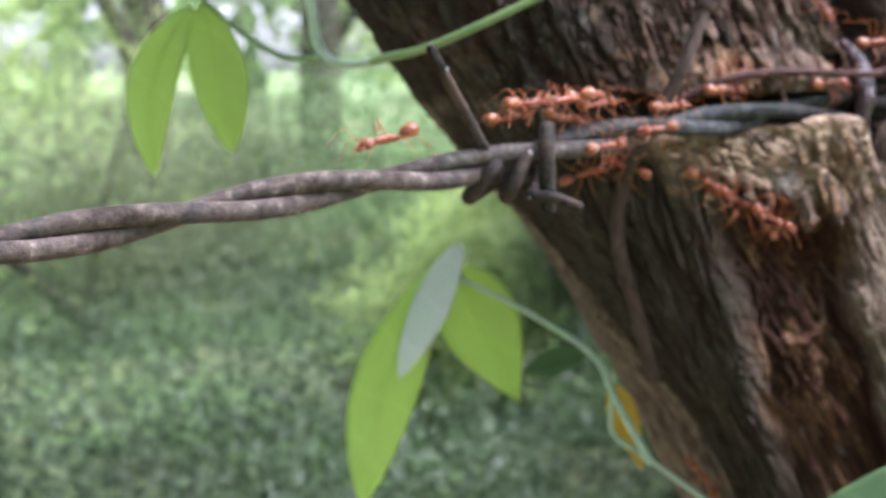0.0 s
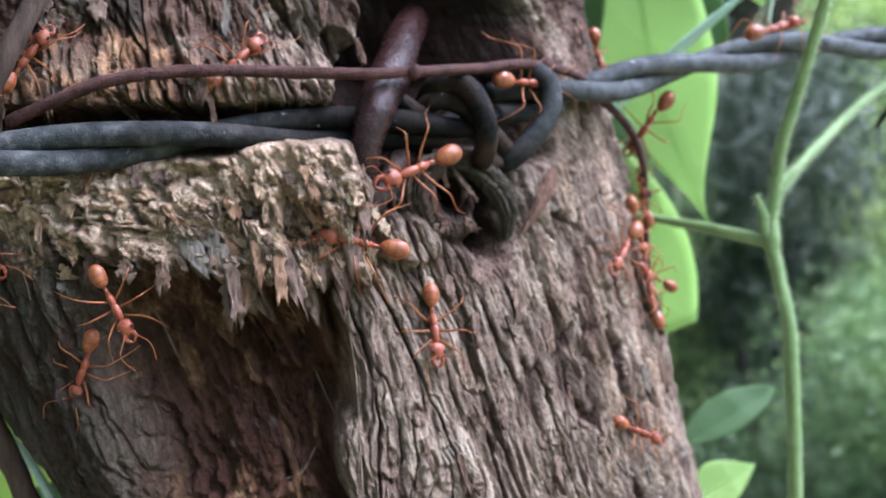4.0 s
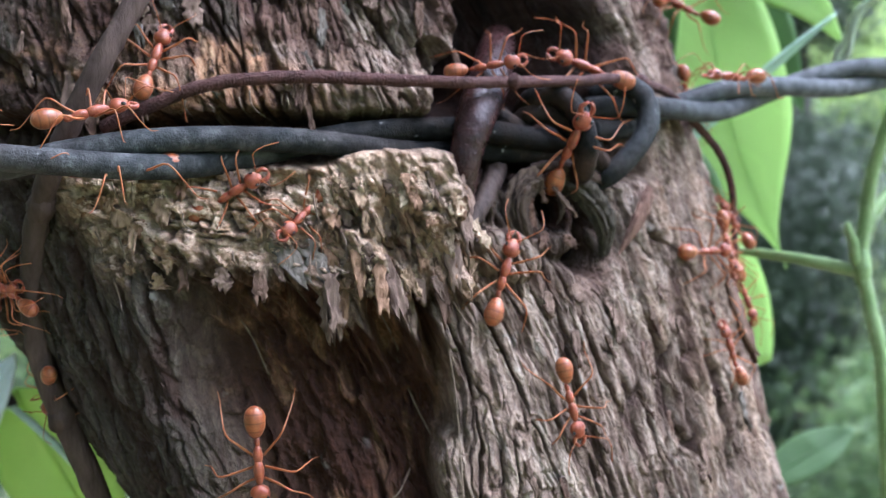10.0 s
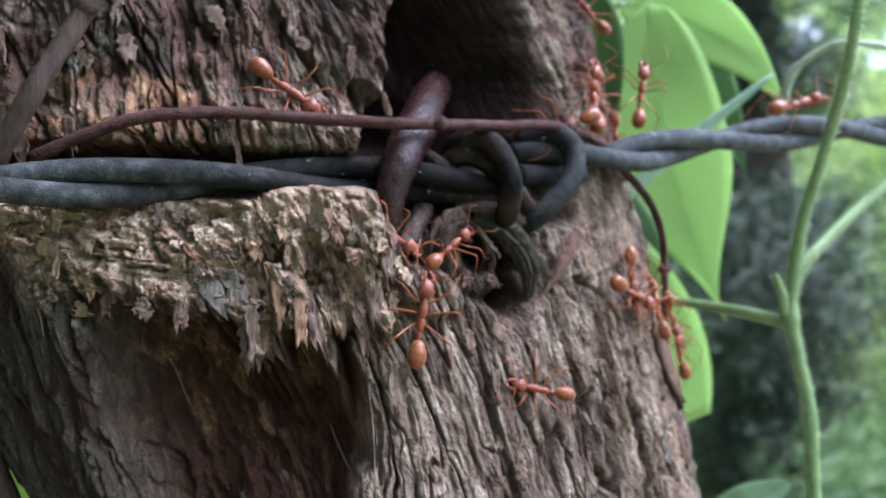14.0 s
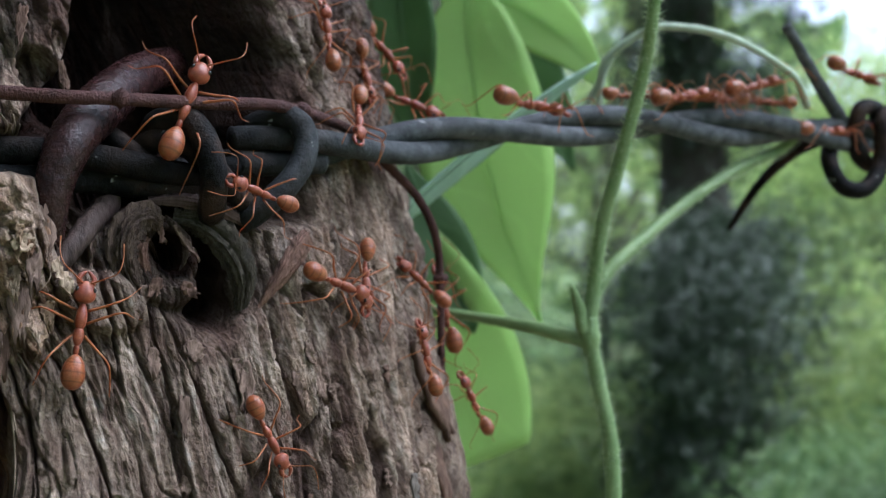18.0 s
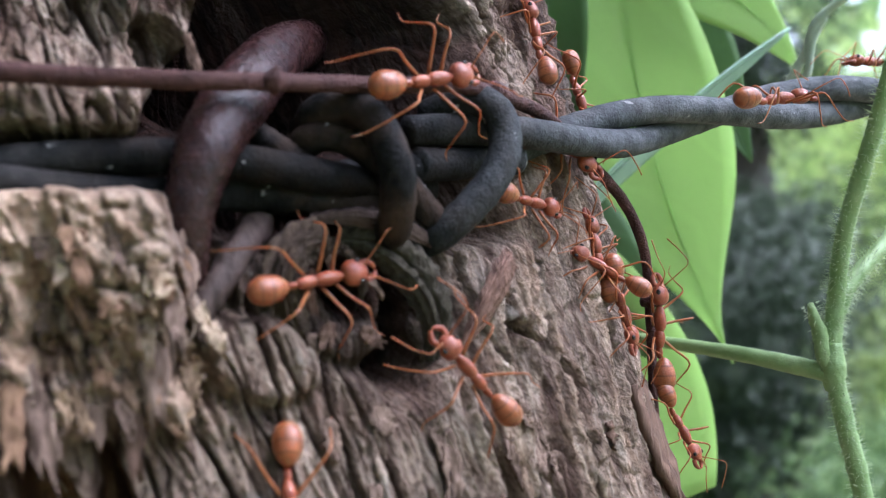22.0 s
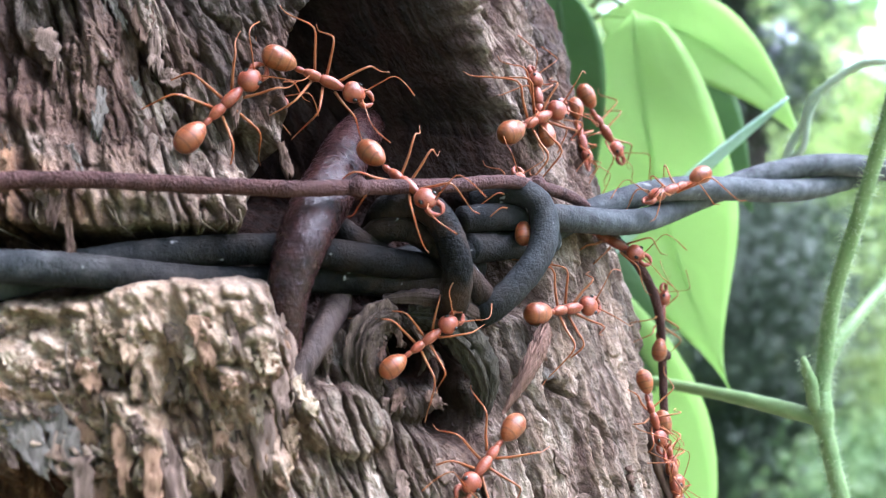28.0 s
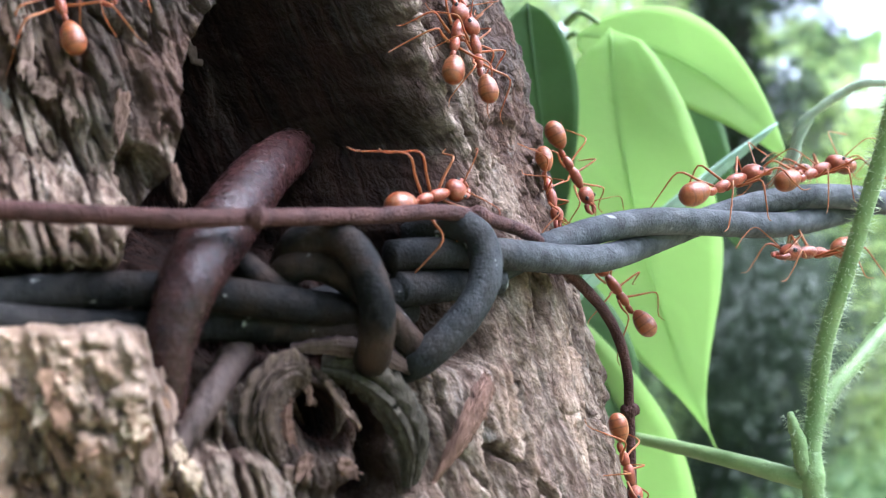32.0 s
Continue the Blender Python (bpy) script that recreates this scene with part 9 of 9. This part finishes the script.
    [(0, 21.8, 200.5, 1085, -67, 13, -152), (11.18, 21.8, 200.5, 1085, -67, 13, -152), (11.79, 30.8, 194.4, 1063.1, -62, 14, -149), (12.39, 41.8, 187.1, 1041.2, -70, 13, -149), (12.6, 45.6, 185.2, 1031.4, -44, 59, -110), (12.8, 49.4, 183.2, 1021.7, 49, 50, -6), (13, 53.3, 181.3, 1011.9, 64, 2, 24), (13.61, 41.8, 187.1, 1041.2, 70, -13, 31), (14.21, 30.8, 194.4, 1063.1, 62, -14, 31), (14.82, 21.8, 200.5, 1085, 67, -13, 28), (16.09, 12.5, 228.2, 1085, 14, -10, 34), (17.37, 3.3, 255.9, 1085, -38, -5, 35), (18.64, -6, 283.6, 1085, -90, 0, 31), (22.46, 71.5, 214.6, 925, -90, 0, -30), (23.77, 79.2, 200.8, 925, -44, 27, -7), (25.08, 86.8, 186.9, 925, 14, 26, 32), (26.39, 94.5, 173, 925, 59, -2, 53), (26.93, 84.5, 179.7, 945, 74, 1, 53), (27.46, 80.1, 183.5, 965, 70, 1, 54), (27.73, 76.3, 186.6, 978.3, 67, 41, 38), (28, 72.5, 189.6, 991.6, 16, 74, -24), (29, 69.7, 184.2, 992, 30, 74, -23), (30, 69.4, 185, 999.4, 47, 77, -32), (30.41, 77.4, 202.9, 999.4, 0, 73, -24), (30.82, 73.2, 221.7, 999.4, 0, 82, 13), (31.23, 61.1, 235.1, 999.4, 0, 90, 42), (31.64, 47.8, 245.5, 999.4, 180, 83, -128), (32, 47.8, 245.5, 999.4, 180, 83, -128)],
    [(0, 46.5, 246.7, 1002.1, 180, -84, 52), (11.42, 46.5, 246.7, 1002.1, 180, -84, 52), (11.81, 59.4, 236.5, 1002.1, 0, -89, -136), (12.21, 71.3, 224, 1002.1, 0, -83, -163), (12.6, 76.9, 206, 1002.1, 0, -73, 153), (13, 68.2, 189.3, 1002.1, -55, -67, -174), (16, 76.6, 199.9, 997.1, 5, -73, 86), (16.1, 76.7, 204.8, 997.1, 35, -23, 51), (16.21, 76.7, 209.8, 997.1, 36, 29, 42), (16.31, 76.8, 214.8, 997.1, 0, 78, 0), (16.63, 69.2, 227.4, 997.1, 0, 86, 31), (16.94, 59.3, 236.5, 997.1, 180, 89, -133), (17.25, 48.8, 244.4, 997.1, 180, 83, -127), (17.6, 42.3, 247.5, 997.1, -89, 45, -27), (17.94, 35.9, 250.5, 997.1, -90, 0, -15), (18.63, 71.5, 214.6, 925, -90, 0, -30), (18.87, 76, 196.6, 925, -44, 26, -7), (19.11, 80.4, 178.5, 925, 14, 24, 31), (19.34, 84.8, 160.5, 925, 59, -3, 51), (19.9, 74.7, 167.2, 945.3, 70, -8, 50), (20.45, 67.1, 169.7, 965.5, 71, -10, 45), (20.72, 62, 171.4, 979.1, 72, 47, 23), (21, 56.9, 173.1, 992.6, -51, 69, -114), (22, 62, 177.3, 989.3, 31, 72, -17), (23, 66.9, 180.1, 993.4, 76, 60, 6), (23.5, 65.4, 182.3, 997.9, 70, 21, 33), (24, 63.9, 184.5, 1002.4, 42, 70, -5), (27, 65.2, 185.5, 1002.2, 54, 59, 12), (27.5, 64.1, 182.3, 1001, -23, 66, -94), (28, 63.1, 179.1, 999.7, -43, 33, -145), (29, 66.5, 179.9, 997.5, -85, 57, -133), (29.25, 66, 181.8, 999.1, -14, 75, -47), (29.5, 65.6, 183.7, 1000.6, 35, 51, 17), (30, 65.5, 186.6, 1003.7, 35, 73, -8), (31, 68.1, 191.4, 1007.5, 61, 40, 29), (32, 68.1, 195.5, 1012.9, 66, 23, 39)],
    [(0, 203, 300.8, 1014.2, -2, 0, 130), (14.6, 203, 300.8, 1014.2, -2, 0, 130), (15.8, 157, 262.2, 1011.6, -5, 0, 130), (16.2, 141.8, 249.3, 1009.8, -3, 5, -170), (16.6, 126.6, 236.4, 1007.9, 3, 5, -110), (17, 111.4, 223.6, 1006, 7, 13, -48), (18, 112.2, 224.3, 1007.3, 14, 13, -47), (19, 110.3, 222.7, 1006.5, 17, 12, -46), (20, 107.7, 220.5, 1006.2, 10, 12, -48), (21, 104.5, 217.7, 1005.8, 14, 12, -47), (22.2, 150.1, 256.3, 1011.4, 5, 0, -50), (23.4, 203, 300.8, 1014.2, 2, 0, -50), (25.47, 203, 300.8, 1014.2, 1, -2, 10), (27.53, 203, 300.8, 1014.2, -1, -2, 70), (29.6, 203, 300.8, 1014.2, -7, 0, 130), (30.8, 140.1, 247.9, 1003.7, -5, 0, 130), (32, 94.5, 209.3, 998, -4, -13, 131)],
    [(0, 203, 300.8, 1014.2, 2, 0, 130), (15.71, 203, 300.8, 1014.2, 2, 0, 130), (16.85, 170, 273.1, 1015.9, -5, 0, 130), (17.24, 154.7, 260.3, 1014, -3, 5, -170), (17.62, 139.5, 247.4, 1012.1, 3, 5, -111), (18, 124.3, 234.6, 1010.2, -10, 13, -52), (19, 121.5, 232.1, 1007.3, 21, 11, -46), (20, 116.4, 227.9, 1007.2, 12, 11, -47), (21.2, 162.1, 266.4, 1012.9, 5, 0, -50), (22.4, 203, 300.8, 1014.2, 1, 0, -50), (32, 203, 300.8, 1014.2, 1, 0, -50)],
]


def ant_poses(rows):
    return [(t, pose(x * MM, y * MM, z * MM, a, b, c)) for t, x, y, z, a, b, c in rows]


def stand(at, ahead, up):
    """The pose of an ant at a place in mm, its head to the front and its back up."""
    up = Vector(up).normalized()
    ahead = Vector(ahead)
    ahead = (ahead - up * ahead.dot(up)).normalized()
    m = Matrix((ahead.cross(up), ahead, up)).transposed().to_4x4()
    m.translation = Vector(at) * MM
    return m


def bark_ant(rows):
    """Rows of seconds, angle on the trunk, height in mm, heading (0 climbs, 90 turns round the trunk)."""
    out = []
    for t, thd, zmm, head in rows:
        nor = trunk_normal(thd, 0.99 + zmm * MM)
        ring = Vector((0, 0, 1)).cross(nor).normalized()
        high = nor.cross(ring)
        sink = float(np.mean(relief(np.array([thd - 3.0, thd, thd + 3.0]), np.array([0.99 + zmm * MM] * 3))[0]))
        out.append((t, stand(smooth_place(thd, zmm, max(-4.0, sink) + 0.25), high * math.cos(radians(head)) + ring * math.sin(radians(head)), nor)))
    return out


def wire_ant(centre, rows, way):
    """Rows of seconds, x along the wire in mm, the side of the wire (0 on top, 90 towards the camera) and the lift over it."""
    c = spline(centre, 300)
    out = []
    for t, x, side, lift in rows:
        i = int(np.clip(np.searchsorted(c[:, 0], x), 1, 298))
        along = unit(c[i + 1] - c[i - 1])
        front = unit(np.cross([0, 0, 1.0], along)) * -1
        up = np.cross(front, along) * -1
        if up[2] < 0:
            up = -up
        out_way = up * math.cos(radians(side)) + front * math.sin(radians(side))
        out.append((t, stand(c[i] + out_way * (1.7 + lift), along * way, out_way)))
    return out


MORE_ANTS = [
    (0.95, wire_ant(WIRE_NEAR, [(0, 8.5, -10, 1.6), (1, 9.0, 10, 3.4), (3, 4, 5, 2), (9, -6, 0, 0.2), (20, -20, 10, 0.2), (32, -30, 0, 0.2)], 1)),
    (1.05, wire_ant(WIRE_NEAR, [(0, 13.0, 15, 2.6), (1, 12.2, 25, 2.6), (3, 9, 15, 2), (9, 2, 5, 0.2), (20, -12, 0, 0.2), (32, -18, 5, 0.2)], -1)),
    (0.9, wire_ant(WIRE_NEAR, [(0, 18.0, 5, 1.4), (1, 15.0, 30, 2.4), (3, 12, 20, 1), (9, 6, 5, 0.2), (20, -2, 0, 0.2), (32, -8, 5, 0.2)], 1)),
    (0.92, wire_ant(WIRE_NEAR, [(0, 17.0, 100, 0.1), (1, 12.5, 105, 0.1), (3, 10, 100, 0.1), (9, 12, 95, 0.1), (20, 4, 90, 0.1), (32, 0, 95, 0.1)], 1)),
    (0.88, wire_ant(WIRE_NEAR, [(0, 23.5, 80, 0.1), (1, 30.5, 85, 0.1), (2, 23.5, 75, 0.1), (3, 20, 70, 0.1), (9, 17, 60, 0.1), (20, 12, 80, 0.1), (32, 10, 85, 0.1)], -1)),
    (0.9, wire_ant(WIRE_NEAR, [(0, 27.0, 20, 0.1), (1, 21.0, 30, 0.1), (2, 22.0, 25, 0.1), (3, 17, 20, 0.1), (9, 24.0, 40, 0.1), (12, 18, 30, 0.1), (32, 12, 25, 0.1)], 1)),
    (0.95, bark_ant([(0, -27, -3, 70), (1, -29, -1.8, 80), (2, -26, -6.5, 75), (6, -28, -7, 60), (9, -26.2, -6.6, 75), (13, -36, -9, 60), (32, -42, -12, 55)])),
    (0.9, bark_ant([(0, -20, -2, -70), (1, -23, -1.2, -75), (2, -18, 3.5, -50), (4, -24, 1, -60), (10, -34, -3, -60), (32, -40, -6, -60)])),
    (1.0, bark_ant([(0, -8, -4.5, 120), (1, -4.5, -2.2, 105), (2, -6.5, 0.4, 110), (3, -12, -2, 120), (6, -24, -6, 110), (14, -38, -8, 100), (32, -44, -10, 95)])),
    (0.9, bark_ant([(0, 2.5, -9.5, 200), (1, -1.5, -4.2, 160), (2, -2.8, -12, 175), (4, -14, -14, 200), (8, -30, -15, 220), (32, -44, -16, 220)])),
    (0.92, bark_ant([(0, 5, 8.6, 60), (1, 4.2, 8.4, 70), (2, 9.5, 8.2, 80), (3, 6, 9.5, 60), (5, -10, 12, 20), (9, -24, 14, 0), (32, -36, 18, 0)])),
    (0.88, bark_ant([(0, 34, 19, 150), (1, 34.8, 18.5, 160), (2, 37.5, 20, 170), (3, 36, 24, 175), (6, 34, 30, 180), (16, 33, 33, 190), (21, 34, 30, 190), (24, 35.9, 18.5, 185), (27, 37, 18, 150), (30, 35.2, 16, 120), (32, 33, 24, 140)])),
    (0.95, wire_ant(WIRE_FAR, [(0, 150, 0, 0.2), (13, 140, 5, 0.2), (16, 101, 0, 0.2), (18, 108, 10, 0.2), (20, 103, 5, 0.2), (21, 99.5, 0, 0.2), (24, 101, -10, 0.2), (27, 120, 0, 0.2), (29, 112, 5, 0.2), (31, 100.5, 0, 0.2), (32, 96, 0, 0.2)], -1)),
    (0.9, wire_ant(WIRE_FAR, [(0, 170, 5, 0.2), (14, 150, 0, 0.2), (16, 92, 10, 0.2), (17, 97, 5, 0.2), (18, 98.5, 0, 0.2), (19, 114, 5, 0.2), (21, 106, 0, 0.2), (24, 114, 10, 0.2), (28, 116, 0, 0.2), (32, 104, 5, 0.2)], 1)),
    (0.92, wire_ant(WIRE_FAR, [(0, 180, 0, 0.2), (15, 140, 10, 0.2), (17, 115, 0, 0.2), (18, 114, 5, 0.2), (20, 119, 0, 0.2), (24, 130, 5, 0.2), (32, 142, 0, 0.2)], -1)),
    (0.9, wire_ant(WIRE_FAR, [(0, 190, 0, 0.2), (15, 150, -10, 0.2), (17, 106.5, -5, 0.2), (18, 107, 0, 0.2), (20, 111, 0, 0.2), (24, 124, 5, 0.2), (32, 130, 0, 0.2)], 1)),
    (0.9, bark_ant([(0, 77, -14, 5), (3, 78, -9, 10), (6, 80, -21, 0), (9, 78, -6, 10), (13, 77, -4, 5), (16, 78, -12, 0), (18, 77.5, -9, 0), (21, 77, -1, 5), (24, 71, 2.5, 15), (27, 79, -10, 5), (32, 80, -15, 0)])),
    (0.92, bark_ant([(0, 80, -24, 180), (2, 79, -6, 175), (6, 77, -6, 180), (12, 74.5, -4.5, 190), (17, 66.5, -3.3, 200), (20, 72.5, -2.5, 190), (24, 77, -6, 180), (27, 80, -14, 180), (30, 79, 1.5, 175), (32, 80, -6, 180)])),
    (0.95, bark_ant([(0, 72, 20, 20), (9, 74, 24, 10), (13, 71.5, 13, 25), (17, 67, 19.0, 10), (21, 74, 14, 15), (24, 66.5, 20.5, 0), (27, 66.8, 16.5, 10), (30, 68, 20, 15), (32, 67, 22, 5)])),
    (0.9, bark_ant([(0, 80, 14, 200), (9, 83, 10, 190), (13, 79, 10.5, 205), (16, 80, 11, 195), (18, 77, 15.5, 190), (21, 82, 12, 185), (24, 80, 14, 195), (27, 78.5, 17.5, 200), (30, 78, 8.5, 190), (32, 78.5, 13, 195)])),
]


def motions():
    first = make_ant()
    tracks = [(size, ant_poses(rows)) for size, rows in zip(ANT_SIZES, ANT_ROWS)] + MORE_ANTS
    ants = [first] + [copy_thing(first, Matrix.Identity(4)) for _ in tracks[1:]]
    r = random.Random(21)
    for ant, (size, poses) in zip(ants, tracks):
        ant.scale = (size, size, size)
        walk(ant, poses)
        ts = np.array([q[0] for q in poses])
        ps = np.array([tuple(q[1].translation * 1000) for q in poses])

        def pace(t):
            a, b = [np.array([np.interp(s, ts, ps[:, k]) for k in range(3)]) for s in (max(0, t - 0.3), min(32, t + 0.3))]
            return float(np.linalg.norm(b - a)) / 0.6
        beat = [0.4 * k for k in range(81)]
        swing = [min(17.0, 3.0 + 2.0 * pace(t)) for t in beat]
        legs = [o for o in ant.children if o.name.startswith("leg")]
        for k, leg in enumerate(legs):
            at, rest = leg.location.copy(), r.uniform(-9, 9)
            sign = 1 if k in (0, 2, 4) else -1
            lift = r.uniform(-6, 6)
            walk(leg, [(t, Matrix.Translation(at) @ pose(0, 0, 0, 0, lift + r.uniform(-2, 2), rest + (sign if i % 2 else -sign) * w + r.uniform(-2, 2))) for i, (t, w) in enumerate(zip(beat, swing))])
        for head in [o for o in ant.children if o.name.startswith("head")]:
            for feeler in [o for o in head.children if o.name.startswith("antenna")]:
                at = feeler.location.copy()
                walk(feeler, [(t, Matrix.Translation(at) @ pose(0, 0, 0, r.uniform(-14, 14), r.uniform(-6, 6), r.uniform(-16, 16))) for t in beat[::2]])


motions()
